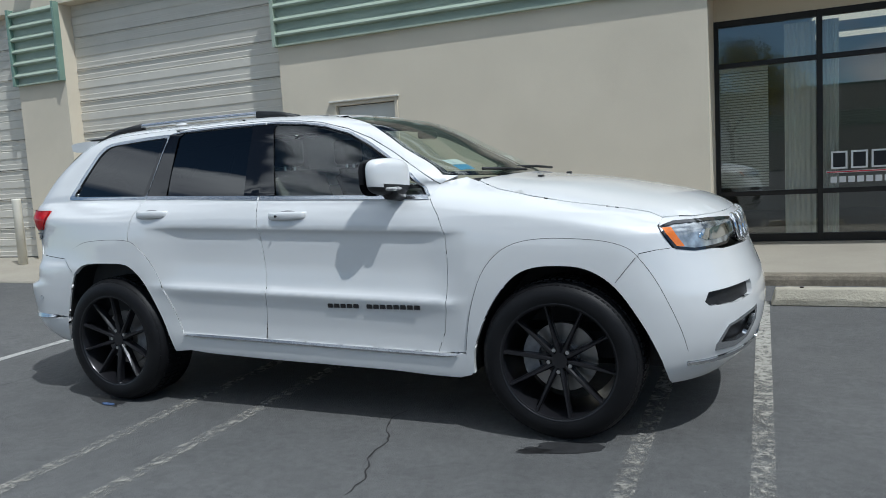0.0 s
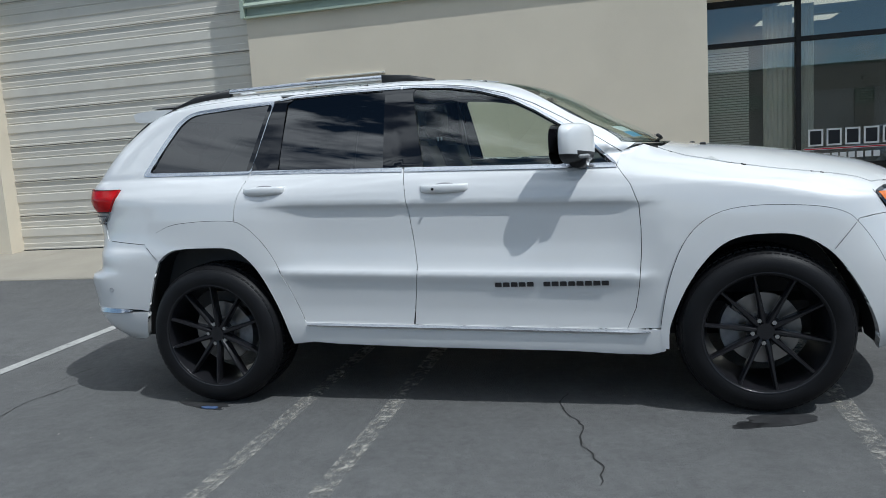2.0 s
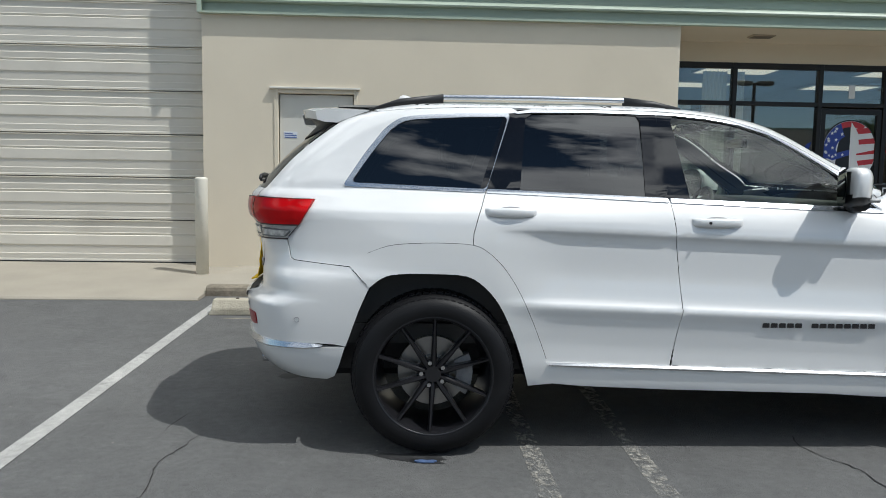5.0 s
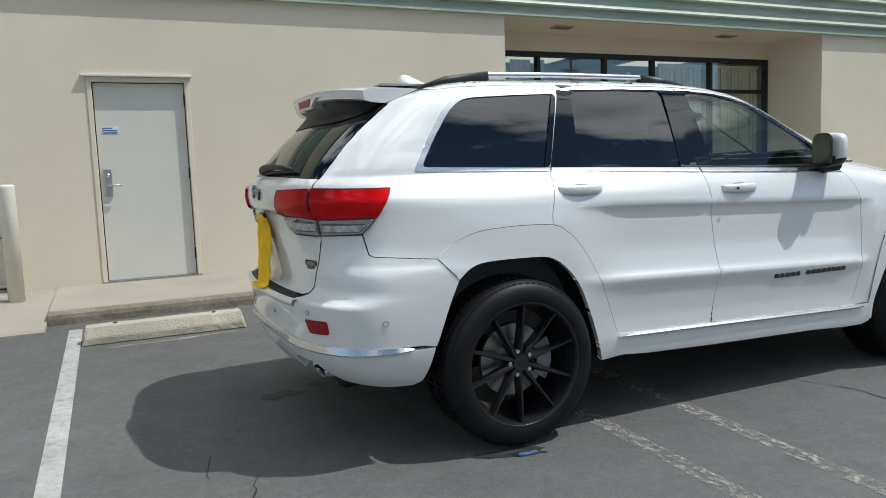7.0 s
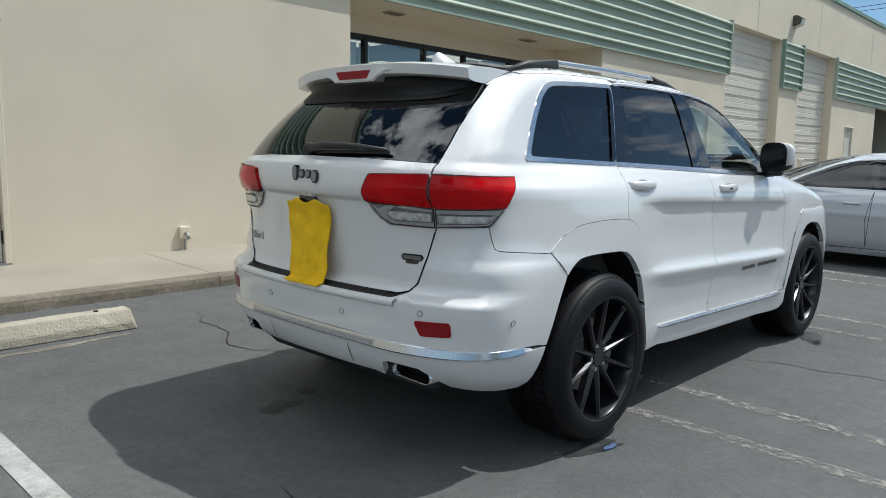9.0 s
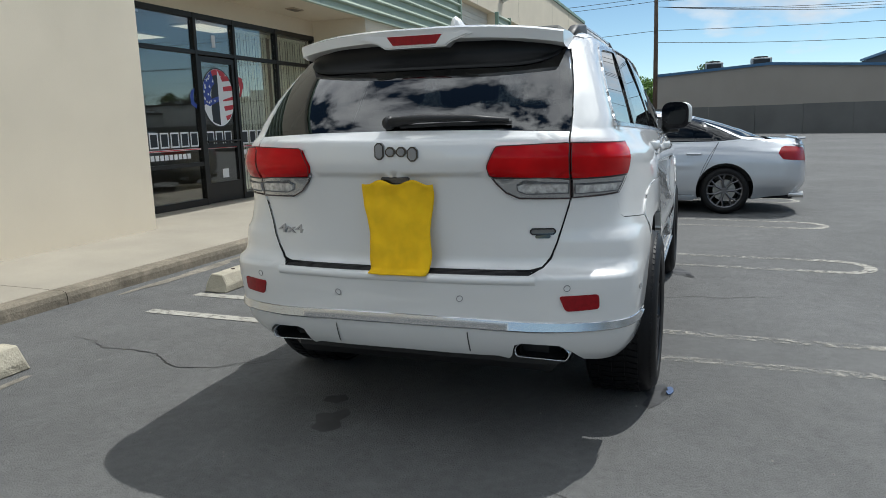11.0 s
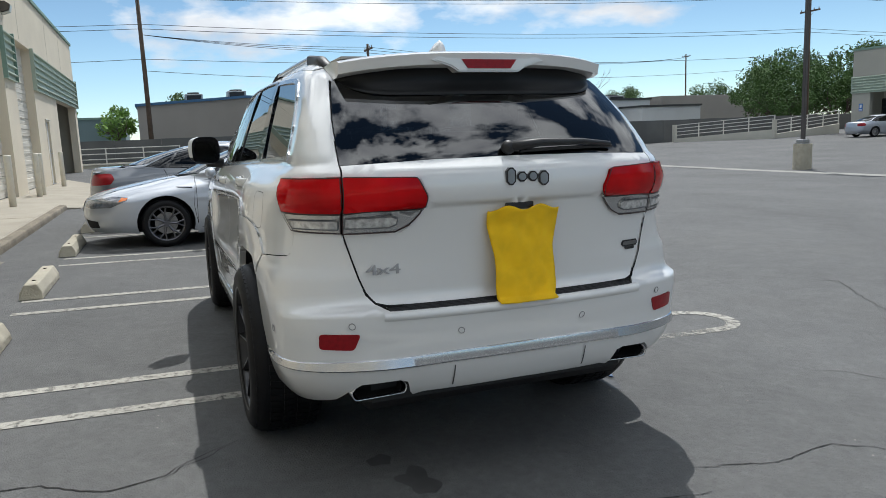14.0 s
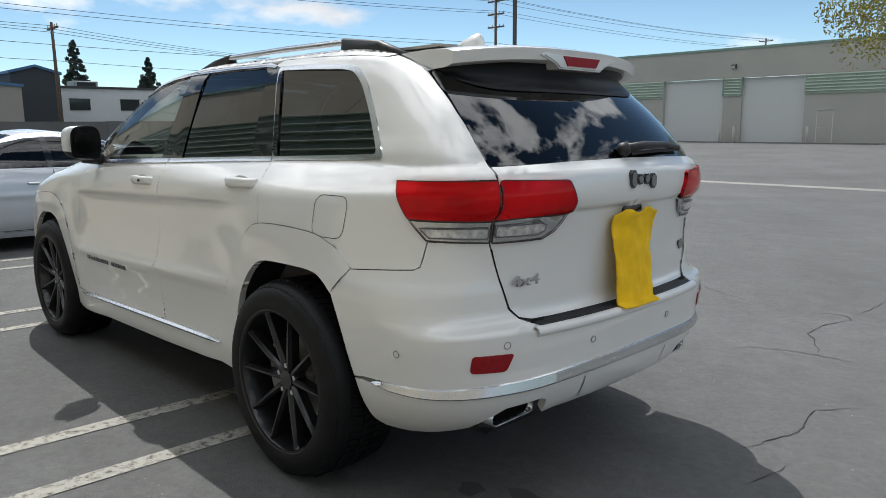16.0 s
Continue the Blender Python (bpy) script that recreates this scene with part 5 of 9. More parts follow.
DISC = mat("brake_disc", (0.32, 0.31, 0.30), 0.35, metal=0.9, var=0.1, scale=20)
CALIPER = mat("caliper", (0.28, 0.28, 0.29), 0.5, metal=0.5, var=0.2, scale=30)
PILLAR = mat("pillar_black", (0.005, 0.005, 0.006), 0.04, spec=0.75)
GAPM = mat("panel_gap", (0.006, 0.006, 0.007), 0.8)
TINT = thin_glass("privacy_glass", (0.026, 0.034, 0.046), ior=1.9)
CLEAR = thin_glass("clear_auto_glass", (0.80, 0.86, 0.80), ior=1.8)
SEATM = mat("seat_leather", (0.05, 0.045, 0.04), 0.5, var=0.15, scale=12, bump=0.1, bscale=200)
TAN = mat("tan_dash", (0.28, 0.16, 0.07), 0.5, var=0.1, scale=8)
CABIN = mat("cabin_trim", (0.06, 0.058, 0.055), 0.7, var=0.1, scale=10)


def red_lens():
    m = bpy.data.materials.new("red_lens")
    m.use_nodes = True
    b = m.node_tree.nodes["Principled BSDF"]
    b.inputs["Base Color"].default_value = (0.42, 0.006, 0.010, 1)
    b.inputs["Roughness"].default_value = 0.12
    b.inputs["Specular IOR Level"].default_value = 0.1
    b.inputs["Coat Weight"].default_value = 0.18
    b.inputs["Coat Roughness"].default_value = 0.02
    nt = m.node_tree
    tc = nt.nodes.new("ShaderNodeTexCoord")
    wv = nt.nodes.new("ShaderNodeTexNoise")
    wv.inputs["Scale"].default_value = 7
    nt.links.new(tc.outputs["Object"], wv.inputs["Vector"])
    rp = nt.nodes.new("ShaderNodeValToRGB")
    rp.color_ramp.elements[0].position, rp.color_ramp.elements[1].position = 0.35, 0.7
    rp.color_ramp.elements[0].color = (0.40, 0.002, 0.004, 1)
    rp.color_ramp.elements[1].color = (0.62, 0.005, 0.008, 1)
    nt.links.new(wv.outputs["Fac"], rp.inputs[0])
    nt.links.new(rp.outputs[0], b.inputs["Base Color"])
    return m


REDLENS = red_lens()
DKRED = mat("reflector_red", (0.26, 0.004, 0.009), 0.3, coat=0.12, var=0.15, scale=60, spec=0.25)
CLEARLENS = mat("lamp_clear", (0.50, 0.50, 0.49), 0.14, metal=0.3, coat=0.8, var=0.45, scale=42)
AMBER = mat("amber_lens", (0.75, 0.17, 0.01), 0.15, coat=1.0, var=0.1, scale=40)

J = new("suv")
J.location = (-3.877, 4.44, gz(0, 4.44))
J.rotation_euler = (radians(0.5), 0, 0)
tagged(J, "white sport utility vehicle with black wheels parked across stall lines", "car")

# shared outline pieces
ARCH_F = [(2.487, 0.31), (2.492, 0.42), (2.53, 0.53), (2.58, 0.635), (2.65, 0.74), (2.737, 0.825), (2.83, 0.862), (2.94, 0.870), (3.05, 0.862), (3.139, 0.828), (3.22, 0.765), (3.288, 0.675), (3.36, 0.55), (3.416, 0.414), (3.44, 0.30)]
ARCH_R = [(-0.482, 0.372), (-0.455, 0.44), (-0.41, 0.57), (-0.36, 0.71), (-0.31, 0.822), (-0.25, 0.868), (-0.17, 0.889), (0.0, 0.893), (0.16, 0.884), (0.25, 0.83), (0.323, 0.744), (0.38, 0.63), (0.43, 0.50), (0.477, 0.34)]
FL_F = [(2.455, 0.42), (2.47, 0.52), (2.50, 0.66), (2.56, 0.82), (2.64, 0.92), (2.74, 0.975), (2.88, 0.995), (3.05, 0.99), (3.18, 0.975), (3.27, 0.945), (3.32, 0.90), (3.39, 0.80), (3.45, 0.68), (3.50, 0.55), (3.525, 0.44)]
FL_R = [(-0.40, 0.918), (-0.33, 0.975), (-0.22, 1.018), (-0.1, 1.032), (0.05, 1.036), (0.19, 1.028), (0.26, 0.995), (0.33, 0.93), (0.40, 0.83), (0.47, 0.69), (0.53, 0.545), (0.56, 0.462)]
BGAP = [(1.19, 0.447), (1.205, 0.55), (1.231, 0.72), (1.231, 0.76), (1.212, 0.93), (1.19, 1.10), (1.171, 1.268), (1.155, 1.45), (1.135, 1.712)]
AGAP = [(2.29, 0.415), (2.335, 0.52), (2.354, 0.634), (2.368, 0.80), (2.369, 0.908), (2.362, 1.03), (2.325, 1.13), (2.262, 1.222)]
CGAP = [(0.19, 1.036), (0.193, 1.09), (0.215, 1.17), (0.26, 1.295), (0.325, 1.50), (0.385, 1.66), (0.43, 1.700), (0.50, 1.713)]
TOPL = [(0.50, 1.713), (0.80, 1.716), (1.135, 1.712), (1.35, 1.698), (1.52, 1.675), (1.70, 1.625), (1.85, 1.56), (2.0, 1.475), (2.15, 1.38), (2.29, 1.285)]


def curvy(pts, k=3):
    """Points joined by a smooth curve that passes through them."""
    out = []
    n = len(pts)
    for i in range(n - 1):
        p0, p1, p2, p3 = (Vector(pts[min(max(i + d, 0), n - 1)]) for d in (-1, 0, 1, 2))
        for j in range(k):
            t = j / k
            q = 0.5 * (2 * p1 + (p2 - p0) * t + (2 * p0 - 5 * p1 + 4 * p2 - p3) * t * t + (3 * p1 - p0 - 3 * p2 + p3) * t ** 3)
            out.append((q.x, q.y))
    return out + [tuple(pts[-1])]


def spread(pts, cx, cz, d):
    """Points pushed outward from a centre."""
    return [(x + d * (x - cx) / math.hypot(x - cx, z - cz), z + d * (z - cz) / math.hypot(x - cx, z - cz)) for x, z in pts]


def sh(pts, dx=0.0, dz=0.0):
    return [(a + dx, b + dz) for a, b in pts]


def panel(name, poly, material=None, holes=(), off=0.0, label="", rim=0.012, smooth=True, parent=None, both=True, du=0.045):
    """One mesh for each side of the car, right then left."""
    out = []
    bm = panel_mesh(poly, holes, off, rim, du)
    bm.normal_update()
    if both:
        b2 = bm.copy()
        flip(b2)
        out.append(part(name, b2, material or WHITE, parent or J, label, smooth))
    out.insert(0, part(name, bm, material or WHITE, parent or J, label, smooth))
    return out


g = 0.0018
# glass outlines
ZB = lambda x: 1.268 - 0.036 * (x - 1.2)
GQ = rounded(X((-0.412, ZB(-0.4)), (0.262, ZB(0.26)), (0.376, 1.668), (0.165, 1.662), (0.03, 1.655), (-0.09, 1.648), (-0.158, 1.636), (-0.222, 1.590), (-0.315, 1.47)), 0.03)
GRD = X((0.425, ZB(0.42)), (1.055, ZB(1.05)), (1.052, 1.66), (1.04, 1.685), (0.80, 1.689), (0.50, 1.685), (0.46, 1.66))
GFD = X((1.275, ZB(1.27)), (2.23, ZB(2.23) + 0.004), (2.12, 1.335), (2.0, 1.425), (1.86, 1.513), (1.72, 1.588), (1.56, 1.637), (1.40, 1.666), (1.22, 1.682), (1.205, 1.66))
WQ = rounded(X((-0.454, ZB(-0.4) - 0.019), (0.25, ZB(0.25) - 0.018), (0.262, ZB(0.26)), (0.390, 1.688), (0.165, 1.682), (0.02, 1.675), (-0.10, 1.667), (-0.176, 1.653), (-0.247, 1.602), (-0.345, 1.475)), 0.03)
# holes in the doors take glass and black pillar trim
HRD = X((0.262 + 0.012, ZB(0.27)), (1.163, ZB(1.16)), (1.135, 1.690), (0.80, 1.695), (0.50, 1.692), (0.405, 1.678))
HFD = X((1.18, ZB(1.18)), (2.245, ZB(2.24)), (2.13, 1.342), (2.0, 1.434), (1.86, 1.522), (1.72, 1.597), (1.56, 1.647), (1.40, 1.675), (1.22, 1.690), (1.148, 1.691))

SILLT = lambda x: 0.457 - 0.026 * (x - 0.56)
rear_door_poly = X((0.562, SILLT(0.56)), (1.185, SILLT(1.18)), *sh(BGAP[1:], -g), *TOPL[1:2], *[(a + g, b) for a, b in CGAP[::-1]], *[(a + g, b) for a, b in FL_R[5:][0:]])
rdoors = panel("rear_door", rear_door_poly, holes=[HRD])
front_door_poly = X((1.195, SILLT(1.195)), (2.288, SILLT(2.29)), *sh(AGAP[1:], -g), (2.29, 1.282), *sh(TOPL[::-1][1:8], 0.0, -0.001), *sh(BGAP[::-1][1:-1], g))
fdoors = panel("front_door", front_door_poly, holes=[HFD])


def even(bm):
    """Lay a pane on one evenly curved sheet, as pressed glass is."""
    lay = bm.verts.layers.float_vector.get("nrm")
    A = np.array([(1, v.co.x, v.co.z, v.co.x ** 2, v.co.x * v.co.z, v.co.z ** 2) for v in bm.verts])
    c = np.linalg.lstsq(A, np.array([v.co.y for v in bm.verts]), rcond=None)[0]
    for v, a in zip(bm.verts, A):
        v.co.y = float(a @ c)
        n_ = Vector((c[1] + 2 * c[3] * v.co.x + c[4] * v.co.z, -1.0, c[2] + c[4] * v.co.x + 2 * c[5] * v.co.z)).normalized()
        v[lay] = n_


for i, (rd, fd) in enumerate(zip(rdoors, fdoors)):
    s = 1 if i == 0 else -1

    def one(name, poly, m, par, off=-0.004, holes=(), label="", rim=0.0, du=0.08):
        bm = panel_mesh(poly, holes, off, rim, du)
        if name == "window_glass":
            even(bm)
        if s < 0:
            flip(bm)
        return part(name, bm, m, par, label, True)

    one("window_glass", GRD, TINT, rd, label="dark tinted rear door glass")
    one("pillar_trim", HRD, PILLAR, rd, -0.006, [GRD])
    one("window_glass", GFD, CLEAR, fd, label="lightly tinted front door glass")
    one("pillar_trim", HFD, PILLAR, fd, -0.006, [GFD])
    one("pillar_cover", X((0.2605, ZB(0.26)), (0.428, ZB(0.43)), (0.463, 1.66), (0.50, 1.688), (0.421, 1.688), (0.3855, 1.662), (0.3255, 1.50)), PILLAR, rd, 0.0025, rim=0.004)
    one("pillar_cover", X((1.053, ZB(1.05)), (1.171, ZB(1.171)), (1.155, 1.45), (1.1365, 1.690), (1.03, 1.688), (1.050, 1.66)), PILLAR, rd, 0.0025, rim=0.004)
    one("pillar_cover", X((1.1715, ZB(1.1715)), (1.277, ZB(1.277)), (1.207, 1.66), (1.222, 1.684), (1.137, 1.691), (1.1555, 1.45)), PILLAR, fd, 0.0025, rim=0.004)
    one("belt_moulding", X((0.262, ZB(0.26) - 0.020), (1.163, ZB(1.163) - 0.020), (1.163, ZB(1.163) + 0.002), (0.268, ZB(0.27) + 0.002)), CHROME, rd, 0.006, rim=0.006)
    one("belt_moulding", X((1.176, ZB(1.176) - 0.020), (2.262, ZB(2.26) - 0.018), (2.245, ZB(2.24) + 0.002), (1.176, ZB(1.18) + 0.002)), CHROME, fd, 0.006, rim=0.006)
    one("window_trim", X((0.42, 1.682), (0.50, 1.690), (0.80, 1.694), (1.135, 1.689), (1.135, 1.699), (0.80, 1.704), (0.50, 1.700), (0.41, 1.690)), CHROME, rd, 0.007, rim=0.008)
    one("window_trim", X((1.148, 1.689), (1.22, 1.688), (1.40, 1.673), (1.56, 1.645), (1.72, 1.595), (1.86, 1.520), (2.0, 1.432), (2.13, 1.340), (2.245, ZB(2.24)), (2.262, ZB(2.26)), (2.14, 1.350), (2.005, 1.442), (1.865, 1.531), (1.725, 1.606), (1.565, 1.656), (1.402, 1.684), (1.222, 1.698), (1.148, 1.699)), CHROME, fd, 0.007, rim=0.008)

quarter_poly = X(*[(a - g, b) for a, b in CGAP[:-1]], (0.40, 1.718), (0.1, 1.712), (-0.15, 1.700), (-0.30, 1.685)) + R((0.618, 1.650), (0.614, 1.627), (0.634, 1.57), (0.659, 1.47), (0.673, 1.36), (0.676, 1.295), (0.679, 1.252)) + X((-0.58, 1.243), (-0.655, 1.125), (-0.715, 1.046), (-0.702, 0.99), (-0.696, 0.958), (-0.68, 0.948), (-0.405, 0.922), *sh(FL_R[1:6], 0, 0.002))
quarters = panel("quarter_panel", quarter_poly, holes=[WQ])
for i, q in enumerate(quarters):
    s = 1 if i == 0 else -1
    one("window_glass", GQ, TINT, q, label="dark tinted rear quarter glass")
    one("window_trim", WQ, CHROME, q, 0.005, [GQ], "satin chrome window surround", 0.010, 0.045)
    one("pillar_cover", X((0.260, ZB(0.26) + 0.001), (0.325, 1.50), (0.385, 1.662), (0.419, 1.690), (0.375, 1.684), (0.352, 1.668), (0.230, ZB(0.23) + 0.001)), PILLAR, q, 0.0045, rim=0.006)

fender_poly = X(*sh(AGAP, g), (2.29, 1.29), (2.40, 1.315), (2.48, 1.285), (2.60, 1.242), (2.80, 1.196), (2.99, 1.160), (3.20, 1.128), (3.36, 1.098), (3.42, 1.07), (3.405, 1.042), (3.44, 0.985), (3.47, 0.94), (3.40, 0.935), (3.328, 0.9225), (3.320, 0.9035), *FL_F[9::-1], (2.30, SILLT(2.3)))
panel("front_fender", fender_poly)
panel("fender_flare", X(*curvy(ARCH_F), (3.50, 0.30), *curvy(spread(FL_F, 2.97, 0.45, 0.005)[::-1]), (2.455, 0.315)), off=0.007, rim=0.03)
panel("rear_flare", X(*curvy(ARCH_R[4:]), (0.555, 0.40), *curvy(spread(FL_R, 0.0, 0.45, 0.005)[::-1])), off=0.007, rim=0.03)
sill_poly = X((0.477, 0.335), (0.60, 0.348), (0.75, 0.335), (1.2, 0.318), (2.0, 0.300), (2.25, 0.285), (2.40, 0.282), (2.470, 0.30), (2.485, 0.41), (2.30, 0.413), (1.2, 0.442), (0.565, 0.457), (0.50, 0.452))
panel("rocker_panel", sill_poly, off=0.006, rim=0.04)

# rear bumper: upper skin, chrome strip, lower skin with exhaust cut-outs
bumper_up = R((0.0, 0.575), (0.30, 0.572), (0.55, 0.562), (0.75, 0.560)) + X((-0.62, 0.548), (-0.48, 0.540), (-0.425, 0.53), *curvy(ARCH_R[2:5]), (-0.402, 0.918), (-0.68, 0.944), (-0.700, 0.955), (-0.719, 1.042)) + R((0.680, 1.036), (0.662, 0.98), (0.628, 0.86), (0.606, 0.80), (0.577, 0.764), (0.55, 0.750), (0.53, 0.742), (0.25, 0.735), (0.0, 0.733))
part("rear_bumper", panel_mesh(bumper_up, (), 0.004, 0.012, 0.045, mirror=True), WHITE, J, smooth=True)


def ledge(name, stations, prof, material, label="", sides=(1, -1)):
    """A moulding along the right flank and its left twin as one piece; stations: (kind, a, low, high), prof: (share of the height, stand-off)."""
    bm = bmesh.new()
    dense = []
    for p, q in zip(stations, stations[1:]):
        m = max(1, int(abs(CONV[p[0]](p[1], p[2]) - CONV[q[0]](q[1], q[2])) / 0.03))
        for k in range(m):
            f = k / m
            dense.append((p, q, f, p[2] + (q[2] - p[2]) * f, p[3] + (q[3] - p[3]) * f))
    dense.append((stations[-1], stations[-1], 0.0, stations[-1][2], stations[-1][3]))
    for s_ in sides:
        prev = None
        for pa, pb, t, lo, hi in dense:
            row = []
            for f, o in prof:
                z = lo + (hi - lo) * f
                u = CONV[pa[0]](pa[1], z) * (1 - t) + CONV[pb[0]](pb[1], z) * t
                nn = normal_at(u, z)
                nn.z = 0
                nn.normalize()
                p = P(u, z) + nn * o
                row.append(bm.verts.new((p.x, 0.0 if abs(P(u, z).y) < 0.004 else p.y * s_, z)))
            if prev:
                for k in range(len(row) - 1):
                    bm.faces.new((prev[k], row[k], row[k + 1], prev[k + 1]))
            prev = row
    bmesh.ops.remove_doubles(bm, verts=[v for v in bm.verts if abs(v.co.y) < 0.0005], dist=0.0003)
    bmesh.ops.recalc_face_normals(bm, faces=bm.faces)
    ob = part(name, bm, material, J, label, True)
    ob.data.set_sharp_from_angle(angle=radians(40))
    return ob


for sg in (1, -1):
    ledge("rocker_trim", [("x", 0.575, 0.443, 0.449), ("x", 0.70, 0.434, 0.452), ("x", 1.2, 0.420, 0.440), ("x", 2.0, 0.398, 0.417), ("x", 2.30, 0.390, 0.408), ("x", 2.40, 0.396, 0.402)],
          [(-0.1, 0.004), (0.0, 0.016), (0.5, 0.019), (1.0, 0.007)], CHROME, "bright chrome rocker strip", (sg,))
ledge("bumper_trim", [("r", 0.0, 0.534, 0.577), ("r", 0.30, 0.531, 0.574), ("r", 0.55, 0.521, 0.563), ("r", 0.75, 0.521, 0.560), ("x", -0.62, 0.520, 0.549), ("x", -0.56, 0.527, 0.542), ("x", -0.535, 0.533, 0.537)],
      [(-0.05, 0.004), (0.0, 0.017), (0.12, 0.019), (0.9, 0.009), (1.0, 0.003)], CHROME, "satin chrome bumper strip")
bumper_lo = R((0.0, 0.415), (0.40, 0.408), (0.44, 0.395), (0.455, 0.415), (0.47, 0.462), (0.50, 0.472), (0.64, 0.462), (0.685, 0.43), (0.72, 0.385), (0.78, 0.365)) + X((-0.62, 0.352), (-0.52, 0.352), (-0.482, 0.372), *ARCH_R[1:2], (-0.43, 0.525), (-0.62, 0.522)) + R((0.75, 0.526), (0.55, 0.526), (0.30, 0.535), (0.0, 0.538))
part("lower_bumper", panel_mesh(bumper_lo, (), 0.006, 0.03, 0.045, mirror=True), WHITE, J, smooth=True)


def seam(name, poly, w, off, material, label=""):
    """A narrow dark joint or seal along an outline, one part a side."""
    for sg in (1, -1):
        part(name, gap_lines(poly, bmesh.new(), w, off, (sg,)), material, J, label)


FINE = mat("fine_joint", (0.10, 0.10, 0.105), 0.7)
for path in (curvy(spread(FL_F, 2.97, 0.45, 0.0068)), curvy(spread(FL_R[1:], 0.0, 0.45, 0.0068))):
    seam("flare_joint", X(*path, *path[::-1][1:-1]), 0.0028, 0.0052, FINE)
seam("joint_line", R((0.29, 0.412), (0.289, 0.532)), 0.004, 0.009, FINE)
seam("joint_line", X((-0.405, 0.917), (-0.31, 0.824)), 0.0026, 0.0088, FINE)
seam("joint_line", X((3.325, 0.918), (3.21, 0.775)), 0.0026, 0.0088, FINE)
# backing behind all panel gaps
bb = bmesh.new()
for pl in (rear_door_poly, front_door_poly, quarter_poly, bumper_up):
    gap_lines(pl, bb, 0.016, -0.013)
part("gap_backing", bb, GAPM, J)

# liftgate, glass, lamps
gate = R((0.0, 0.757), (0.25, 0.757), (0.46, 0.757), (0.535, 0.757), (0.571, 0.771), (0.600, 0.808), (0.6235, 0.866), (0.657, 0.98), (0.672, 1.034), (0.47, 1.036), (0.435, 1.060), (0.380, 1.135), (0.374, 1.17), (0.40, 1.235), (0.672, 1.25), (0.670, 1.290), (0.35, 1.302), (0.0, 1.306))
part("liftgate", panel_mesh(gate, (), 0.0, 0.012, 0.05, mirror=True), WHITE, J, smooth=True)
gate_edge = R((0.0, 0.752), (0.535, 0.752), (0.574, 0.767), (0.604, 0.805), (0.627, 0.863), (0.6605, 0.98), (0.676, 1.034), (0.675, 1.30), (0.0, 1.31))
bb = bmesh.new()
gap_lines(gate_edge, bb, 0.02, -0.011)
part("gap_backing", bb, GAPM, J)
gate_side = [(0.46, 0.7545), (0.535, 0.7545), (0.574, 0.767), (0.603, 0.806), (0.6255, 0.864), (0.659, 0.98), (0.674, 1.034)]
seam("gate_joint", R(*gate_side, *gate_side[::-1][1:-1]), 0.0055, 0.0048, GAPM)
hatch = R((0.0, 1.308), (0.35, 1.304), (0.672, 1.293), (0.669, 1.36), (0.655, 1.47), (0.630, 1.57), (0.610, 1.625), (0.54, 1.648), (0.0, 1.66))
pane = panel_mesh(hatch, (), -0.002, 0.01, 0.06, mirror=True)
rear_x = lambda y, z: P(ur(abs(y), z), z).x
terms = lambda y, z: (1, y ** 2, y ** 4, z, z ** 2, y * y * z)
spots = [(y, z) for y in np.linspace(0, 0.64, 17) for z in np.linspace(1.31, 1.64, 12) if y < 0.95 - 0.225 * z]
cf = np.linalg.lstsq(np.array([terms(y, z) for y, z in spots]), np.array([rear_x(y, z) for y, z in spots]), rcond=None)[0]
lay = pane.verts.layers.float_vector.get("nrm")
for v in pane.verts:  # pressed glass is evenly curved
    y, z = v.co.y, v.co.z
    v.co.x += float(np.dot(cf, terms(y, z))) - rear_x(y, z)
    v[lay] = Vector((-1.0, 2 * cf[1] * y + 4 * cf[2] * y ** 3 + 2 * cf[5] * y * z, cf[3] + 2 * cf[4] * z + cf[5] * y * y)).normalized()
part("rear_window", pane, TINT, J, "dark tinted liftgate glass", True)
part("window_border", panel_mesh(hatch, [R((0.06, 1.335), (0.35, 1.33), (0.635, 1.32), (0.618, 1.45), (0.59, 1.56), (0.53, 1.60), (0.06, 1.615))], -0.012, 0.0, 0.06, mirror=True), GLOSSBLK, J)


panel("lamp_pocket", R((0.355, 1.034), (0.674, 1.034), (0.674, 1.256), (0.355, 1.256)), off=-0.004, rim=0.0)


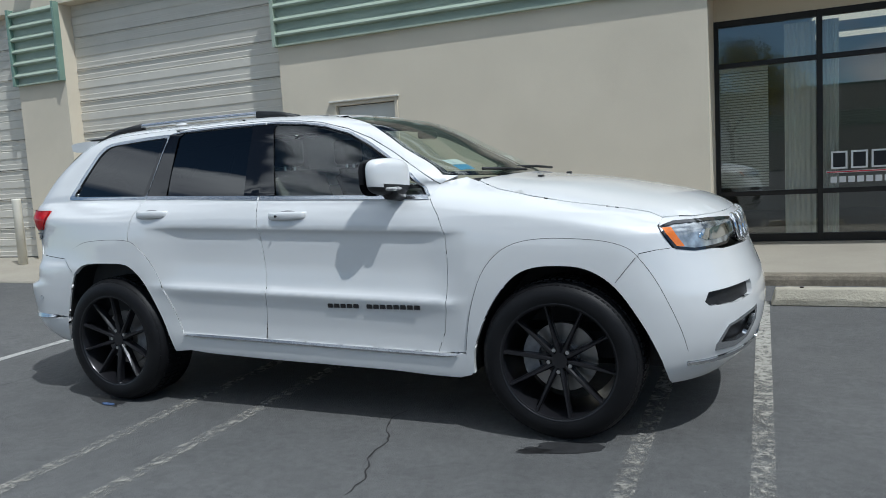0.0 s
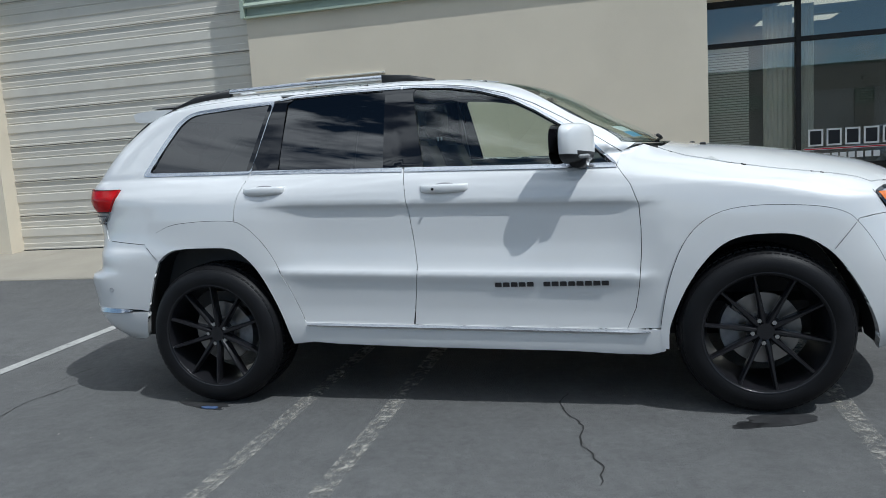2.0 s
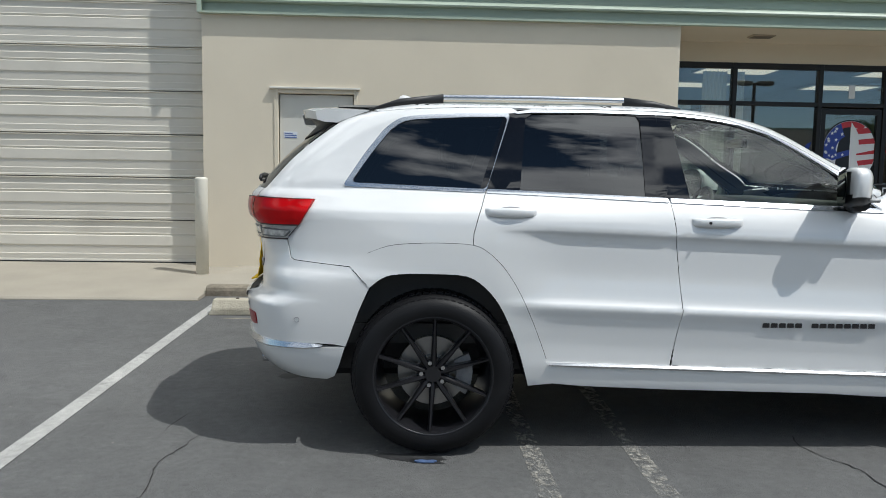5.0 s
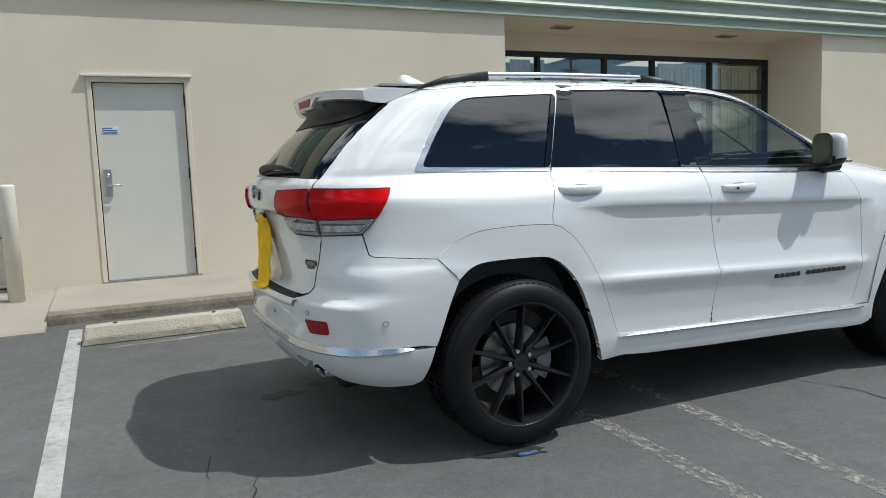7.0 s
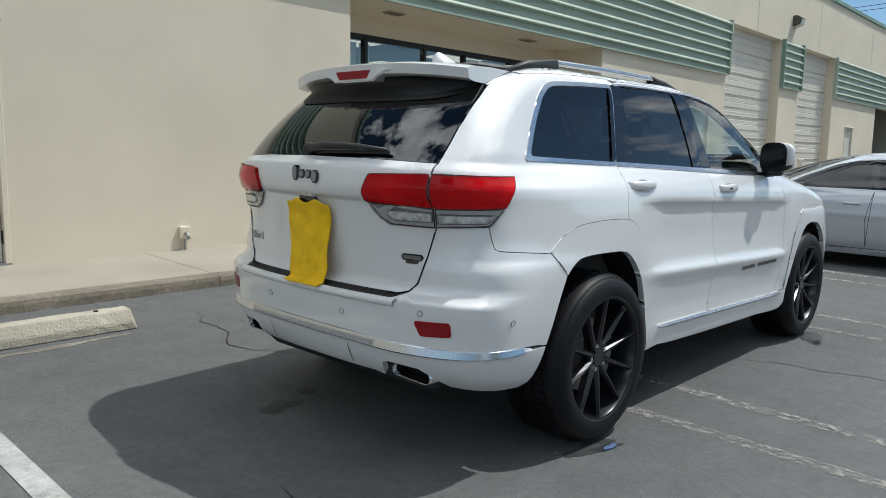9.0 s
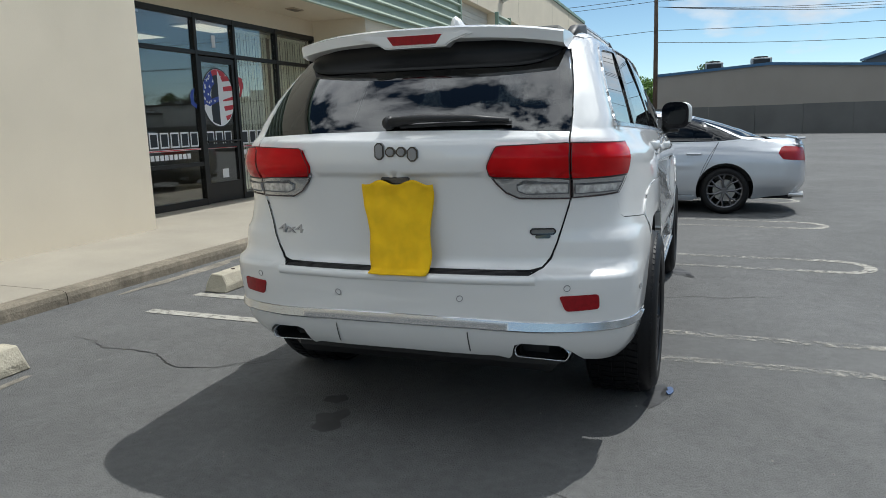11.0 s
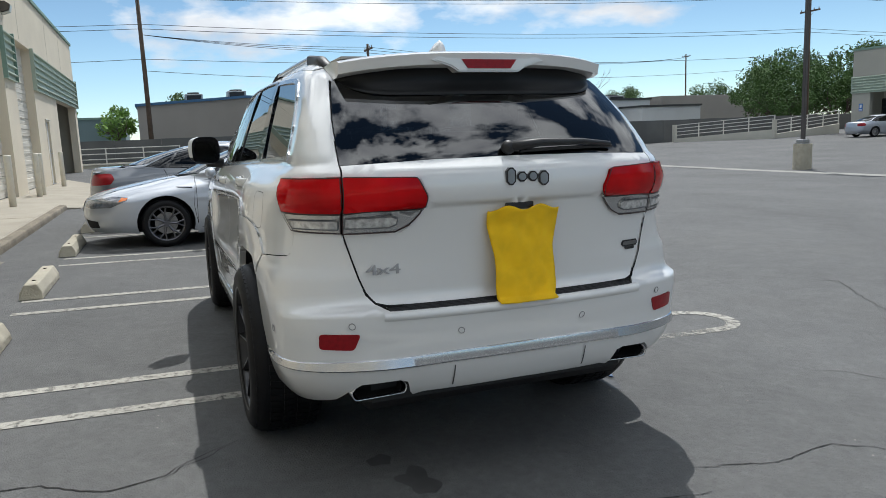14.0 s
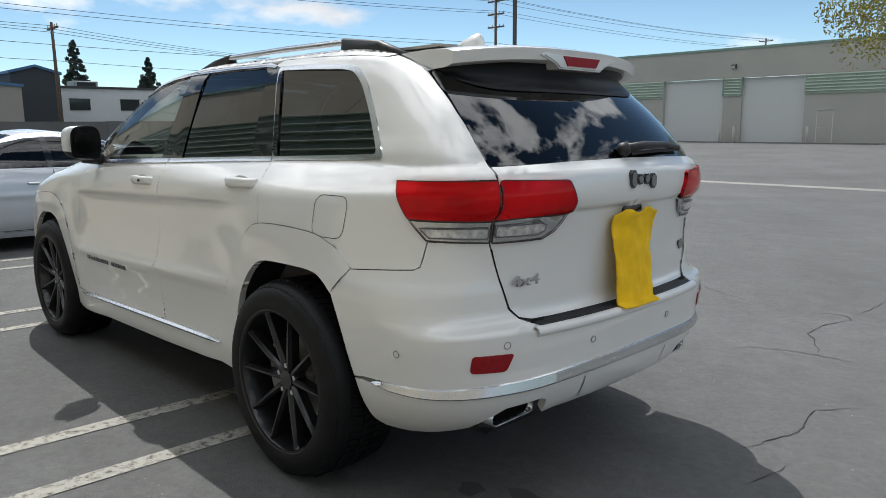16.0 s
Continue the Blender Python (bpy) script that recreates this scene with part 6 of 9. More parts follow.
red_out = R((0.680, 1.115), (0.680, 1.245)) + X((-0.585, 1.238), (-0.60, 1.205), (-0.655, 1.118))
red_in = rounded(R((0.672, 1.115), (0.60, 1.124), (0.49, 1.131), (0.386, 1.136), (0.378, 1.168), (0.414, 1.240), (0.672, 1.247)), 0.012)
clr_out = R((0.680, 1.040), (0.680, 1.112)) + X((-0.658, 1.114), (-0.715, 1.048))
clr_in = R((0.672, 1.038), (0.672, 1.112), (0.60, 1.121), (0.49, 1.128), (0.388, 1.132), (0.402, 1.105), (0.44, 1.066), (0.49, 1.042))
for nm, rp, cp, ins in (("tail_lamp", red_out, clr_out, R((0.688, 1.056), (0.688, 1.092)) + X((-0.695, 1.090), (-0.725, 1.058))),
                        ("inner_tail_lamp", red_in, clr_in, R((0.664, 1.060), (0.664, 1.097), (0.505, 1.101), (0.482, 1.092), (0.486, 1.072), (0.515, 1.060)))):
    reds = panel(nm, rp, REDLENS, off=0.013, rim=0.022, label="red tail lamp lens")
    for i, o in enumerate(reds):
        s = 1 if i == 0 else -1
        one("lamp_trim", cp, mat("lamp_silver", (0.46, 0.47, 0.48), 0.22, metal=0.85), o, 0.009, label="silver lower lamp surround", rim=0.02)
        one("reverse_lens", ins, CLEARLENS, o, 0.013, label="clear ribbed reversing lamp", rim=0.006)
SEAL = mat("dark_seal", (0.03, 0.012, 0.012), 0.5)
for pl, w in ((red_in, 0.0035), (clr_in, 0.004), (red_out, 0.003), (clr_out, 0.0035)):
    seam("lamp_seal", pl, w, 0.0135, SEAL)
for pl in (R((0.664, 1.060), (0.664, 1.097), (0.505, 1.101), (0.482, 1.092), (0.486, 1.072), (0.515, 1.060)), R((0.688, 1.056), (0.688, 1.092)) + X((-0.695, 1.090), (-0.725, 1.058))):
    seam("lens_rim", pl, 0.004, 0.0165, FINE)
for p in (rounded(R((0.645, 0.668), (0.788, 0.672), (0.788, 0.612), (0.668, 0.606)), 0.014),):
    panel("rear_reflector", p, DKRED, off=0.008, rim=0.01, label="dark red bumper reflector")
sensors = ((("r", 0.675, 0.700)), ("r", 0.265, 0.652), ("x", -0.66, 0.662))
for k, a, z in sensors:
    c = [(CONV[k](a, z) + 0.012 * math.cos(t), z + 0.012 * math.sin(t)) for t in [2 * math.pi * i / 14 for i in range(14)]]
    for s in (1, -1):
        bm = bmesh.new()
        vs = [bm.verts.new(Vector(((P(u, zz) + normal_at(u, zz) * 0.0062).x, (P(u, zz) + normal_at(u, zz) * 0.0062).y * s, zz))) for u, zz in c]
        bm.faces.new(vs if s > 0 else vs[::-1])
        o = part("parking_sensor", bm, WHITE, J)
        bm = bmesh.new()
        for i in range(14):
            pts = []
            for (u, zz), rr in (((c[i]), 1), ((c[(i + 1) % 14]), 1)):
                p = P(u, zz) + normal_at(u, zz) * 0.0066
                pts.append(Vector((p.x, p.y * s, p.z)))
            tube(bm, pts, 0.0016, 4, False)
        part("sensor_ring", bm, mat("sensor_grey", (0.25, 0.25, 0.26), 0.5), o)

# step pad on the bumper ledge
bm = bmesh.new()
ys = np.linspace(-0.535, 0.535, 31)
fr, bk = [], []
for y in ys:
    xo = P(ur(abs(y), 0.735), 0.735).x
    fr.append(bm.verts.new((xo - 0.001, y, 0.744)))
    bk.append(bm.verts.new((xo + 0.085, y, 0.764)))
for i in range(30):
    bm.faces.new((fr[i], bk[i], bk[i + 1], fr[i + 1]))
bmesh.ops.recalc_face_normals(bm, faces=bm.faces)
pad = part("step_pad", bm, TRIMBLK, J, "ribbed black rubber bumper step pad", True)
for k in range(5):
    bm = bmesh.new()
    tube(bm, [(P(ur(abs(y), 0.735), 0.735).x + 0.010 + 0.011 * k, y, 0.7475 + 0.0027 * k) for y in ys], 0.0022, 4)
    part("rib", bm, TRIMBLK, pad)
bm = bmesh.new()
ys2 = np.linspace(-0.56, 0.56, 41)
prs = []
for y in ys2:
    p = P(ur(abs(y), 0.728), 0.728)
    prs.append([bm.verts.new((p.x + d, y, z)) for d, z in ((-0.006, 0.712), (-0.014, 0.722), (-0.014, 0.736), (-0.004, 0.745), (0.012, 0.747))])
for a, b in zip(prs, prs[1:]):
    for i in range(4):
        bm.faces.new((a[i], b[i], b[i + 1], a[i + 1]))
bmesh.ops.recalc_face_normals(bm, faces=bm.faces)
part("step_trim", bm, WHITE, J, "white painted step edge", True)

# exhaust tips
for s in (-1, 1):
    yc = s * 0.565
    xo = P(ur(0.565, 0.43), 0.43).x + 0.030
    outer = rounded([("y", -0.112, 0.0), ("y", 0.105, -0.004), ("y", 0.118, 0.03), ("y", 0.085, 0.062), ("y", -0.085, 0.066), ("y", -0.118, 0.036)], 0.03)
    for nm, sc, x0, x1, m in (("exhaust_tip", 0.97, -0.006, 0.16, CHROME), ("exhaust_bore", 0.82, 0.012, 0.15, GAPM)):
        bm = bmesh.new()
        loops = []
        for dx in (x0, x1):
            loops.append([bm.verts.new((xo + dx + 0.10 * abs(y) * 0.6, yc + s * y * sc, 0.388 + 0.033 + (z - 0.033) * sc)) for _, y, z in outer])
        n = len(outer)
        for i in range(n):
            bm.faces.new((loops[0][i], loops[0][(i + 1) % n], loops[1][(i + 1) % n], loops[1][i]))
        if nm == "exhaust_bore":
            bm.faces.new(loops[1])
            inner = [bm.verts.new(v.co) for v in loops[0]]
        else:
            lip = [bm.verts.new((v.co.x + 0.004, yc + (v.co.y - yc) * 0.955, 0.421 + (v.co.z - 0.421) * 0.88)) for v in loops[0]]
            deep = [bm.verts.new((v.co.x + 0.13, v.co.y, v.co.z)) for v in lip]
            for i in range(n):
                j = (i + 1) % n
                bm.faces.new((loops[0][i], loops[0][j], lip[j], lip[i]))
                bm.faces.new((lip[i], lip[j], deep[j], deep[i]))
        bmesh.ops.recalc_face_normals(bm, faces=bm.faces)
        part(nm, bm, m, J, "chrome rimmed exhaust finisher" if nm == "exhaust_tip" else "", True)
part("underbody", boxm(-0.80, -0.62, 0.30, 3.45, 0.62, 0.52, bevel=0.04), TRIMBLK, J)
part("rear_valance", boxm(-0.84, -0.60, 0.45, -0.55, 0.60, 0.56, bevel=0.03), TRIMBLK, J)

# front end
hl = F((0.42, 1.035), (0.42, 0.965), (0.50, 0.955), (0.55, 0.930)) + X((3.62, 0.922), (3.56, 0.922), (3.485, 0.938), (3.45, 0.985), (3.416, 1.032), (3.47, 1.048)) + F((0.60, 1.045))
for i, o in enumerate(panel("headlamp", hl, mat("headlamp_lens", (0.40, 0.42, 0.43), 0.16, metal=0.6, coat=1.0, var=0.75, scale=17), off=0.004, rim=0.03, label="clear headlamp with amber side marker")):
    s = 1 if i == 0 else -1
    one("side_marker", X((3.424, 1.030), (3.462, 1.030), (3.520, 0.940), (3.488, 0.943), (3.452, 0.985)), AMBER, o, 0.0065, label="amber side marker", rim=0.003)
    one("lamp_bezel", F((0.45, 1.02), (0.45, 0.975), (0.62, 0.955)) + X((3.61, 0.955), (3.575, 0.975)) + F((0.70, 1.005)), BRIGHT, o, 0.0065, rim=0.004)
part("nose_panel", panel_mesh(F((0.0, 1.030), (0.60, 1.030)) + X((3.42, 1.030), (3.40, 1.085)) + F((0.60, 1.080), (0.0, 1.085)), (), -0.005, 0.0, 0.05, mirror=True), WHITE, J, smooth=True)
seam("headlamp_seal", hl, 0.013, 0.0068, GLOSSBLK)
grille = F((0.0, 0.905), (0.30, 0.91), (0.405, 0.94), (0.41, 1.035), (0.30, 1.055), (0.0, 1.065))
gr = part("grille", panel_mesh(grille, (), -0.012, 0.02, 0.05, mirror=True), GLOSSBLK, J, smooth=True)
for k in range(-3, 4):
    y = k * 0.113
    bm = bmesh.new()
    pts = []
    for t in [2 * math.pi * i / 20 for i in range(21)]:
        yy, zz = y + 0.043 * math.cos(t), 0.985 + 0.062 * math.sin(t)
        p = P(uf(abs(yy), zz), zz)
        pts.append((p.x + 0.002, yy, zz))
    tube(bm, pts, 0.011, 6, False)
    for j in range(4):
        zz = 0.945 + 0.027 * j
        p = P(uf(abs(y), zz), zz)
        tube(bm, [(p.x - 0.006, y - 0.035, zz), (p.x - 0.006, y + 0.035, zz)], 0.007, 5)
    part("grille_ring", bm, BRIGHT, gr, smooth=True)
bumper_f = F((0.0, 0.42), (0.45, 0.415), (0.60, 0.41)) + X((3.60, 0.40), (3.52, 0.40), (3.525, 0.44), *FL_F[::-1][1:5], (3.328, 0.919), (3.40, 0.932), (3.47, 0.937)) + F((0.60, 0.905), (0.45, 0.905), (0.30, 0.90), (0.0, 0.895))
slot = F((0.47, 0.735), (0.60, 0.732)) + X((3.62, 0.722), (3.605, 0.68), (3.625, 0.658)) + F((0.64, 0.652), (0.49, 0.672))
fog = F((0.44, 0.605), (0.56, 0.590)) + X((3.70, 0.555), (3.645, 0.465), (3.64, 0.435)) + F((0.62, 0.432), (0.52, 0.455), (0.44, 0.53))
part("front_bumper", panel_mesh(bumper_f, [slot, fog], 0.004, 0.03, 0.04, mirror=True), WHITE, J, smooth=True)
panel("bumper_slot", slot, TRIMBLK, off=-0.02, rim=0.0)
for i, o in enumerate(panel("fog_lamp_recess", fog, TRIMBLK, off=-0.025, rim=0.0)):
    s = 1 if i == 0 else -1
    one("fog_bezel", fog, CHROME, o, 0.007, [F((0.47, 0.585), (0.56, 0.575)) + X((3.705, 0.545), (3.665, 0.475)) + F((0.62, 0.462), (0.55, 0.475), (0.475, 0.54))], "silver fog lamp surround", 0.02)
part("front_lip", panel_mesh(F((0.0, 0.29), (0.45, 0.285), (0.60, 0.285)) + X((3.56, 0.285), (3.445, 0.285), (3.45, 0.30), (3.515, 0.38), (3.60, 0.378)) + F((0.60, 0.385), (0.45, 0.39), (0.0, 0.395)), (), 0.006, 0.03, 0.05, mirror=True), WHITE, J, smooth=True)
part("front_trim", panel_mesh(F((0.0, 0.396), (0.45, 0.391), (0.60, 0.386)) + X((3.60, 0.380), (3.52, 0.384), (3.52, 0.398), (3.60, 0.398)) + F((0.60, 0.408), (0.45, 0.413), (0.0, 0.418)), (), 0.012, 0.012, 0.05, mirror=True), CHROME, J, "satin chrome front bumper strip", True)


# hood, roof and windscreen: heights found from the side surface
def top(x, y, z0, z1):
    a, b = z0, z1
    for _ in range(18):
        m = (a + b) / 2
        if H(x, m) >= abs(y) and REAR(m) <= x <= FRONT(m):
            a = m
        else:
            b = m
    return a


def top_panel(half, z0, z1, off=0.0, step=0.06, rim=0.012):
    """half: outline for y >= 0 as (x, y) from front centre round to rear centre."""
    dense = []
    for (xa, ya), (xb, yb) in zip(half, half[1:]):
        m = max(1, int(math.hypot(xb - xa, yb - ya) / 0.04))
        dense += [(xa + (xb - xa) * j / m, ya + (yb - ya) * j / m) for j in range(m)]
    dense.append(half[-1])
    loop = dense + [(x, -y) for x, y in dense[::-1] if y > 1e-6]
    xs, ys = [p[0] for p in loop], [p[1] for p in loop]
    pts = []
    nx, ny = int((max(xs) - min(xs)) / step), int((max(ys) - min(ys)) / step)
    for i in range(1, nx):
        for j in range(1, ny):
            q = (min(xs) + (max(xs) - min(xs)) * i / nx, min(ys) + (max(ys) - min(ys)) * j / ny)
            if inside(q, loop) and min((q[0] - a) ** 2 + (q[1] - b) ** 2 for a, b in loop) > 0.018 ** 2:
                pts.append(q)
    v2, fs = cdt_mesh([loop], None, pts)
    bm = bmesh.new()
    vv = [bm.verts.new((p[0], p[1], min(top(p[0], p[1] * k, z0, z1) for k in (1, 0.98, 0.955, 0.92)) + off)) for p in v2]
    cnt = {}
    for f in fs:
        a, b, c = (vv[i] for i in f)
        n = (b.co - a.co).cross(c.co - a.co)
        bm.faces.new((a, b, c) if n.z > 0 else (a, c, b))
        for i in range(3):
            e = frozenset((f[i], f[(i + 1) % 3]))
            cnt[e] = cnt.get(e, 0) + 1
    low = {}
    for e, c in cnt.items():
        if c == 1 and rim:
            i, j = tuple(e)
            for q in (i, j):
                if q not in low:
                    low[q] = (bm.verts.new(vv[q].co), bm.verts.new(vv[q].co + Vector((0, 0, -rim))))
            bm.faces.new((low[i][0], low[j][0], low[j][1], low[i][1]))
    for v in [v for v in bm.verts if not v.link_faces]:
        bm.verts.remove(v)
    return bm


HOODZ = [(2.47, 1.294), (2.60, 1.246), (2.80, 1.200), (2.99, 1.164), (3.20, 1.132), (3.36, 1.102), (3.42, 1.075)]
hood_edge = [(x, H(x, z) - 0.005) for x, z in HOODZ]
nose = [(P(uf(y, 1.065), 1.065).x - 0.009, y) for y in (0.62, 0.5, 0.4, 0.3, 0.2, 0.1, 0.0)]
half = nose[::-1] + [(3.50, 0.71)] * 0 + hood_edge[::-1] + [(2.50, 0.60), (2.54, 0.40), (2.56, 0.2), (2.565, 0.0)]
panel("hood_ledge", X(*[(x, z - 0.022) for x, z in HOODZ], *[(x, z + 0.012) for x, z in HOODZ[::-1]]), off=-0.004, rim=0.0)
hood = part("hood", top_panel(half, 0.9, 1.325), WHITE, J, smooth=True)
for s in (-1, 1):
    part("washer_nozzle", boxm(2.70, s * 0.33 - 0.02, 1.288, 2.73, s * 0.33 + 0.02, 1.300, bevel=0.004), BLACK, hood)
part("cowl_panel", top_panel([(2.555, 0.0), (2.53, 0.40), (2.49, 0.60), (2.46, 0.70), (2.42, 0.72), (2.46, 0.4), (2.48, 0.0)][:4] + [(2.40, 0.70), (2.44, 0.4), (2.46, 0.0)], 1.2, 1.33, -0.025, 0.05, 0.0), TRIMBLK, J)
roof_half = [(1.62, 0.0), (1.61, 0.2), (1.58, 0.4), (1.53, 0.56), (1.3, 0.60), (0.8, 0.615), (0.2, 0.61), (-0.2, 0.60), (-0.36, 0.585), (-0.40, 0.4), (-0.42, 0.0)]
part("roof_panel", top_panel(roof_half, 1.6, 1.786), WHITE, J, smooth=True)
# side rail between doors, windscreen and roof
rail_poly = X((-0.28, 1.690), (-0.15, 1.703), (0.1, 1.716), (0.40, 1.721), *[(a, b + 0.004) for a, b in TOPL], (2.36, 1.325)) + F((0.74, 1.335), (0.70, 1.42), (0.665, 1.50), (0.62, 1.58), (0.575, 1.65), (0.55, 1.69), (0.545, 1.715)) + X((1.50, 1.742), (1.3, 1.752), (0.8, 1.757), (0.2, 1.752), (-0.2, 1.738), (-0.38, 1.715))
panel("roof_side", rail_poly)
panel("pillar_liner", rail_poly, mat("pillar_liner", (0.10, 0.095, 0.088), 0.9), off=-0.018, rim=0.0)
panel("door_liner", X((1.14, 1.24), (2.30, 1.22), *TOPL[::-1][:8]), MATS["pillar_liner"], holes=[HFD], off=-0.02, rim=0.0)
ws = F((0.0, 1.318), (0.40, 1.322), (0.73, 1.338), (0.69, 1.42), (0.655, 1.50), (0.61, 1.58), (0.565, 1.65), (0.535, 1.70), (0.3, 1.722), (0.0, 1.727))
part("windscreen", panel_mesh(ws, (), -0.003, 0.008, 0.06, mirror=True), CLEAR, J, "clear laminated windscreen", True)
part("windscreen_border", panel_mesh(ws, [F((0.01, 1.345), (0.40, 1.348), (0.69, 1.36), (0.66, 1.43), (0.625, 1.51), (0.58, 1.59), (0.535, 1.655), (0.50, 1.68), (0.01, 1.70))], -0.012, 0.0, 0.06, mirror=True), GLOSSBLK, J)
for y0 in (-0.25, 0.35):
    bm = tube(bmesh.new(), [(2.52, y0 + 0.28, 1.33), (2.50, y0, 1.345), (2.47, y0 - 0.35, 1.355)], 0.009, 6)
    part("wiper", bm, TRIMBLK, J, smooth=True)

# roof rails
for s in (-1, 1):
    y = s * 0.575
    zr = lambda x: top(x, abs(y), 1.6, 1.786)
    pts = [(-0.36, zr(-0.36) + 0.002), (-0.18, zr(-0.18) + 0.028), (0.05, zr(0.05) + 0.040), (0.5, zr(0.5) + 0.042), (1.0, zr(1.0) + 0.038), (1.16, zr(1.16) + 0.026), (1.30, zr(1.30) + 0.004)]
    for nm, sl, m, lb in (("roof_rail", pts[1:6], CHROME, "satin silver roof rail"), ("rail_foot", pts[0:3], TRIMBLK, ""), ("rail_foot", pts[4:7], TRIMBLK, "")):
        bm = bmesh.new()
        prev = None
        for x, z in sl:
            e = 0.0 if nm == "roof_rail" else 0.003
            base = zr(x) - 0.004 if nm == "rail_foot" else z - 0.024
            q = [bm.verts.new((x, y + a, zz)) for a, zz in ((-0.021 - e, base), (-0.017 - e, z + e - 0.006), (-0.008, z + e), (0.008, z + e), (0.017 + e, z + e - 0.006), (0.021 + e, base))]
            if prev:
                for i in range(5):
                    bm.faces.new((prev[i], q[i], q[i + 1], prev[i + 1]))
                bm.faces.new((prev[5], q[5], q[0], prev[0]))
            else:
                bm.faces.new(q)
            prev = q
        bm.faces.new(prev[::-1])
        bmesh.ops.recalc_face_normals(bm, faces=bm.faces)
        part(nm, bm, m, J, lb, True)
# aerial fin
bm = bmesh.new()
prism(bm, [(-0.03, 1.762), (-0.20, 1.755), (-0.195, 1.815), (-0.178, 1.840), (-0.14, 1.836), (-0.02, 1.780)], "y", -0.032, 0.032)
for v in bm.verts:
    if v.co.z > 1.80:
        v.co.y *= 0.35
bmesh.ops.bevel(bm, geom=bm.edges[:], offset=0.008, segments=2, affect="EDGES")
part("aerial_fin", bm, WHITE, J, smooth=True)

# spoiler
bm = bmesh.new()
prev = None
rows = []
for y in np.linspace(-0.60, 0.60, 33):
    f = abs(y) / 0.60
    xt = -0.735 + 0.125 * f ** 2.6
    zt = 1.722 - 0.030 * f ** 3
    xa = -0.33
    za = top(xa, min(abs(y), 0.585), 1.6, 1.786) - 0.001
    zb = 1.660 - 0.030 * f ** 5
    und = -0.63 + 0.13 * f ** 5
    rows.append([bm.verts.new((x, y, z)) for x, z in ((xa, za), ((xa + xt) / 2, (za + zt) / 2 + 0.008), (xt + 0.03, zt + 0.004), (xt, zt - 0.006), (xt + 0.010, zt - 0.048), (xt + 0.045, zt - 0.058), (und, zb))])
for a, b in zip(rows, rows[1:]):
    for i in range(6):
        bm.faces.new((a[i], b[i], b[i + 1], a[i + 1]))
for r_ in (rows[0], rows[-1]):
    bm.faces.new(r_)
bmesh.ops.recalc_face_normals(bm, faces=bm.faces)
sp = part("roof_spoiler", bm, WHITE, J, smooth=True)
sp.data.set_sharp_from_angle(angle=radians(35))
part("gate_top", panel_mesh(R((0.0, 1.658), (0.50, 1.648), (0.575, 1.640), (0.608, 1.628), (0.622, 1.655), (0.610, 1.70), (0.55, 1.735), (0.0, 1.742)), (), -0.003, 0.0, 0.06, mirror=True), WHITE, J, smooth=True)
panel("roof_corner", X((0.30, 1.69), (-0.10, 1.685), (-0.30, 1.668)) + R((0.612, 1.632), (0.50, 1.748)) + X((-0.05, 1.745), (0.30, 1.745)), off=-0.004, rim=0.0)
# black under-tray of the spoiler over the glass
bm = bmesh.new()
rows = []
DIP = 1.553
for y in np.linspace(-0.60, 0.60, 41):
    f = abs(y) / 0.60
    dip = DIP + (1.625 - DIP) * f ** 9
    xg = lambda z: P(ur(min(abs(y), 0.6), z), z).x
    rows.append([bm.verts.new(c) for c in ((-0.685 + 0.17 * f ** 5, y, 1.668 - 0.034 * f ** 5), (xg(1.63) - 0.012 - 0.02 * (1 - f ** 4), y, max(1.632, dip + 0.004)), (xg(dip + 0.015) - 0.007, y, dip + 0.015), (xg(dip + 0.005) - 0.005, y, dip + 0.005), (xg(dip) + 0.001, y, dip))])
for a, b in zip(rows, rows[1:]):
    for i in range(4):
        bm.faces.new((a[i], b[i], b[i + 1], a[i + 1]))
bmesh.ops.recalc_face_normals(bm, faces=bm.faces)
part("spoiler_tray", bm, mat("tray_black", (0.004, 0.0045, 0.005), 0.4, var=0.1, scale=20, spec=0.25), J, "matt black tray under the spoiler", True)
bm = bmesh.new()
prism(bm, [(-0.25, 1.690), (-0.165, 1.662), (-0.135, 1.643), (0.135, 1.643), (0.165, 1.662), (0.25, 1.690), (0.22, 1.702), (-0.22, 1.702)], "x", -0.7305, -0.62)
bmesh.ops.bevel(bm, geom=[e for e in bm.edges if all(v.co.x < -0.73 for v in e.verts)], offset=0.006, segments=2, affect="EDGES")
bs = part("stop_lamp_housing", bm, WHITE, J)
bm = bmesh.new()
prism(bm, [(-0.122, 1.692), (0.122, 1.692), (0.095, 1.656), (-0.095, 1.656)], "x", -0.7345, -0.725)
part("stop_lamp", bm, DKRED, bs, "red high-mounted stop lamp")

# rear wiper and badges
bm = bmesh.new()
xg = lambda y, z: P(ur(abs(y), z), z).x
tube(bm, [(xg(-0.00, 1.338) - 0.03, 0.03, 1.338), (xg(-0.1, 1.345) - 0.045, -0.1, 1.352), (xg(-0.3, 1.345) - 0.035, -0.30, 1.350), (xg(-0.43, 1.335) - 0.022, -0.45, 1.337)], 0.02, 8, True, 0.009)
wp = part("rear_wiper", bm, TRIMBLK, J, smooth=True)
part("wiper_blade", tube(bmesh.new(), [(xg(-0.03, 1.325) - 0.012, -0.02, 1.322), (xg(-0.2, 1.328) - 0.012, -0.2, 1.327), (xg(-0.46, 1.322) - 0.012, -0.46, 1.328)], 0.008, 6), TRIMBLK, wp)
bm = bmesh.new()
bmesh.ops.create_uvsphere(bm, u_segments=12, v_segments=8, radius=0.028)
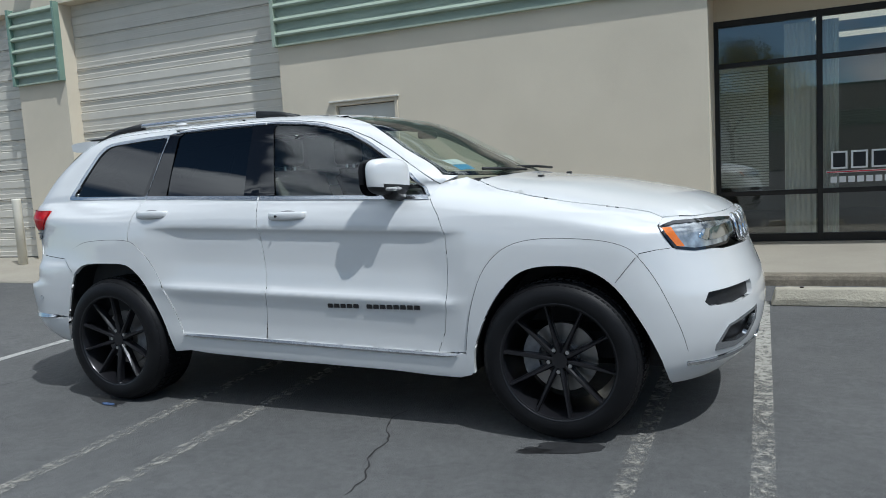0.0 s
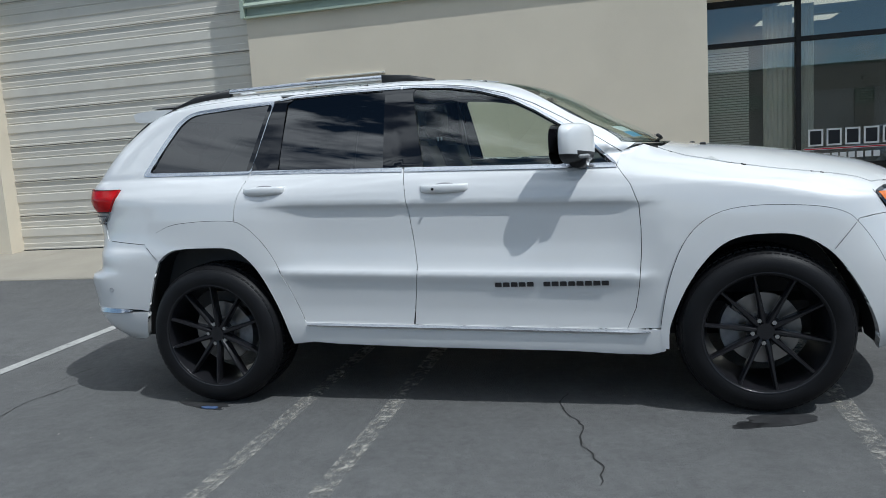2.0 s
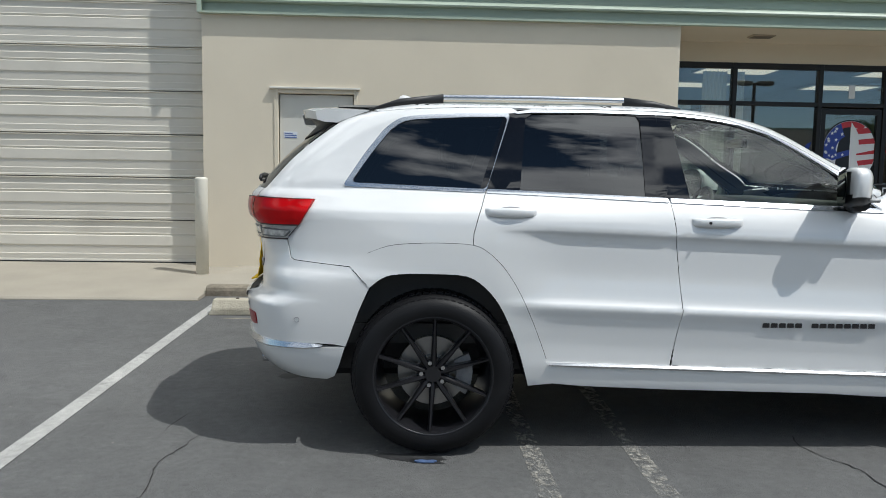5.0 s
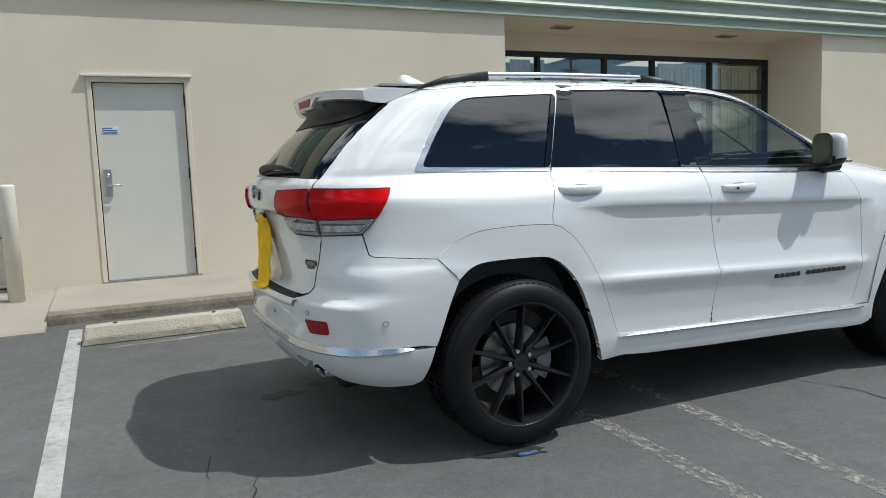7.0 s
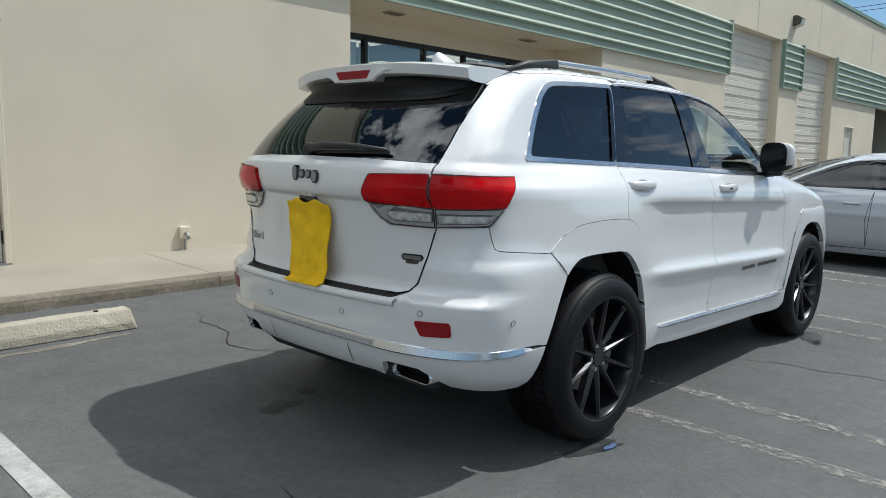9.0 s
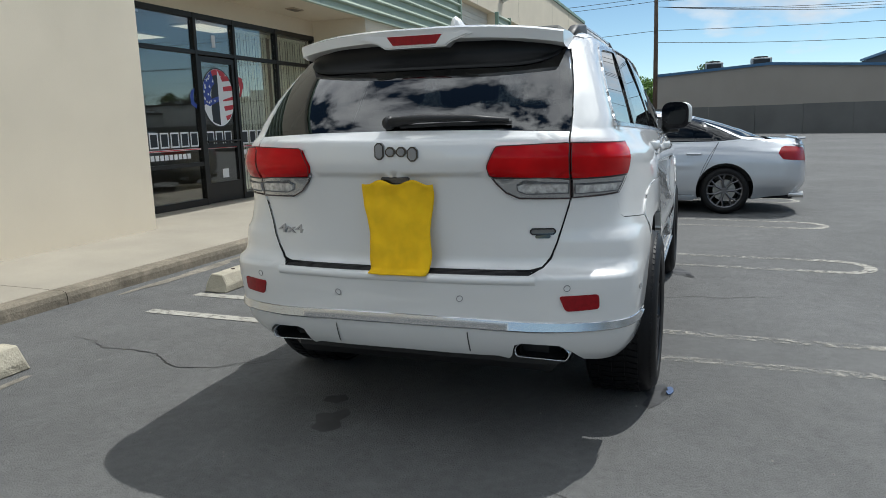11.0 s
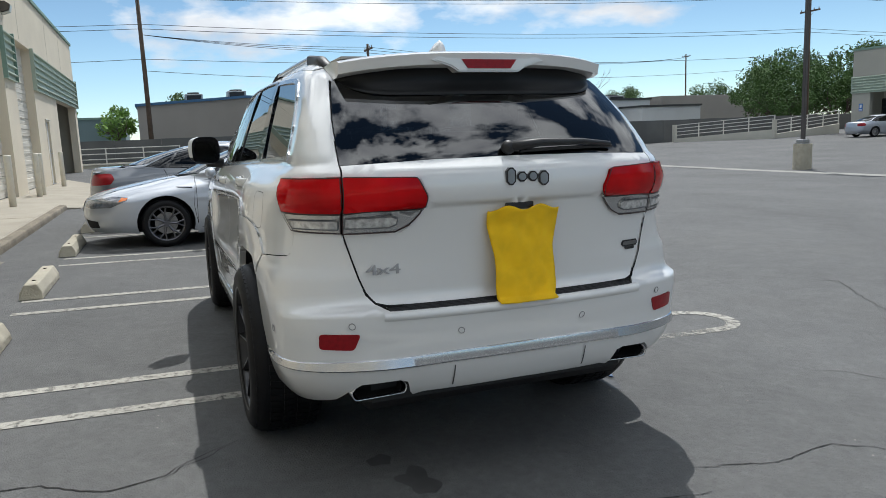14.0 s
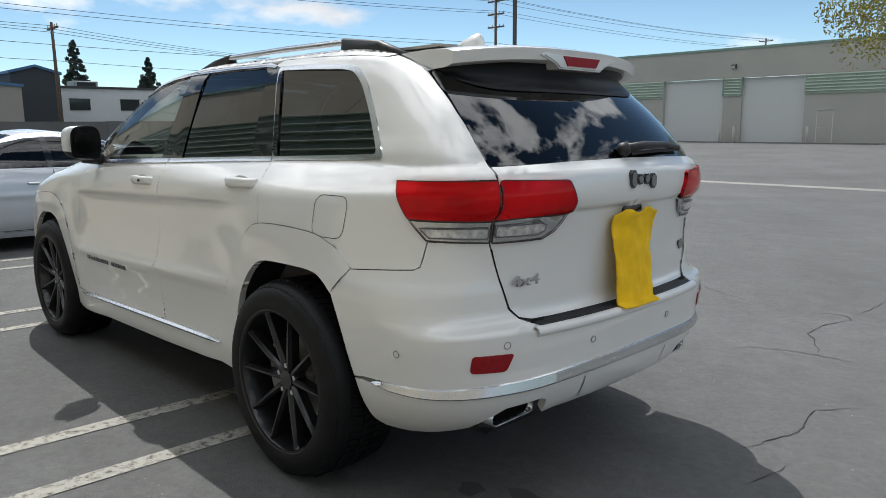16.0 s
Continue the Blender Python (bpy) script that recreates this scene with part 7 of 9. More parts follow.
bm.transform(Matrix.Translation((xg(0, 1.337) - 0.022, 0.03, 1.337)))
part("wiper_pivot", bm, TRIMBLK, wp, smooth=True)
part("plate_lamp", boxm(xg(0, 1.115) - 0.014, -0.06, 1.098, xg(0, 1.115) + 0.01, 0.06, 1.126, bevel=0.004), GLOSSBLK, J)



def badge_bars(name, label, specs, m, edge, place):
    """Plain letter-sized blocks standing in for a maker's badge."""
    th = part(name, place(specs[0], 0.0), edge, J, label)
    for sp_ in specs[1:]:
        part("letter_block", place(sp_, 0.0), edge, th)
    for sp_ in specs:
        part("letter_face", place(sp_, 0.004), m, th)
    return th


def rear_block(sp_, grow, slim=False):
    a, b, c, d = sp_
    k = 0.006 if grow else 0.0
    xo = min(xg(a, (c + d) / 2), xg(b, (c + d) / 2))
    y0, y1, z0, z1 = min(a, b) + k, max(a, b) - k, c + k, d - k
    h = min(y1 - y0, z1 - z0) * 0.32
    bm = prism(bmesh.new(), [(y0 + h, z0), (y1 - h, z0), (y1, z0 + h), (y1, z1 - h), (y1 - h, z1), (y0 + h, z1), (y0, z1 - h), (y0, z0 + h)], "x", xo - 0.008 - (0.003 if grow else 0), xo + 0.01)
    if slim:
        for v in bm.verts:  # follow the curve of the gate
            v.co.x = xg(v.co.y, v.co.z) + (v.co.x - xo) * 0.6
    return bm


badge_bars("rear_badge", "chrome letter blocks of the maker's badge", [(0.070, 0.030, 1.195, 1.262), (0.024, -0.018, 1.206, 1.245), (-0.022, -0.064, 1.206, 1.245), (-0.068, -0.112, 1.188, 1.245)], mat("badge_silver", (0.24, 0.25, 0.27), 0.3, metal=0.6), GLOSSBLK, rear_block)
badge_bars("trim_badge", "small black and chrome trim level badge", [(-0.525, -0.622, 0.895, 0.922)], mat("badge_grey", (0.2, 0.2, 0.2), 0.3, metal=0.8), GLOSSBLK, lambda q, grow: rear_block(q, grow, True))
part("badge_wing", rear_block((-0.545, -0.602, 0.882, 0.896), 0.0, True), GLOSSBLK, J)
tcu = bpy.data.curves.new("four_by_four", "FONT")
tcu.body, tcu.size, tcu.extrude, tcu.bevel_depth, tcu.align_x = "4x4", 0.066, 0.004, 0.0008, "CENTER"
tob = new("drive_badge", tcu)
tob.parent = J
tob.data.materials.append(mat("drive_badge_grey", (0.42, 0.42, 0.43), 0.3, metal=0.6))
tob.scale = (1.35, 0.7, 1)
tob.matrix_basis = Matrix.LocRotScale((xg(0.535, 0.90) - 0.004, 0.535, 0.878), (Matrix(((0, 0, -1), (-1, 0, 0), (0, 1, 0))) @ Matrix.Rotation(radians(-6), 3, "Y")).to_quaternion(), (1.35, 0.8, 1))
tob["label"] = "chrome drive badge on the liftgate"


def side_block(s):
    def f(sp_, grow):
        a, b, c, d = sp_
        k = 0.003 if grow else 0.0
        y = H((a + b) / 2, (c + d) / 2)
        bm = boxm(a + k, -0.003 - (0.0012 if grow else 0), c + k, b - k, 0.0, d - k)
        bm.transform(Matrix.Translation((0, -y, 0)))
        if s < 0:
            flip(bm)
        return bm
    return f


for s in (1, -1):
    sp = []
    for x0, n in ((1.637, 5), (1.885, 8)):
        w = 0.041
        sp += [(x0 + i * w + 0.002, x0 + (i + 1) * w - 0.004, 0.640, 0.667) for i in range(n)]
    badge_bars("door_badge", "gloss black letter blocks of the model badge", sp, GLOSSBLK, mat("badge_edge", (0.1, 0.1, 0.1), 0.3, metal=0.6), side_block(s))

# door handles with cup recess; shade painted grey on its upper half
for s in (1, -1):
    for x0, x1, z in ((0.252, 0.500, 1.193), (1.270, 1.523, 1.157)):
        xm = (x0 + x1) / 2
        y = H(xm, z)
        bm = bmesh.new()
        bmesh.ops.create_uvsphere(bm, u_segments=20, v_segments=8, radius=1)
        for v in bm.verts:
            v.co = Vector((xm + v.co.x * 0.085, -y + 0.004 + v.co.y * 0.006, z - 0.010 + v.co.z * 0.040))
        for v in bm.verts:
            v.co.y *= s
        low_ = bm.copy()
        bmesh.ops.delete(bm, geom=[v for v in bm.verts if v.co.z < z - 0.012], context="VERTS")
        bmesh.ops.delete(low_, geom=[v for v in low_.verts if v.co.z > z - 0.008], context="VERTS")
        part("handle_cup", bm, mat("cup_shade", (0.30, 0.30, 0.30), 0.5), J, smooth=True)
        part("handle_scoop", low_, WHITE, J, smooth=True)
        bm = bmesh.new()
        prof = []
        for i in range(13):
            t = i / 12
            x = x0 + (x1 - x0) * t
            bow = 0.030 * (math.sin(math.pi * t)) ** 0.45
            prof.append((x, -H(x, z) - 0.004 - bow, 0.018 + 0.004 * math.sin(math.pi * t)))
        prev = None
        for x, yy, hh in prof:
            q = [bm.verts.new((x, (yy + a), z + b)) for a, b in ((0.022, -hh), (0.006, -hh * 1.05), (0, -hh * 0.5), (0, hh * 0.5), (0.006, hh * 1.05), (0.022, hh))]
            if prev:
                for i in range(6):
                    bm.faces.new((prev[i], q[i], q[(i + 1) % 6], prev[(i + 1) % 6]))
            else:
                bm.faces.new(q)
            prev = q
        bm.faces.new(prev[::-1])
        for v in bm.verts:
            v.co.y *= s
        bmesh.ops.recalc_face_normals(bm, faces=bm.faces)
        hd = part("door_handle", bm, WHITE, J, smooth=True)
        if x0 > 1:
            bm = tube(bmesh.new(), [(x0 + 0.075, s * (-H(x0, z) - 0.035), z), (x0 + 0.075, s * (-H(x0, z) - 0.044), z)], 0.007, 10)
            part("lock_button", bm, GLOSSBLK, hd)
# fuel door on the left
fb = bmesh.new()
lp = rounded(X((-0.37, 1.175), (-0.19, 1.175), (-0.175, 1.02), (-0.345, 1.02)), 0.045, 6)
gap_lines(lp, fb, 0.0026, 0.001)
for v in [v for v in fb.verts if v.co.y < 0]:
    fb.verts.remove(v)
part("fuel_door", fb, GAPM, J)

# mirrors
for s in (-1, 1):
    MY = 0.952 if s < 0 else 0.982
    th = part("mirror", boxm(0, 0, 0, 0.01, 0.01, 0.01), TRIMBLK, J)
    bm = bmesh.new()
    bmesh.ops.create_uvsphere(bm, u_segments=24, v_segments=14, radius=1)
    for v in bm.verts:
        p = v.co
        q = Vector([math.copysign(abs(c) ** 0.55, c) for c in p])
        q = q / max(1, q.length * 0.72)
        front = 1.0 if q.x > 0 else 0.62
        out_ = max(0.0, q.y * s)
        v.co = Vector((2.055 + 0.092 * q.x * front * (1 - 0.5 * out_) - 0.035 * q.y * s, s * (MY + (0.118 if q.y * s > 0 else 0.096) * q.y * s), 1.342 + 0.098 * q.z * (1 - 0.12 * out_) + 0.010 * q.y * s))
    me = th.data
    bm.normal_update()
    capb = bm.copy()
    bmesh.ops.delete(capb, geom=[v for v in capb.verts if v.co.z < 1.288 or v.co.x + 0.365 * (abs(v.co.y) - MY) < 2.003], context="VERTS")
    part("mirror_cap", capb, WHITE, th, "white mirror cap", True)
    low = bm
    bmesh.ops.delete(low, geom=[v for v in low.verts if v.co.z > 1.31 and v.co.x + 0.365 * (abs(v.co.y) - MY) > 2.012], context="VERTS")
    low.to_mesh(me)
    low.free()
    me.polygons.foreach_set("use_smooth", [True] * len(me.polygons))
    bm = bmesh.new()
    n = 24
    vs = []
    for i in range(n):
        t = 2 * math.pi * i / n
        c, d = math.cos(t), math.sin(t)
        e_ = math.copysign(abs(c) ** 0.6, c)
        vs.append(bm.verts.new((1.988 - 0.035 * e_, s * (MY + 0.096 * e_), 1.342 + 0.097 * math.copysign(abs(d) ** 0.6, d))))
    bm.faces.new(vs)
    part("mirror_bezel", bm, GLOSSBLK, th)
    bm = bmesh.new()
    vs = []
    for i in range(n):
        t = 2 * math.pi * i / n
        c, d = math.cos(t), math.sin(t)
        e_ = math.copysign(abs(c) ** 0.6, c)
        vs.append(bm.verts.new((1.985 - 0.028 * e_, s * (MY + 0.076 * e_), 1.342 + 0.062 * math.copysign(abs(d) ** 0.6, d))))
    bm.faces.new(vs)
    part("mirror_glass", bm, mat("mirror_silver", (0.11, 0.12, 0.13), 0.02, metal=1.0), th, "silver mirror glass")
    bm = tube(bmesh.new(), [(2.10, s * 0.865, 1.245), (2.09, s * 0.92, 1.258), (2.08, s * 0.97, 1.268)], 0.036, 12, True, 0.045)
    part("mirror_arm", bm, TRIMBLK, th, smooth=True)
    part("turn_signal", boxm(2.09, min(s * 0.93, s * 1.03), 1.270, 2.146, max(s * 0.93, s * 1.03), 1.290, bevel=0.008), CLEARLENS, th)
    th["label"] = "white capped door mirror with a black base"

# wheel arches and wheels
for s in (-1, 1):
    for pts in (curvy(ARCH_F), curvy(ARCH_R)):
        bm = bmesh.new()
        prev = None
        for x, z in spread(pts, pts[len(pts) // 2][0], 0.40, 0.006):
            yo = H(x, max(z, 0.30)) - 0.022
            q = [bm.verts.new((x, s * yo, z)), bm.verts.new((x, s * 0.58, z))]
            if prev:
                bm.faces.new((prev[0], q[0], q[1], prev[1]))
            prev = q
        cap = [bm.verts.new((x, s * 0.58, z)) for x, z in pts]
        bm.faces.new(cap)
        part("wheel_arch_liner", bm, TRIMBLK, J)


def wheel_meshes():
    """Tyre, rim, spokes, disc and caliper; the axis is y and outside is -y."""
    out = {}
    bm = bmesh.new()
    prof = [(0.282, -0.004), (0.300, -0.012), (0.330, -0.016), (0.360, -0.010), (0.380, 0.004), (0.390, 0.018), (0.398, 0.030), (0.400, 0.06), (0.401, 0.13), (0.400, 0.20), (0.398, 0.235), (0.385, 0.262), (0.35, 0.275), (0.30, 0.268), (0.282, 0.26)]
    N = 72
    rings = [[bm.verts.new((r * math.sin(2 * math.pi * i / N), y, r * math.cos(2 * math.pi * i / N))) for i in range(N)] for r, y in prof]
    for a, b in zip(rings, rings[1:]):
        for i in range(N):
            bm.faces.new((a[i], b[i], b[(i + 1) % N], a[(i + 1) % N]))
    bmesh.ops.recalc_face_normals(bm, faces=bm.faces)
    out["tyre"] = (bm, RUBBER, True)
    bm = bmesh.new()
    for i in range(N):  # tread and shoulder blocks
        a = 2 * math.pi * i / N
        for y0, y1, r0, w, sk in ((0.004, 0.045, 0.393, 0.0125, 0.35), (0.055, 0.10, 0.401, 0.0125, 0.2), (0.108, 0.152, 0.401, 0.0125, -0.2), (0.16, 0.205, 0.401, 0.0125, 0.2), (0.215, 0.25, 0.396, 0.0125, -0.3)):
            c = []
            for yy, ww in ((y0, -w), (y1, -w), (y1, w), (y0, w)):
                t = a + (ww + sk * (yy - (y0 + y1) / 2)) / 0.4
                rr = r0 + (0.006 if not (y0 < 0.01 and yy == y0) else -0.010)
                c.append(bm.verts.new((rr * math.sin(t), yy, rr * math.cos(t))))
            lo = []
            for v in c:
                k = 0.975
                lo.append(bm.verts.new((v.co.x * k, v.co.y, v.co.z * k)))
            bm.faces.new(c)
            for q in range(4):
                bm.faces.new((c[q], lo[q], lo[(q + 1) % 4], c[(q + 1) % 4]))
    bmesh.ops.recalc_face_normals(bm, faces=bm.faces)
    out["tread"] = (bm, RUBBER, False)
    bm = bmesh.new()
    prof = [(0.284, 0.002), (0.287, -0.006), (0.281, -0.012), (0.274, -0.006), (0.268, 0.012), (0.262, 0.03), (0.255, 0.06), (0.245, 0.12), (0.24, 0.22)]
    N2 = 64
    rings = [[bm.verts.new((r * math.sin(2 * math.pi * i / N2), y, r * math.cos(2 * math.pi * i / N2))) for i in range(N2)] for r, y in prof]
    for a, b in zip(rings, rings[1:]):
        for i in range(N2):
            bm.faces.new((a[i], b[i], b[(i + 1) % N2], a[(i + 1) % N2]))
    bmesh.ops.recalc_face_normals(bm, faces=bm.faces)
    out["rim"] = (bm, RIMBLK, True)
    bm = bmesh.new()
    for k in range(10):  # five split pairs
        pair, sd = divmod(k, 2)
        base = 2 * math.pi * pair / 5
        sgn_ = 1 if sd else -1
        sec = []
        cb, sb = math.cos(base), math.sin(base)
        for t, wd in ((0.0, 0.013), (0.12, 0.0155), (0.35, 0.0125), (0.7, 0.0095), (0.94, 0.008), (1.0, 0.011)):
            # straight from the hub to the rim, the pair opening like a V
            up, side = 0.034 + (0.253 - 0.034) * t, sgn_ * (0.010 + (0.086 - 0.010) * t)
            cx, cz = up * sb + side * cb, up * cb - side * sb
            dl = math.hypot(0.219, 0.076)
            dx_, dz_ = (0.219 * sb + sgn_ * 0.076 * cb) / dl, (0.219 * cb - sgn_ * 0.076 * sb) / dl
            tx, tz = dz_, -dx_
            yf = 0.036 - 0.030 * t ** 0.8
            sec.append([bm.verts.new((cx + tx * w, y, cz + tz * w)) for w, y in ((-wd, yf + 0.040), (-wd, yf + 0.009), (-wd * 0.4, yf - 0.004), (wd * 0.4, yf - 0.004), (wd, yf + 0.009), (wd, yf + 0.040))])
        for p, q in zip(sec, sec[1:]):
            for i in range(6):
                bm.faces.new((p[i], q[i], q[(i + 1) % 6], p[(i + 1) % 6]))
        bm.faces.new(sec[0])
        bm.faces.new(sec[-1][::-1])
    tube(bm, [(0, 0.09, 0), (0, 0.062, 0), (0, 0.056, 0)], 0.078, 24)
    bmesh.ops.recalc_face_normals(bm, faces=bm.faces)
    out["spokes"] = (bm, RIMBLK, False)
    bm = bmesh.new()
    tube(bm, [(0, 0.06, 0), (0, 0.034, 0), (0, 0.029, 0)], 0.040, 24)
    out["centre_cap"] = (bm, RIMBLK, False)
    bm = tube(bmesh.new(), [(0, 0.125, 0), (0, 0.10, 0)], 0.175, 40)
    tube(bm, [(0, 0.10, 0), (0, 0.07, 0)], 0.085, 24)
    out["brake_disc"] = (bm, DISC, False)
    bm = bmesh.new()
    secs = []
    for i in range(8):
        a0 = radians(62 + 9 * i)
        secs.append([bm.verts.new((r * math.sin(a0), y, r * math.cos(a0))) for r, y in ((0.12, 0.075), (0.20, 0.075), (0.20, 0.14), (0.12, 0.14))])
    for p, q in zip(secs, secs[1:]):
        for j in range(4):
            bm.faces.new((p[j], p[(j + 1) % 4], q[(j + 1) % 4], q[j]))
    bm.faces.new(secs[0])
    bm.faces.new(secs[-1])
    bmesh.ops.recalc_face_normals(bm, faces=bm.faces)
    out["brake_caliper"] = (bm, CALIPER, False)
    bm = tube(bmesh.new(), [(0, 0.03, 0), (0, 0.05, 0)], 0.011, 6)
    out["lug_nut"] = (bm, STEEL, False)
    return out


def add_wheels(J, hubs, spin):
    meshes = {}
    for k, (bm, m, sm) in wheel_meshes().items():
        me = bpy.data.meshes.new(k)
        bm.to_mesh(me)
        bm.free()
        me.materials.append(m)
        if sm:
            me.polygons.foreach_set("use_smooth", [True] * len(me.polygons))
        meshes[k] = me
    for i, (x, y, z) in enumerate(hubs):
        w = new("wheel", meshes["tyre"])
        w.parent = J
        w["label"] = "black alloy wheel with a wide all-terrain tyre"
        w.location = (x, y, z)
        w.scale = (1, 1.12, 1)
        w.rotation_euler = (0, radians(spin[i]), 0) if y < 0 else (0, radians(spin[i]), math.pi)
        for k in ("tread", "rim", "spokes", "centre_cap", "brake_disc", "brake_caliper"):
            o = new(k, meshes[k])
            o.parent = w
            if k in ("rim", "spokes"):
                o.scale = (1.05, 1, 1.05)
            if k == "brake_caliper":
                o.rotation_euler = (0, -radians(spin[i]) + (math.pi if x > 1 and y < 0 or x < 1 and y > 0 else 0), 0)
        for q in range(5):
            o = new("lug_nut", meshes["lug_nut"])
            o.parent = w
            a = 2 * math.pi * (q + 0.5) / 5
            o.location = (0.058 * math.sin(a), 0.0, 0.058 * math.cos(a))


add_wheels(J, [(0.005, -0.962, 0.392), (2.93, -0.940, 0.392), (0, 0.985, 0.414), (2.915, 0.965, 0.414)], [20, 8, 35, 50])
for x in (0.0, 2.915):
    part("axle", tube(bmesh.new(), [(x, -0.7, 0.40), (x, 0.7, 0.40)], 0.05, 10), TRIMBLK, J)

# cabin
part("cabin_floor", boxm(-0.75, -0.80, 0.52, 2.35, 0.80, 0.62), CABIN, J)
part("cabin_side", boxm(-0.55, -0.765, 0.6, 2.3, -0.74, 1.20), CABIN, J)
part("cabin_side", boxm(-0.55, 0.74, 0.6, 2.3, 0.765, 1.20), CABIN, J)
part("headliner", boxm(-0.5, -0.56, 1.715, 1.5, 0.56, 1.725), mat("headliner", (0.3, 0.29, 0.27), 0.95), J)
part("firewall", boxm(2.36, -0.78, 0.55, 2.42, 0.78, 1.24), CABIN, J)
part("cargo_floor", boxm(-0.80, -0.62, 0.62, 0.0, 0.62, 0.80), CABIN, J)
part("dashboard", boxm(1.95, -0.78, 0.95, 2.36, 0.78, 1.26, bevel=0.07, seg=3), CABIN, J, smooth=True)
part("dash_trim", boxm(1.93, -0.72, 1.08, 2.0, 0.72, 1.19, bevel=0.03, seg=2), TAN, J, smooth=True)
bm = tube(bmesh.new(), [(1.80 + 0.06 * math.cos(a), 0.37 + 0.18 * math.sin(a), 1.14 + 0.17 * math.cos(a)) for a in [2 * math.pi * i / 24 for i in range(25)]], 0.014, 8, False)
tube(bm, [(1.80, 0.20, 1.14), (1.82, 0.54, 1.14)], 0.03, 8)
tube(bm, [(1.81, 0.37, 1.14), (2.0, 0.37, 1.08)], 0.04, 8)
part("steering_wheel", bm, CABIN, J, smooth=True)
part("rear_view_mirror", boxm(1.86, -0.12, 1.56, 1.90, 0.12, 1.62, bevel=0.02, seg=2), GLOSSBLK, J)


def seat(x, y, w):
    st = part("seat", boxm(x, y - w / 2, 0.62, x + 0.5, y + w / 2, 0.86, bevel=0.06, seg=3), SEATM, J, smooth=True)
    bm = bmesh.new()
    prism(bm, [(x + 0.02, 0.80), (x + 0.16, 0.80), (x - 0.08, 1.42), (x - 0.20, 1.40)], "y", y - w / 2, y + w / 2)
    bmesh.ops.bevel(bm, geom=bm.edges[:], offset=0.045, segments=3, affect="EDGES")
    part("backrest", bm, SEATM, st, smooth=True)
    for k in ((0,) if w < 0.7 else (-0.42, 0, 0.42)):
        part("headrest", boxm(x - 0.25, y + k - 0.13, 1.44, x - 0.14, y + k + 0.13, 1.62, bevel=0.045, seg=3), SEATM, st, smooth=True)
        for d in (-0.05, 0.05):
            part("headrest_post", tube(bmesh.new(), [(x - 0.18, y + k + d, 1.38), (x - 0.19, y + k + d, 1.47)], 0.007, 6), STEEL, st)


seat(1.25, 0.38, 0.52)
seat(1.25, -0.38, 0.52)
seat(0.32, 0.0, 1.30)
# inspection stickers on the windscreen
for a, b, c, d, col in ((-0.62, -0.52, 1.355, 1.385, (0.1, 0.3, 0.5)), (-0.62, -0.52, 1.387, 1.415, (0.6, 0.65, 0.66))):
    bm = bmesh.new()
    vs = []
    for y, z in ((a, c), (b, c), (b, d), (a, d)):
        p = P(uf(abs(y), z), z)
        vs.append(bm.verts.new((p.x - 0.015, y, z)))
    bm.faces.new(vs)
    part("windscreen_sticker", bm, mat("sticker_%d" % int(col[0] * 100), col, 0.6), J)

# yellow shop towel hung over the number plate
bm = bmesh.new()
nx, nz = 26, 40
gv = []
for j in range(nz + 1):
    t = j / nz
    z = 1.118 - 0.372 * t
    row = []
    w0 = 0.152 - 0.030 * t + 0.006 * math.sin(t * 9)
    for i in range(nx + 1):
        s_ = i / nx * 2 - 1
        y = -0.012 + s_ * w0 + 0.008 * math.sin(t * 5 + 1) * t
        fold = 0.012 * noise.noise(Vector((s_ * 1.8, t * 3.0, 0.3))) + 0.006 * noise.noise(Vector((s_ * 5, t * 7, 2.3)))
        top_dip = 0.020 * max(0, 1 - t * 9) * (0.6 + 0.5 * math.cos(s_ * 7))
        x = min(xg(y, z), xg(y, 1.112) + 0.012) - 0.022 - fold - 0.010 * (1 - s_ * s_) - 0.020 * t * t
        row.append(bm.verts.new((x, y, z - top_dip)))
    gv.append(row)
for j in range(nz):
    for i in range(nx):
        bm.faces.new((gv[j][i], gv[j][i + 1], gv[j + 1][i + 1], gv[j + 1][i]))
bmesh.ops.recalc_face_normals(bm, faces=bm.faces)
bmesh.ops.solidify(bm, geom=bm.faces[:], thickness=0.004)
CLOTH = mat("yellow_microfibre", (0.96, 0.585, 0.008), 0.95, var=0.10, scale=14, bump=0.5, bscale=500, fine=0.08)
tw = obj("towel", bm, CLOTH, True)
tw.matrix_world = J.matrix_basis
tagged(tw, "bright yellow microfibre towel draped over the number plate", "towel")

# ---- other parked cars ----
def use_body(plain, rear, front, frad, rrad, nrear=3.0, bow=0.2):
    """Lay a new set of section curves under the surface functions."""
    global PLAIN, CREASE, CFADE, REAR, FRONT, FRAD, RRAD, RAKE, NREAR, BOW, GTAPER
    PLAIN, REAR, FRONT, FRAD, RRAD = Smooth(plain), Smooth(rear), Smooth(front), Smooth(frad), Smooth(rrad)
    CREASE, RAKE, NREAR, BOW, GTAPER = Smooth([(0, 0), (0.6, 0), (0.66, 0.006), (0.72, -0.004), (0.8, 0), (2, 0)]), 0.0, nrear, bow, 0.0
    RINGS.clear()


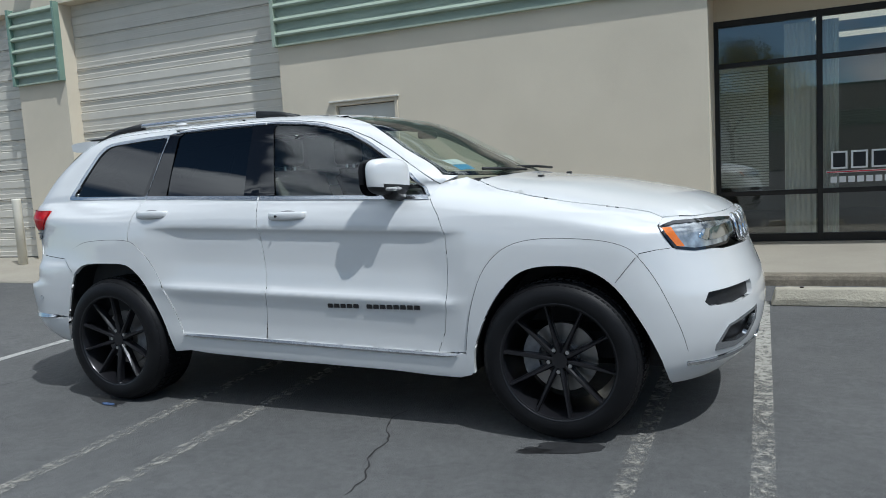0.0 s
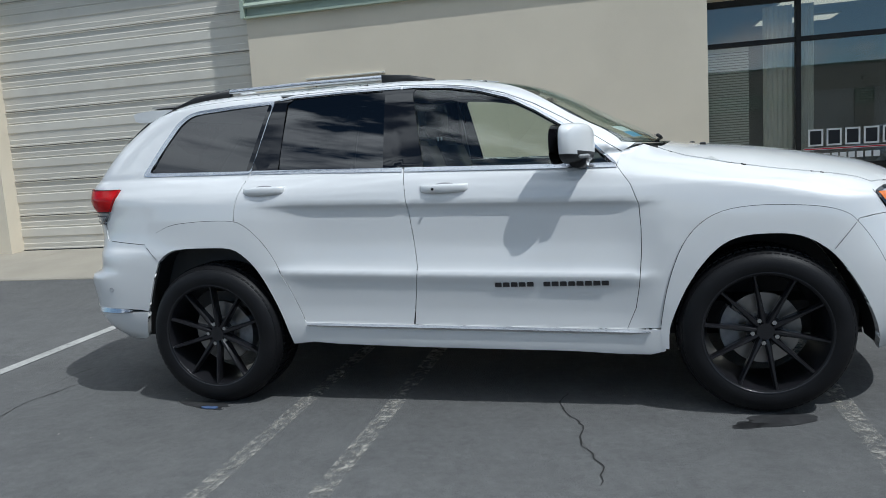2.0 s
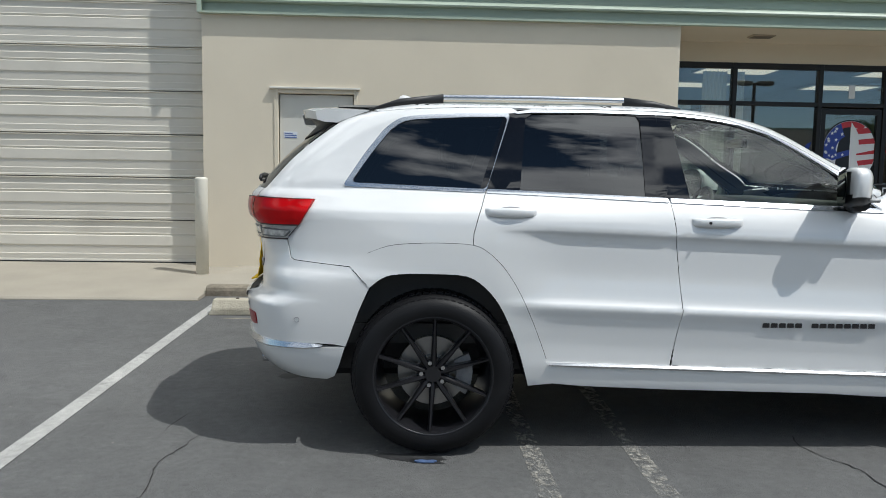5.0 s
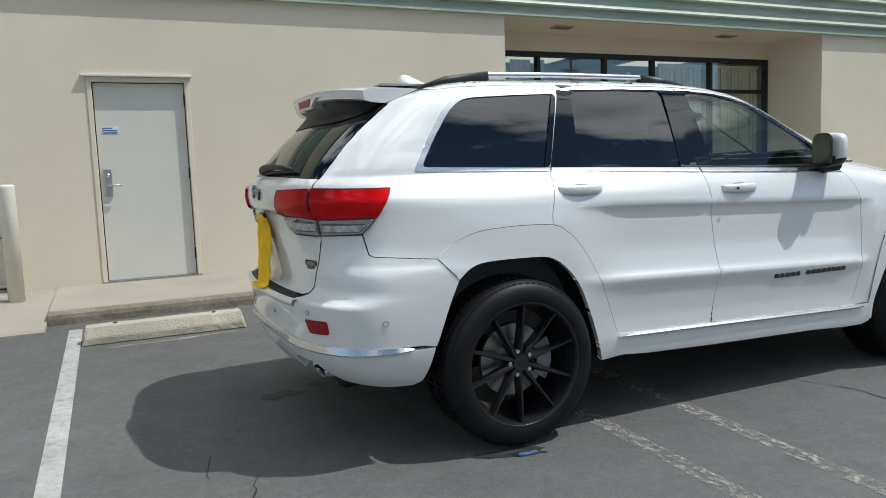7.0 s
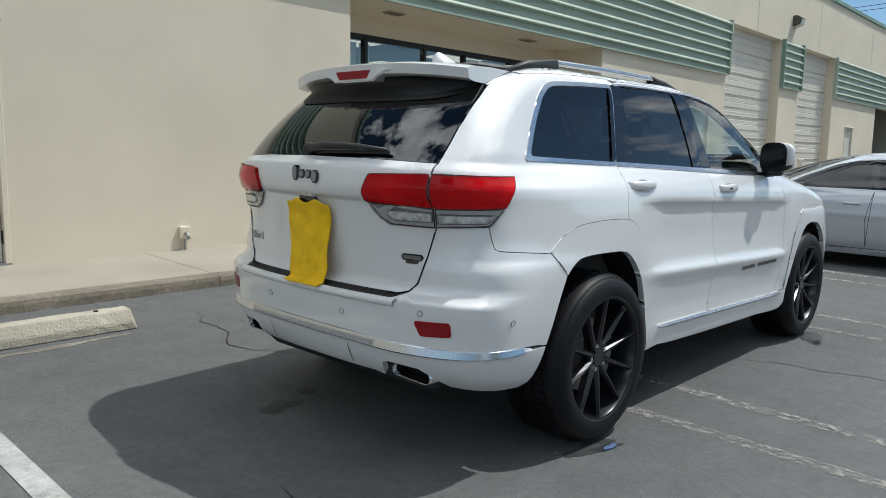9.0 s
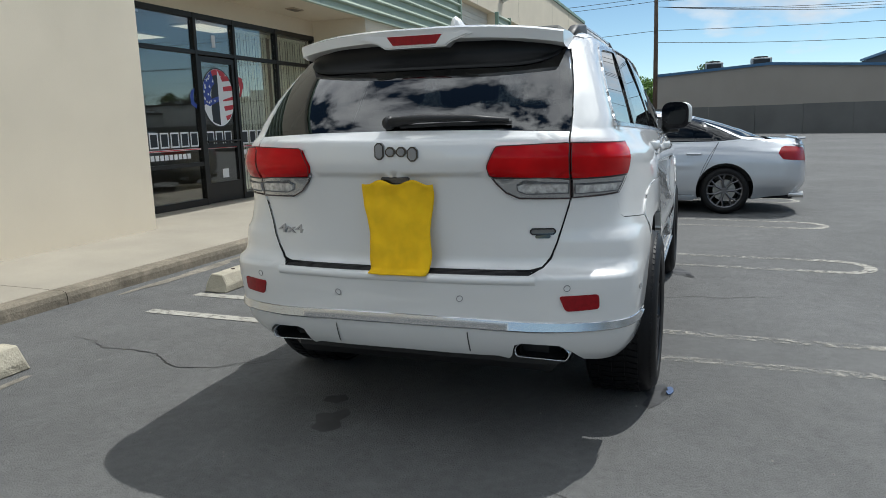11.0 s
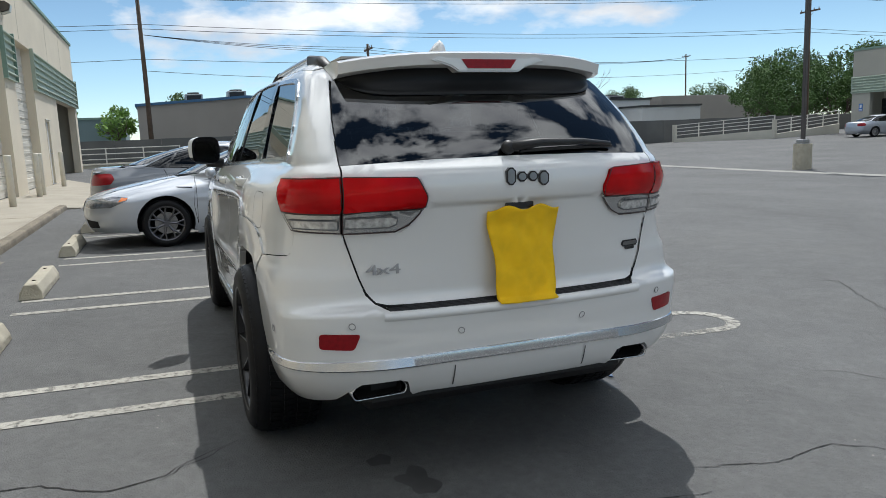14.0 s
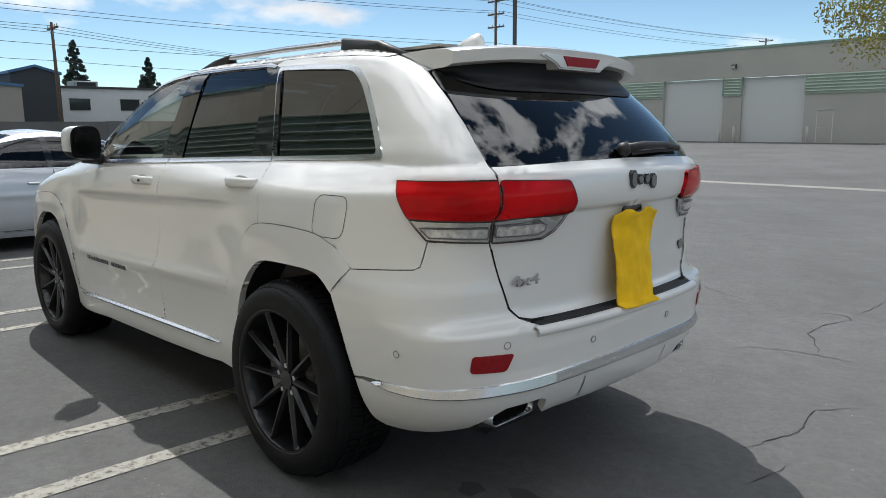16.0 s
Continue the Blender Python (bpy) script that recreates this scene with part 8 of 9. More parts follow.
SEDAN = dict(
    plain=[(0.16, 0.82), (0.24, 0.86), (0.40, 0.90), (0.55, 0.912), (0.70, 0.912), (0.80, 0.898), (0.90, 0.865), (0.96, 0.83), (1.02, 0.79), (1.20, 0.695), (1.33, 0.615), (1.385, 0.55), (1.415, 0.42), (1.435, 0.15), (1.44, 0.01)],
    rear=[(0.16, -0.93), (0.30, -1.05), (0.45, -1.11), (0.62, -1.11), (0.80, -1.09), (0.93, -1.07), (1.0, -1.03), (1.025, -0.92), (1.045, -0.62), (1.06, -0.50), (1.15, -0.24), (1.25, 0.06), (1.34, 0.40), (1.40, 0.72), (1.44, 1.15)],
    front=[(0.16, 3.64), (0.30, 3.76), (0.45, 3.79), (0.56, 3.78), (0.66, 3.73), (0.72, 3.62), (0.78, 3.40), (0.86, 3.02), (0.92, 2.74), (0.95, 2.56), (1.0, 2.44), (1.10, 2.22), (1.20, 1.99), (1.30, 1.74), (1.37, 1.53), (1.41, 1.38), (1.44, 1.16)],
    frad=[(0.16, 0.7), (0.62, 0.7), (0.74, 1.2), (0.90, 1.5), (0.96, 0.7), (1.0, 0.5), (1.44, 0.5)],
    rrad=[(0.16, 0.45), (0.95, 0.45), (1.02, 0.6), (1.06, 0.7), (1.44, 0.6)])


def arch(cx, r, zc, z0):
    a0 = math.asin(min(1, (zc - z0) / r))
    return [(cx - r * math.cos(t), zc + r * math.sin(t)) for t in [-a0 + (math.pi + 2 * a0) * i / 16 for i in range(17)]]


def sedan(name, label, paint, m, lens_front, spoiler=False, wheel_m=None, glass_m=None, spokes=7):
    global J
    use_body(**SEDAN)
    J = new(name)
    WB = 2.74
    R0 = 0.325
    gm = glass_m or thin_glass("sedan_glass", (0.10, 0.11, 0.115))
    af, ar = arch(WB, 0.375, 0.33, 0.20), arch(0.0, 0.375, 0.33, 0.20)
    # lower side, one outline with the wheel arches cut in; shared belt height
    belt = [(2.36, 0.945), (1.6, 0.955), (0.8, 0.965), (0.0, 0.985), (-0.30, 1.01), (-0.50, 1.03)]
    side = X((-0.55, 0.22), *ar, (0.6, 0.19), (2.1, 0.18), *af, (3.25, 0.20)) + F((0.45, 0.22), (0.0, 0.23), (0.0, 0.63), (0.35, 0.64)) + X((3.60, 0.69), (3.40, 0.762), (3.10, 0.826), (2.80, 0.888), (2.58, 0.930), (2.44, 0.952)) + X(*belt, (-0.75, 1.02)) + R((0.60, 1.005), (0.0, 1.015), (0.0, 0.26), (0.6, 0.25))
    side = X((-0.55, 0.24), *ar, (0.6, 0.19), (2.1, 0.18), *af, (3.22, 0.22)) + F((0.60, 0.22), (0.0, 0.23), (0.0, 0.655), (0.40, 0.66)) + X((3.52, 0.715), (3.30, 0.778), (3.00, 0.842), (2.75, 0.895), (2.55, 0.93), (2.42, 0.95), *belt[1:]) + R((0.74, 1.02), (0.60, 1.016), (0.0, 1.018), (0.0, 0.26), (0.74, 0.25))
    part("body", panel_mesh(side, (), 0.0, 0.02, 0.07, mirror=True), paint, J, smooth=True)
    bh = [(P(uf(y, 0.665), 0.665).x - 0.004, y) for y in (0.0, 0.15, 0.3, 0.40)]
    half = bh + [(3.52, H(3.52, 0.72) - 0.004), (3.30, H(3.3, 0.783) - 0.004), (3.0, H(3.0, 0.847) - 0.004), (2.75, H(2.75, 0.90) - 0.004), (2.52, H(2.52, 0.938) - 0.01), (2.50, 0.6), (2.56, 0.3), (2.57, 0)]
    part("hood", top_panel(half, 0.5, 0.955, 0.0, 0.09), paint, J, smooth=True)
    rh = [(1.52, 0), (1.50, 0.25), (1.44, 0.46), (1.2, 0.52), (0.8, 0.53), (0.45, 0.50), (0.40, 0.25), (0.39, 0)]
    part("roof_panel", top_panel(rh, 1.2, 1.441, 0.0, 0.09), paint, J, smooth=True)
    dk = [(-0.56, 0), (-0.56, 0.4), (-0.58, 0.66), (-0.70, 0.72), (-1.0, 0.60), (-1.035, 0.3), (-1.04, 0)]
    part("boot_lid", top_panel(dk, 0.95, 1.06, 0.0, 0.08), paint, J, smooth=True)
    if spoiler:
        part("boot_spoiler", boxm(-1.035, -0.56, 1.022, -0.92, 0.56, 1.052, bevel=0.012), paint, J)
    # greenhouse
    dlo = X((2.20, 0.968), (1.0, 0.978), (0.1, 0.998), (-0.20, 1.03), (0.10, 1.17), (0.40, 1.30), (0.62, 1.335), (1.0, 1.345), (1.35, 1.325), (1.6, 1.265), (1.95, 1.105))
    frame_o = X((2.42, 0.952), (1.6, 0.957), (0.8, 0.967), (0.0, 0.987), (-0.30, 1.012), (-0.50, 1.032)) + R((0.66, 1.065), (0.60, 1.15), (0.54, 1.26), (0.50, 1.33)) + X((0.62, 1.385), (1.0, 1.395), (1.38, 1.385)) + F((0.47, 1.36), (0.55, 1.25), (0.63, 1.10), (0.70, 0.98))
    sides = panel("door_frame", frame_o, paint, holes=[dlo], rim=0.01, du=0.07)
    global s
    for i, o in enumerate(sides):
        s = 1 if i == 0 else -1
        bm = panel_mesh(dlo, (), -0.004, 0.0, 0.1)
        if s < 0:
            flip(bm)
        part("window_glass", bm, gm, o, smooth=True)
        for pl in (X((1.06, 0.978), (1.10, 1.345), (1.18, 1.345), (1.15, 0.976)), X((0.10, 0.99), (0.30, 1.25), (0.35, 1.27), (0.16, 0.99))):
            bm = panel_mesh(pl, (), -0.001, 0.0, 0.1)
            if s < 0:
                flip(bm)
            part("pillar_trim", bm, GLOSSBLK, o)
    part("windscreen", panel_mesh(F((0.0, 0.962), (0.68, 0.975), (0.62, 1.10), (0.54, 1.25), (0.46, 1.355), (0.0, 1.385)), (), -0.003, 0.0, 0.08, mirror=True), thin_glass("sedan_windscreen", (0.5, 0.56, 0.55)), J, smooth=True)
    part("rear_window", panel_mesh(R((0.0, 1.062), (0.64, 1.066), (0.58, 1.16), (0.52, 1.27), (0.47, 1.34), (0.0, 1.37)), (), -0.003, 0.0, 0.08, mirror=True), gm, J, smooth=True)
    for q in (X((2.33, 0.30), (2.37, 0.55), (2.33, 0.94)), X((1.13, 0.27), (1.16, 0.60), (1.10, 0.965)), X((0.36, 0.42), (0.30, 0.62), (0.22, 0.80), (0.10, 0.99)), X((0.40, 0.255), (2.3, 0.245))):
        seam("joint_line", q, 0.006, 0.001, GAPM)
    # lamps
    hl = F((0.36, 0.635), (0.40, 0.56), (0.60, 0.55)) + X((3.42, 0.565), (3.22, 0.655), (3.20, 0.69), (3.40, 0.705)) + F((0.55, 0.665))
    for i, o in enumerate(panel("headlamp", hl, lens_front, off=0.004, rim=0.02)):
        bm = panel_mesh(X((3.208, 0.682), (3.28, 0.688), (3.33, 0.632), (3.23, 0.655)), (), 0.007, 0.0, 0.06)
        if i:
            flip(bm)
        part("side_marker", bm, AMBER, o)
    tl = R((0.50, 0.905), (0.52, 0.73), (0.76, 0.74)) + X((-0.72, 0.76), (-0.66, 0.84), (-0.70, 0.915)) + R((0.76, 0.93))
    panel("tail_lamp", tl, DKRED, off=0.006, rim=0.02)
    panel("intake", F((0.40, 0.40), (0.42, 0.28), (0.66, 0.29), (0.68, 0.38)), GAPM, off=0.003, rim=0.0)
    part("grille", panel_mesh(F((0.0, 0.64), (0.26, 0.63), (0.20, 0.50), (0.0, 0.48)), (), 0.005, 0.0, 0.06, mirror=True), GAPM, J)
    panel("side_skirt", X((0.40, 0.185), (2.33, 0.175), (2.35, 0.235), (0.40, 0.245)), paint, off=0.018, rim=0.02)
    panel("fender_trim", X((2.38, 0.79), (2.56, 0.80), (2.60, 0.812), (2.38, 0.806)), GLOSSBLK, off=0.004, rim=0.0)
    for sg in (-1, 1):
        for xh, zh in ((1.22, 0.80), (0.32, 0.83)):
            part("door_handle", boxm(xh, min(sg * 0.885, sg * 0.925), zh - 0.016, xh + 0.2, max(sg * 0.885, sg * 0.925), zh + 0.016, bevel=0.01), paint, J)
        bm = bmesh.new()
        bmesh.ops.create_uvsphere(bm, u_segments=14, v_segments=9, radius=1)
        for v in bm.verts:
            v.co = Vector((2.14 + 0.07 * v.co.x, sg * (0.98 + 0.11 * v.co.y), 1.0 + 0.065 * v.co.z))
        mr = part("mirror", bm, paint, J, smooth=True)
        part("mirror_arm", boxm(2.10, min(sg * 0.80, sg * 0.93), 0.955, 2.18, max(sg * 0.80, sg * 0.93), 0.985, bevel=0.01), GLOSSBLK, mr)
        part("exhaust_tip", tube(bmesh.new(), [(-1.04, sg * 0.55, 0.26), (-0.85, sg * 0.55, 0.26)], 0.045, 12), STEEL, J)
        for cx in (0.0, WB):
            bm = bmesh.new()
            pr = arch(cx, 0.377, 0.33, 0.20)
            a = [bm.verts.new((x, sg * (H(x, max(z, 0.22)) - 0.01), z)) for x, z in pr]
            b = [bm.verts.new((x, sg * 0.6, z)) for x, z in pr]
            for k in range(len(pr) - 1):
                bm.faces.new((a[k], a[k + 1], b[k + 1], b[k]))
            bm.faces.new(b)
            part("wheel_arch_liner", bm, GAPM, J)
    part("underbody", boxm(-0.9, -0.58, 0.20, 3.4, 0.58, 0.40), GAPM, J)
    part("cabin_floor", boxm(-0.4, -0.70, 0.45, 2.3, 0.70, 0.80), CABIN, J)
    for yy in (-0.36, 0.36):
        part("seat", boxm(1.0, yy - 0.24, 0.7, 1.18, yy + 0.24, 1.20, bevel=0.05, seg=2), SEATM, J)
    part("rear_seat", boxm(0.15, -0.6, 0.7, 0.4, 0.6, 1.08, bevel=0.05, seg=2), SEATM, J)
    wm = wheel_m or RIMBLK
    simple_wheels(J, [(0, 0.80, R0), (WB, 0.80, R0)], R0, 0.235, wm, spokes)
    J.matrix_basis = m
    return tagged(J, label, "car", "parked cars")


def simple_wheels(J, hubs, r, rim, wm, spokes):
    for x, y, z in hubs:
        for sg in (-1, 1):
            prof = [(rim, 0.0), (rim + 0.03, -0.012), (r - 0.03, -0.006), (r, 0.03), (r, 0.17), (r - 0.03, 0.2), (rim, 0.2)]
            bm = bmesh.new()
            N = 40
            rg = [[bm.verts.new((x + q * math.sin(2 * math.pi * i / N), sg * (y + 0.09 - d), z + q * math.cos(2 * math.pi * i / N))) for i in range(N)] for q, d in prof]
            for a, b in zip(rg, rg[1:]):
                for i in range(N):
                    bm.faces.new((a[i], b[i], b[(i + 1) % N], a[(i + 1) % N]))
            bmesh.ops.recalc_face_normals(bm, faces=bm.faces)
            w = part("wheel", bm, RUBBER, J, smooth=True)
            bm = bmesh.new()
            yo = y + 0.085
            prof = [(rim + 0.004, 0.0), (rim, 0.010), (rim - 0.014, 0.004), (rim - 0.02, -0.03), (rim - 0.03, -0.12)]
            rg = [[bm.verts.new((x + q * math.sin(2 * math.pi * i / N), sg * (yo + d), z + q * math.cos(2 * math.pi * i / N))) for i in range(N)] for q, d in prof]
            for a, b in zip(rg, rg[1:]):
                for i in range(N):
                    bm.faces.new((a[i], b[i], b[(i + 1) % N], a[(i + 1) % N]))
            for k in range(spokes):
                a = 2 * math.pi * k / spokes + 0.2
                tube(bm, [(x + 0.04 * math.sin(a), sg * (yo - 0.02), z + 0.04 * math.cos(a)), (x + 0.13 * math.sin(a), sg * (yo - 0.012), z + 0.13 * math.cos(a))], 0.017, 6)
                for da in (-0.2, 0.2):
                    tube(bm, [(x + 0.12 * math.sin(a), sg * (yo - 0.012), z + 0.12 * math.cos(a)), (x + (rim - 0.008) * math.sin(a + da), sg * (yo - 0.002), z + (rim - 0.008) * math.cos(a + da))], 0.012, 6)
            tube(bm, [(x, sg * (yo - 0.04), z), (x, sg * (yo - 0.008), z)], 0.055, 16)
            bmesh.ops.recalc_face_normals(bm, faces=bm.faces)
            part("rim", bm, wm, w)
            part("brake_disc", tube(bmesh.new(), [(x, sg * (yo - 0.10), z), (x, sg * (yo - 0.075), z)], 0.15, 24), DISC, w)


SILVER = car_paint("silver_metallic", (0.52, 0.545, 0.585), 0.45)
GREYP = car_paint("graphite_metallic", (0.17, 0.185, 0.205), 0.6)
PALE = car_paint("pale_silver", (0.42, 0.45, 0.50), 0.5)
BLACKP = mat("black_paint", (0.006, 0.006, 0.007), 0.35, coat=0.35, var=0.05, scale=2, spec=0.25)
LENSF = mat("headlamp_sedan", (0.24, 0.24, 0.245), 0.08, metal=0.4, coat=1.0, var=0.4, scale=20)
GUN = mat("gunmetal_rim", (0.14, 0.14, 0.15), 0.3, metal=0.8)


def on_lot(x, y, heading):
    return pose(x, y, gz(x, y), 1.26 * math.cos(radians(heading - 0)) * 1.0, -1.26 * math.sin(radians(heading)), heading)


sedan("silver_sedan", "silver four-door sedan with dark wheels parked nose-in", SILVER, on_lot(4.18, 3.02, 92.0), LENSF, True, GUN)
sedan("grey_sedan", "graphite grey sedan backed into its parking stall", GREYP, on_lot(6.6, 5.80, -91.0), LENSF, False, GUN)
sedan("pale_sedan", "pale silver sedan parked by the facing building", PALE, pose(28.7, -38.2, gz(28.7, -38.2), -1.17 * math.cos(radians(-100)), 1.17 * math.sin(radians(-100)), -100), LENSF, False, GREYMET)


def big_suv(m):
    """Boxy black sport utility vehicle far across the lot."""
    global J
    use_body(plain=[(0.22, 0.90), (0.35, 0.96), (0.6, 1.0), (1.0, 1.0), (1.15, 0.98), (1.25, 0.93), (1.5, 0.86), (1.75, 0.79), (1.85, 0.70), (1.9, 0.45), (1.92, 0.02)],
             rear=[(0.22, -1.10), (0.4, -1.25), (0.8, -1.28), (1.2, -1.26), (1.6, -1.18), (1.8, -1.08), (1.92, -0.5)],
             front=[(0.22, 3.90), (0.4, 3.98), (0.9, 4.0), (1.08, 3.96), (1.16, 3.80), (1.22, 3.1), (1.26, 2.75), (1.5, 2.35), (1.75, 1.95), (1.85, 1.7), (1.92, 0.9)],
             frad=[(0.22, 0.5), (1.1, 0.5), (1.2, 1.0), (1.27, 0.5), (1.92, 0.5)], rrad=[(0.22, 0.4), (1.92, 0.4)])
    J = new("black_suv")
    af, ar = arch(2.95, 0.46, 0.42, 0.30), arch(0.0, 0.46, 0.42, 0.30)
    dlo = X((-0.95, 1.29), (2.35, 1.28), (2.0, 1.62), (1.7, 1.72), (-0.85, 1.72))
    side = X((-0.7, 0.36), *ar, (0.6, 0.28), (2.4, 0.28), *af, (3.55, 0.32)) + F((0.7, 0.30), (0.0, 0.30), (0.0, 1.10), (0.6, 1.10)) + X((3.6, 1.17), (3.0, 1.215), (2.7, 1.25)) + F((0.86, 1.27), (0.75, 1.6), (0.66, 1.78)) + X((1.6, 1.86), (0, 1.87), (-0.8, 1.86)) + R((0.6, 1.84), (0.0, 1.86), (0.0, 0.34), (0.7, 0.34))
    part("body", panel_mesh(side, [dlo], 0.0, 0.02, 0.09, mirror=True), BLACKP, J, smooth=True)
    panel("window_glass", dlo, thin_glass("suv_glass", (0.05, 0.05, 0.055)), off=-0.006, rim=0.0)
    half = [(3.93, 0), (3.9, 0.5), (3.6, 0.8), (3.0, 0.85), (2.75, 0.86), (2.72, 0)]
    part("hood", top_panel(half, 0.9, 1.27, 0.0, 0.1), BLACKP, J, smooth=True)
    part("roof_panel", top_panel([(1.75, 0), (1.65, 0.66), (0, 0.70), (-0.8, 0.68), (-0.9, 0)], 1.5, 1.921, 0.0, 0.1), BLACKP, J, smooth=True)
    part("windscreen", panel_mesh(F((0.0, 1.275), (0.84, 1.29), (0.73, 1.6), (0.64, 1.76), (0.0, 1.80)), (), 0.002, 0.0, 0.1, mirror=True), thin_glass("suv_windscreen", (0.4, 0.45, 0.45)), J, smooth=True)
    part("grille", panel_mesh(F((0.0, 0.72), (0.5, 0.72), (0.52, 1.0), (0.0, 1.02)), (), 0.006, 0.0, 0.1, mirror=True), BRIGHT, J)
    part("grille_mesh", panel_mesh(F((0.0, 0.76), (0.46, 0.76), (0.48, 0.97), (0.0, 0.98)), (), 0.010, 0.0, 0.1, mirror=True), GAPM, J)
    panel("headlamp", F((0.56, 0.78), (0.56, 1.02), (0.80, 1.02), (0.80, 0.80)), CLEARLENS, off=0.006, rim=0.0)
    part("number_plate", boxm(3.985, -0.16, 0.50, 4.01, 0.16, 0.64), VW, J)
    part("underbody", boxm(-1.1, -0.7, 0.32, 3.8, 0.7, 0.6), GAPM, J)
    for sg in (-1, 1):
        part("mirror", boxm(2.35, min(sg * 0.95, sg * 1.18), 1.28, 2.5, max(sg * 0.95, sg * 1.18), 1.45, bevel=0.03), BLACKP, J)
    simple_wheels(J, [(0, 0.86, 0.40), (2.95, 0.86, 0.40)], 0.40, 0.28, STEEL, 6)
    J.matrix_basis = m
    tagged(J, "large black sport utility vehicle parked across the lot", "car", "parked cars")


big_suv(pose(23.1, -37.6, gz(23.1, -37.6), -1.17 * math.cos(radians(95)), 1.17 * math.sin(radians(95)), 95))


# ---- trees ----
def leaves(bm_pts, size, seed, spread=1.0):
    """Small folded leaf cards round given centres."""
    rnd = random.Random(seed)
    vs, fs = [], []
    for c, r, n in bm_pts:
        for _ in range(n):
            d = Vector((rnd.gauss(0, 1), rnd.gauss(0, 1), rnd.gauss(0, 0.8)))
            d = d.normalized() * r * rnd.uniform(0.25, 1.0) ** 0.5
            p = c + d
            a = Vector((rnd.gauss(0, 1), rnd.gauss(0, 1), rnd.gauss(0, 1))).normalized()
            b = a.orthogonal().normalized()
            k = size * rnd.uniform(0.6, 1.3)
            o = len(vs)
            vs += [p - a * k, p + b * k * 0.45, p + a * k, p - b * k * 0.45]
            fs += [(o, o + 1, o + 2), (o, o + 2, o + 3)]
    return vs, fs


def limb(bm, p, d, length, r, depth, rnd, tips, sp=0.55, n=3):
    q = p + d * length * 0.5 + Vector((rnd.gauss(0, 0.04), rnd.gauss(0, 0.04), 0.02)) * length
    e = p + d * length
    tube(bm, [p, q, e], r, 6 if depth > 1 else 4, False, r * 0.6)
    tips.append(e)
    if depth <= 0:
        return
    for k in range(n):
        nd = (d + Vector((rnd.gauss(0, sp), rnd.gauss(0, sp), rnd.gauss(0.12, sp * 0.6)))).normalized()
        limb(bm, p + d * length * rnd.uniform(0.55, 1.0), nd, length * rnd.uniform(0.6, 0.82), r * 0.58, depth - 1, rnd, tips, sp, n)


def leafy_tree(x, y, h, rad, m, seed, n=2600, size=0.22, label="leafy green tree beyond the boundary wall", trunk=0.22, low=0.3, z=None):
    rnd = random.Random(seed)
    th = empty("tree", (x, y, gz(x, y) if z is None else z))
    bm = bmesh.new()
    tips = []
    tube(bm, [(0, 0, -0.3), (0.05, 0.03, h * low * 0.5), (0, 0.06, h * low)], trunk, 9, False, trunk * 0.75)
    for k in range(5):
        a = 2 * math.pi * k / 5 + rnd.random()
        limb(bm, Vector((0, 0.06, h * low)), Vector((math.cos(a) * 0.7, math.sin(a) * 0.7, 0.75)).normalized(), h * 0.26, trunk * 0.5, 2, rnd, tips)
    part("trunk", bm, BARK, th, smooth=True)
    cl = []
    for k in range(46):
        a, e = rnd.uniform(0, 2 * math.pi), rnd.uniform(-0.75, 1.0)
        rr = rad * math.sqrt(max(0.05, 1 - e * e)) * rnd.uniform(0.45, 1.08)
        cl.append((Vector((rr * math.cos(a), rr * math.sin(a), h * (low + (1 - low) * 0.52) + e * h * (1 - low) * 0.47)), rad * rnd.uniform(0.20, 0.40), n // 46))
    vs, fs = leaves(cl, size, seed)
    me = bpy.data.meshes.new("crown")
    me.from_pydata([tuple(v) for v in vs], [], fs)
    me.materials.append(m)
    o = new("crown", me)
    o.parent = th
    return tagged(th, label, "tree", "trees")


def conifer(x, y, h, r, seed):
    rnd = random.Random(seed)
    th = empty("conifer", (x, y, 0))
    part("trunk", tube(bmesh.new(), [(0, 0, 0), (0, 0, h * 0.96)], 0.2, 7, False, 0.03), BARK, th)
    cl = []
    for k in range(150):
        t = rnd.random() ** 0.8
        a = rnd.uniform(0, 2 * math.pi)
        rr = r * (1 - t) ** 0.8 * rnd.uniform(0.3, 1.05) + 0.08
        cl.append((Vector((rr * math.cos(a), rr * math.sin(a), h * (0.22 + 0.77 * t) - rr * 0.12)), 0.50 * (1.15 - t), 60))
    vs, fs = leaves(cl, 0.17, seed)
    me = bpy.data.meshes.new("crown")
    me.from_pydata([tuple(v) for v in vs], [], fs)
    me.materials.append(leaf_mat("conifer_needles", (0.028, 0.045, 0.030)))
    o = new("crown", me)
    o.parent = th
    tagged(th, "dark tapering conifer beyond the neighbouring buildings", "tree", "conifers")


LEAF = leaf_mat("leaf_green", (0.070, 0.130, 0.030))
LEAF2 = leaf_mat("leaf_bright", (0.12, 0.22, 0.03))
LEAFY = leaf_mat("leaf_yellow_green", (0.27, 0.245, 0.045))
conifer(86, -23.5, 11.5, 2.3, 5)
conifer(88, -33.0, 10.2, 2.1, 9)
for i, (x, y, h, r) in enumerate(((48, -50, 8.2, 3.4), (52, -56, 8.6, 3.8), (45.5, -55, 8.0, 3.4), (47, -61, 8.6, 3.6), (56, -63, 8.4, 4.0), (42, -60, 7.4, 3.2), (60, -60, 7.2, 3.4), (90, -78, 7.6, 4.2), (96, -66, 7.2, 4.0), (84, -84, 8.0, 4.4))):
    leafy_tree(x, y, 0.86 * h, 0.92 * r, LEAF, 20 + i, 7000, 0.135, low=0.06)
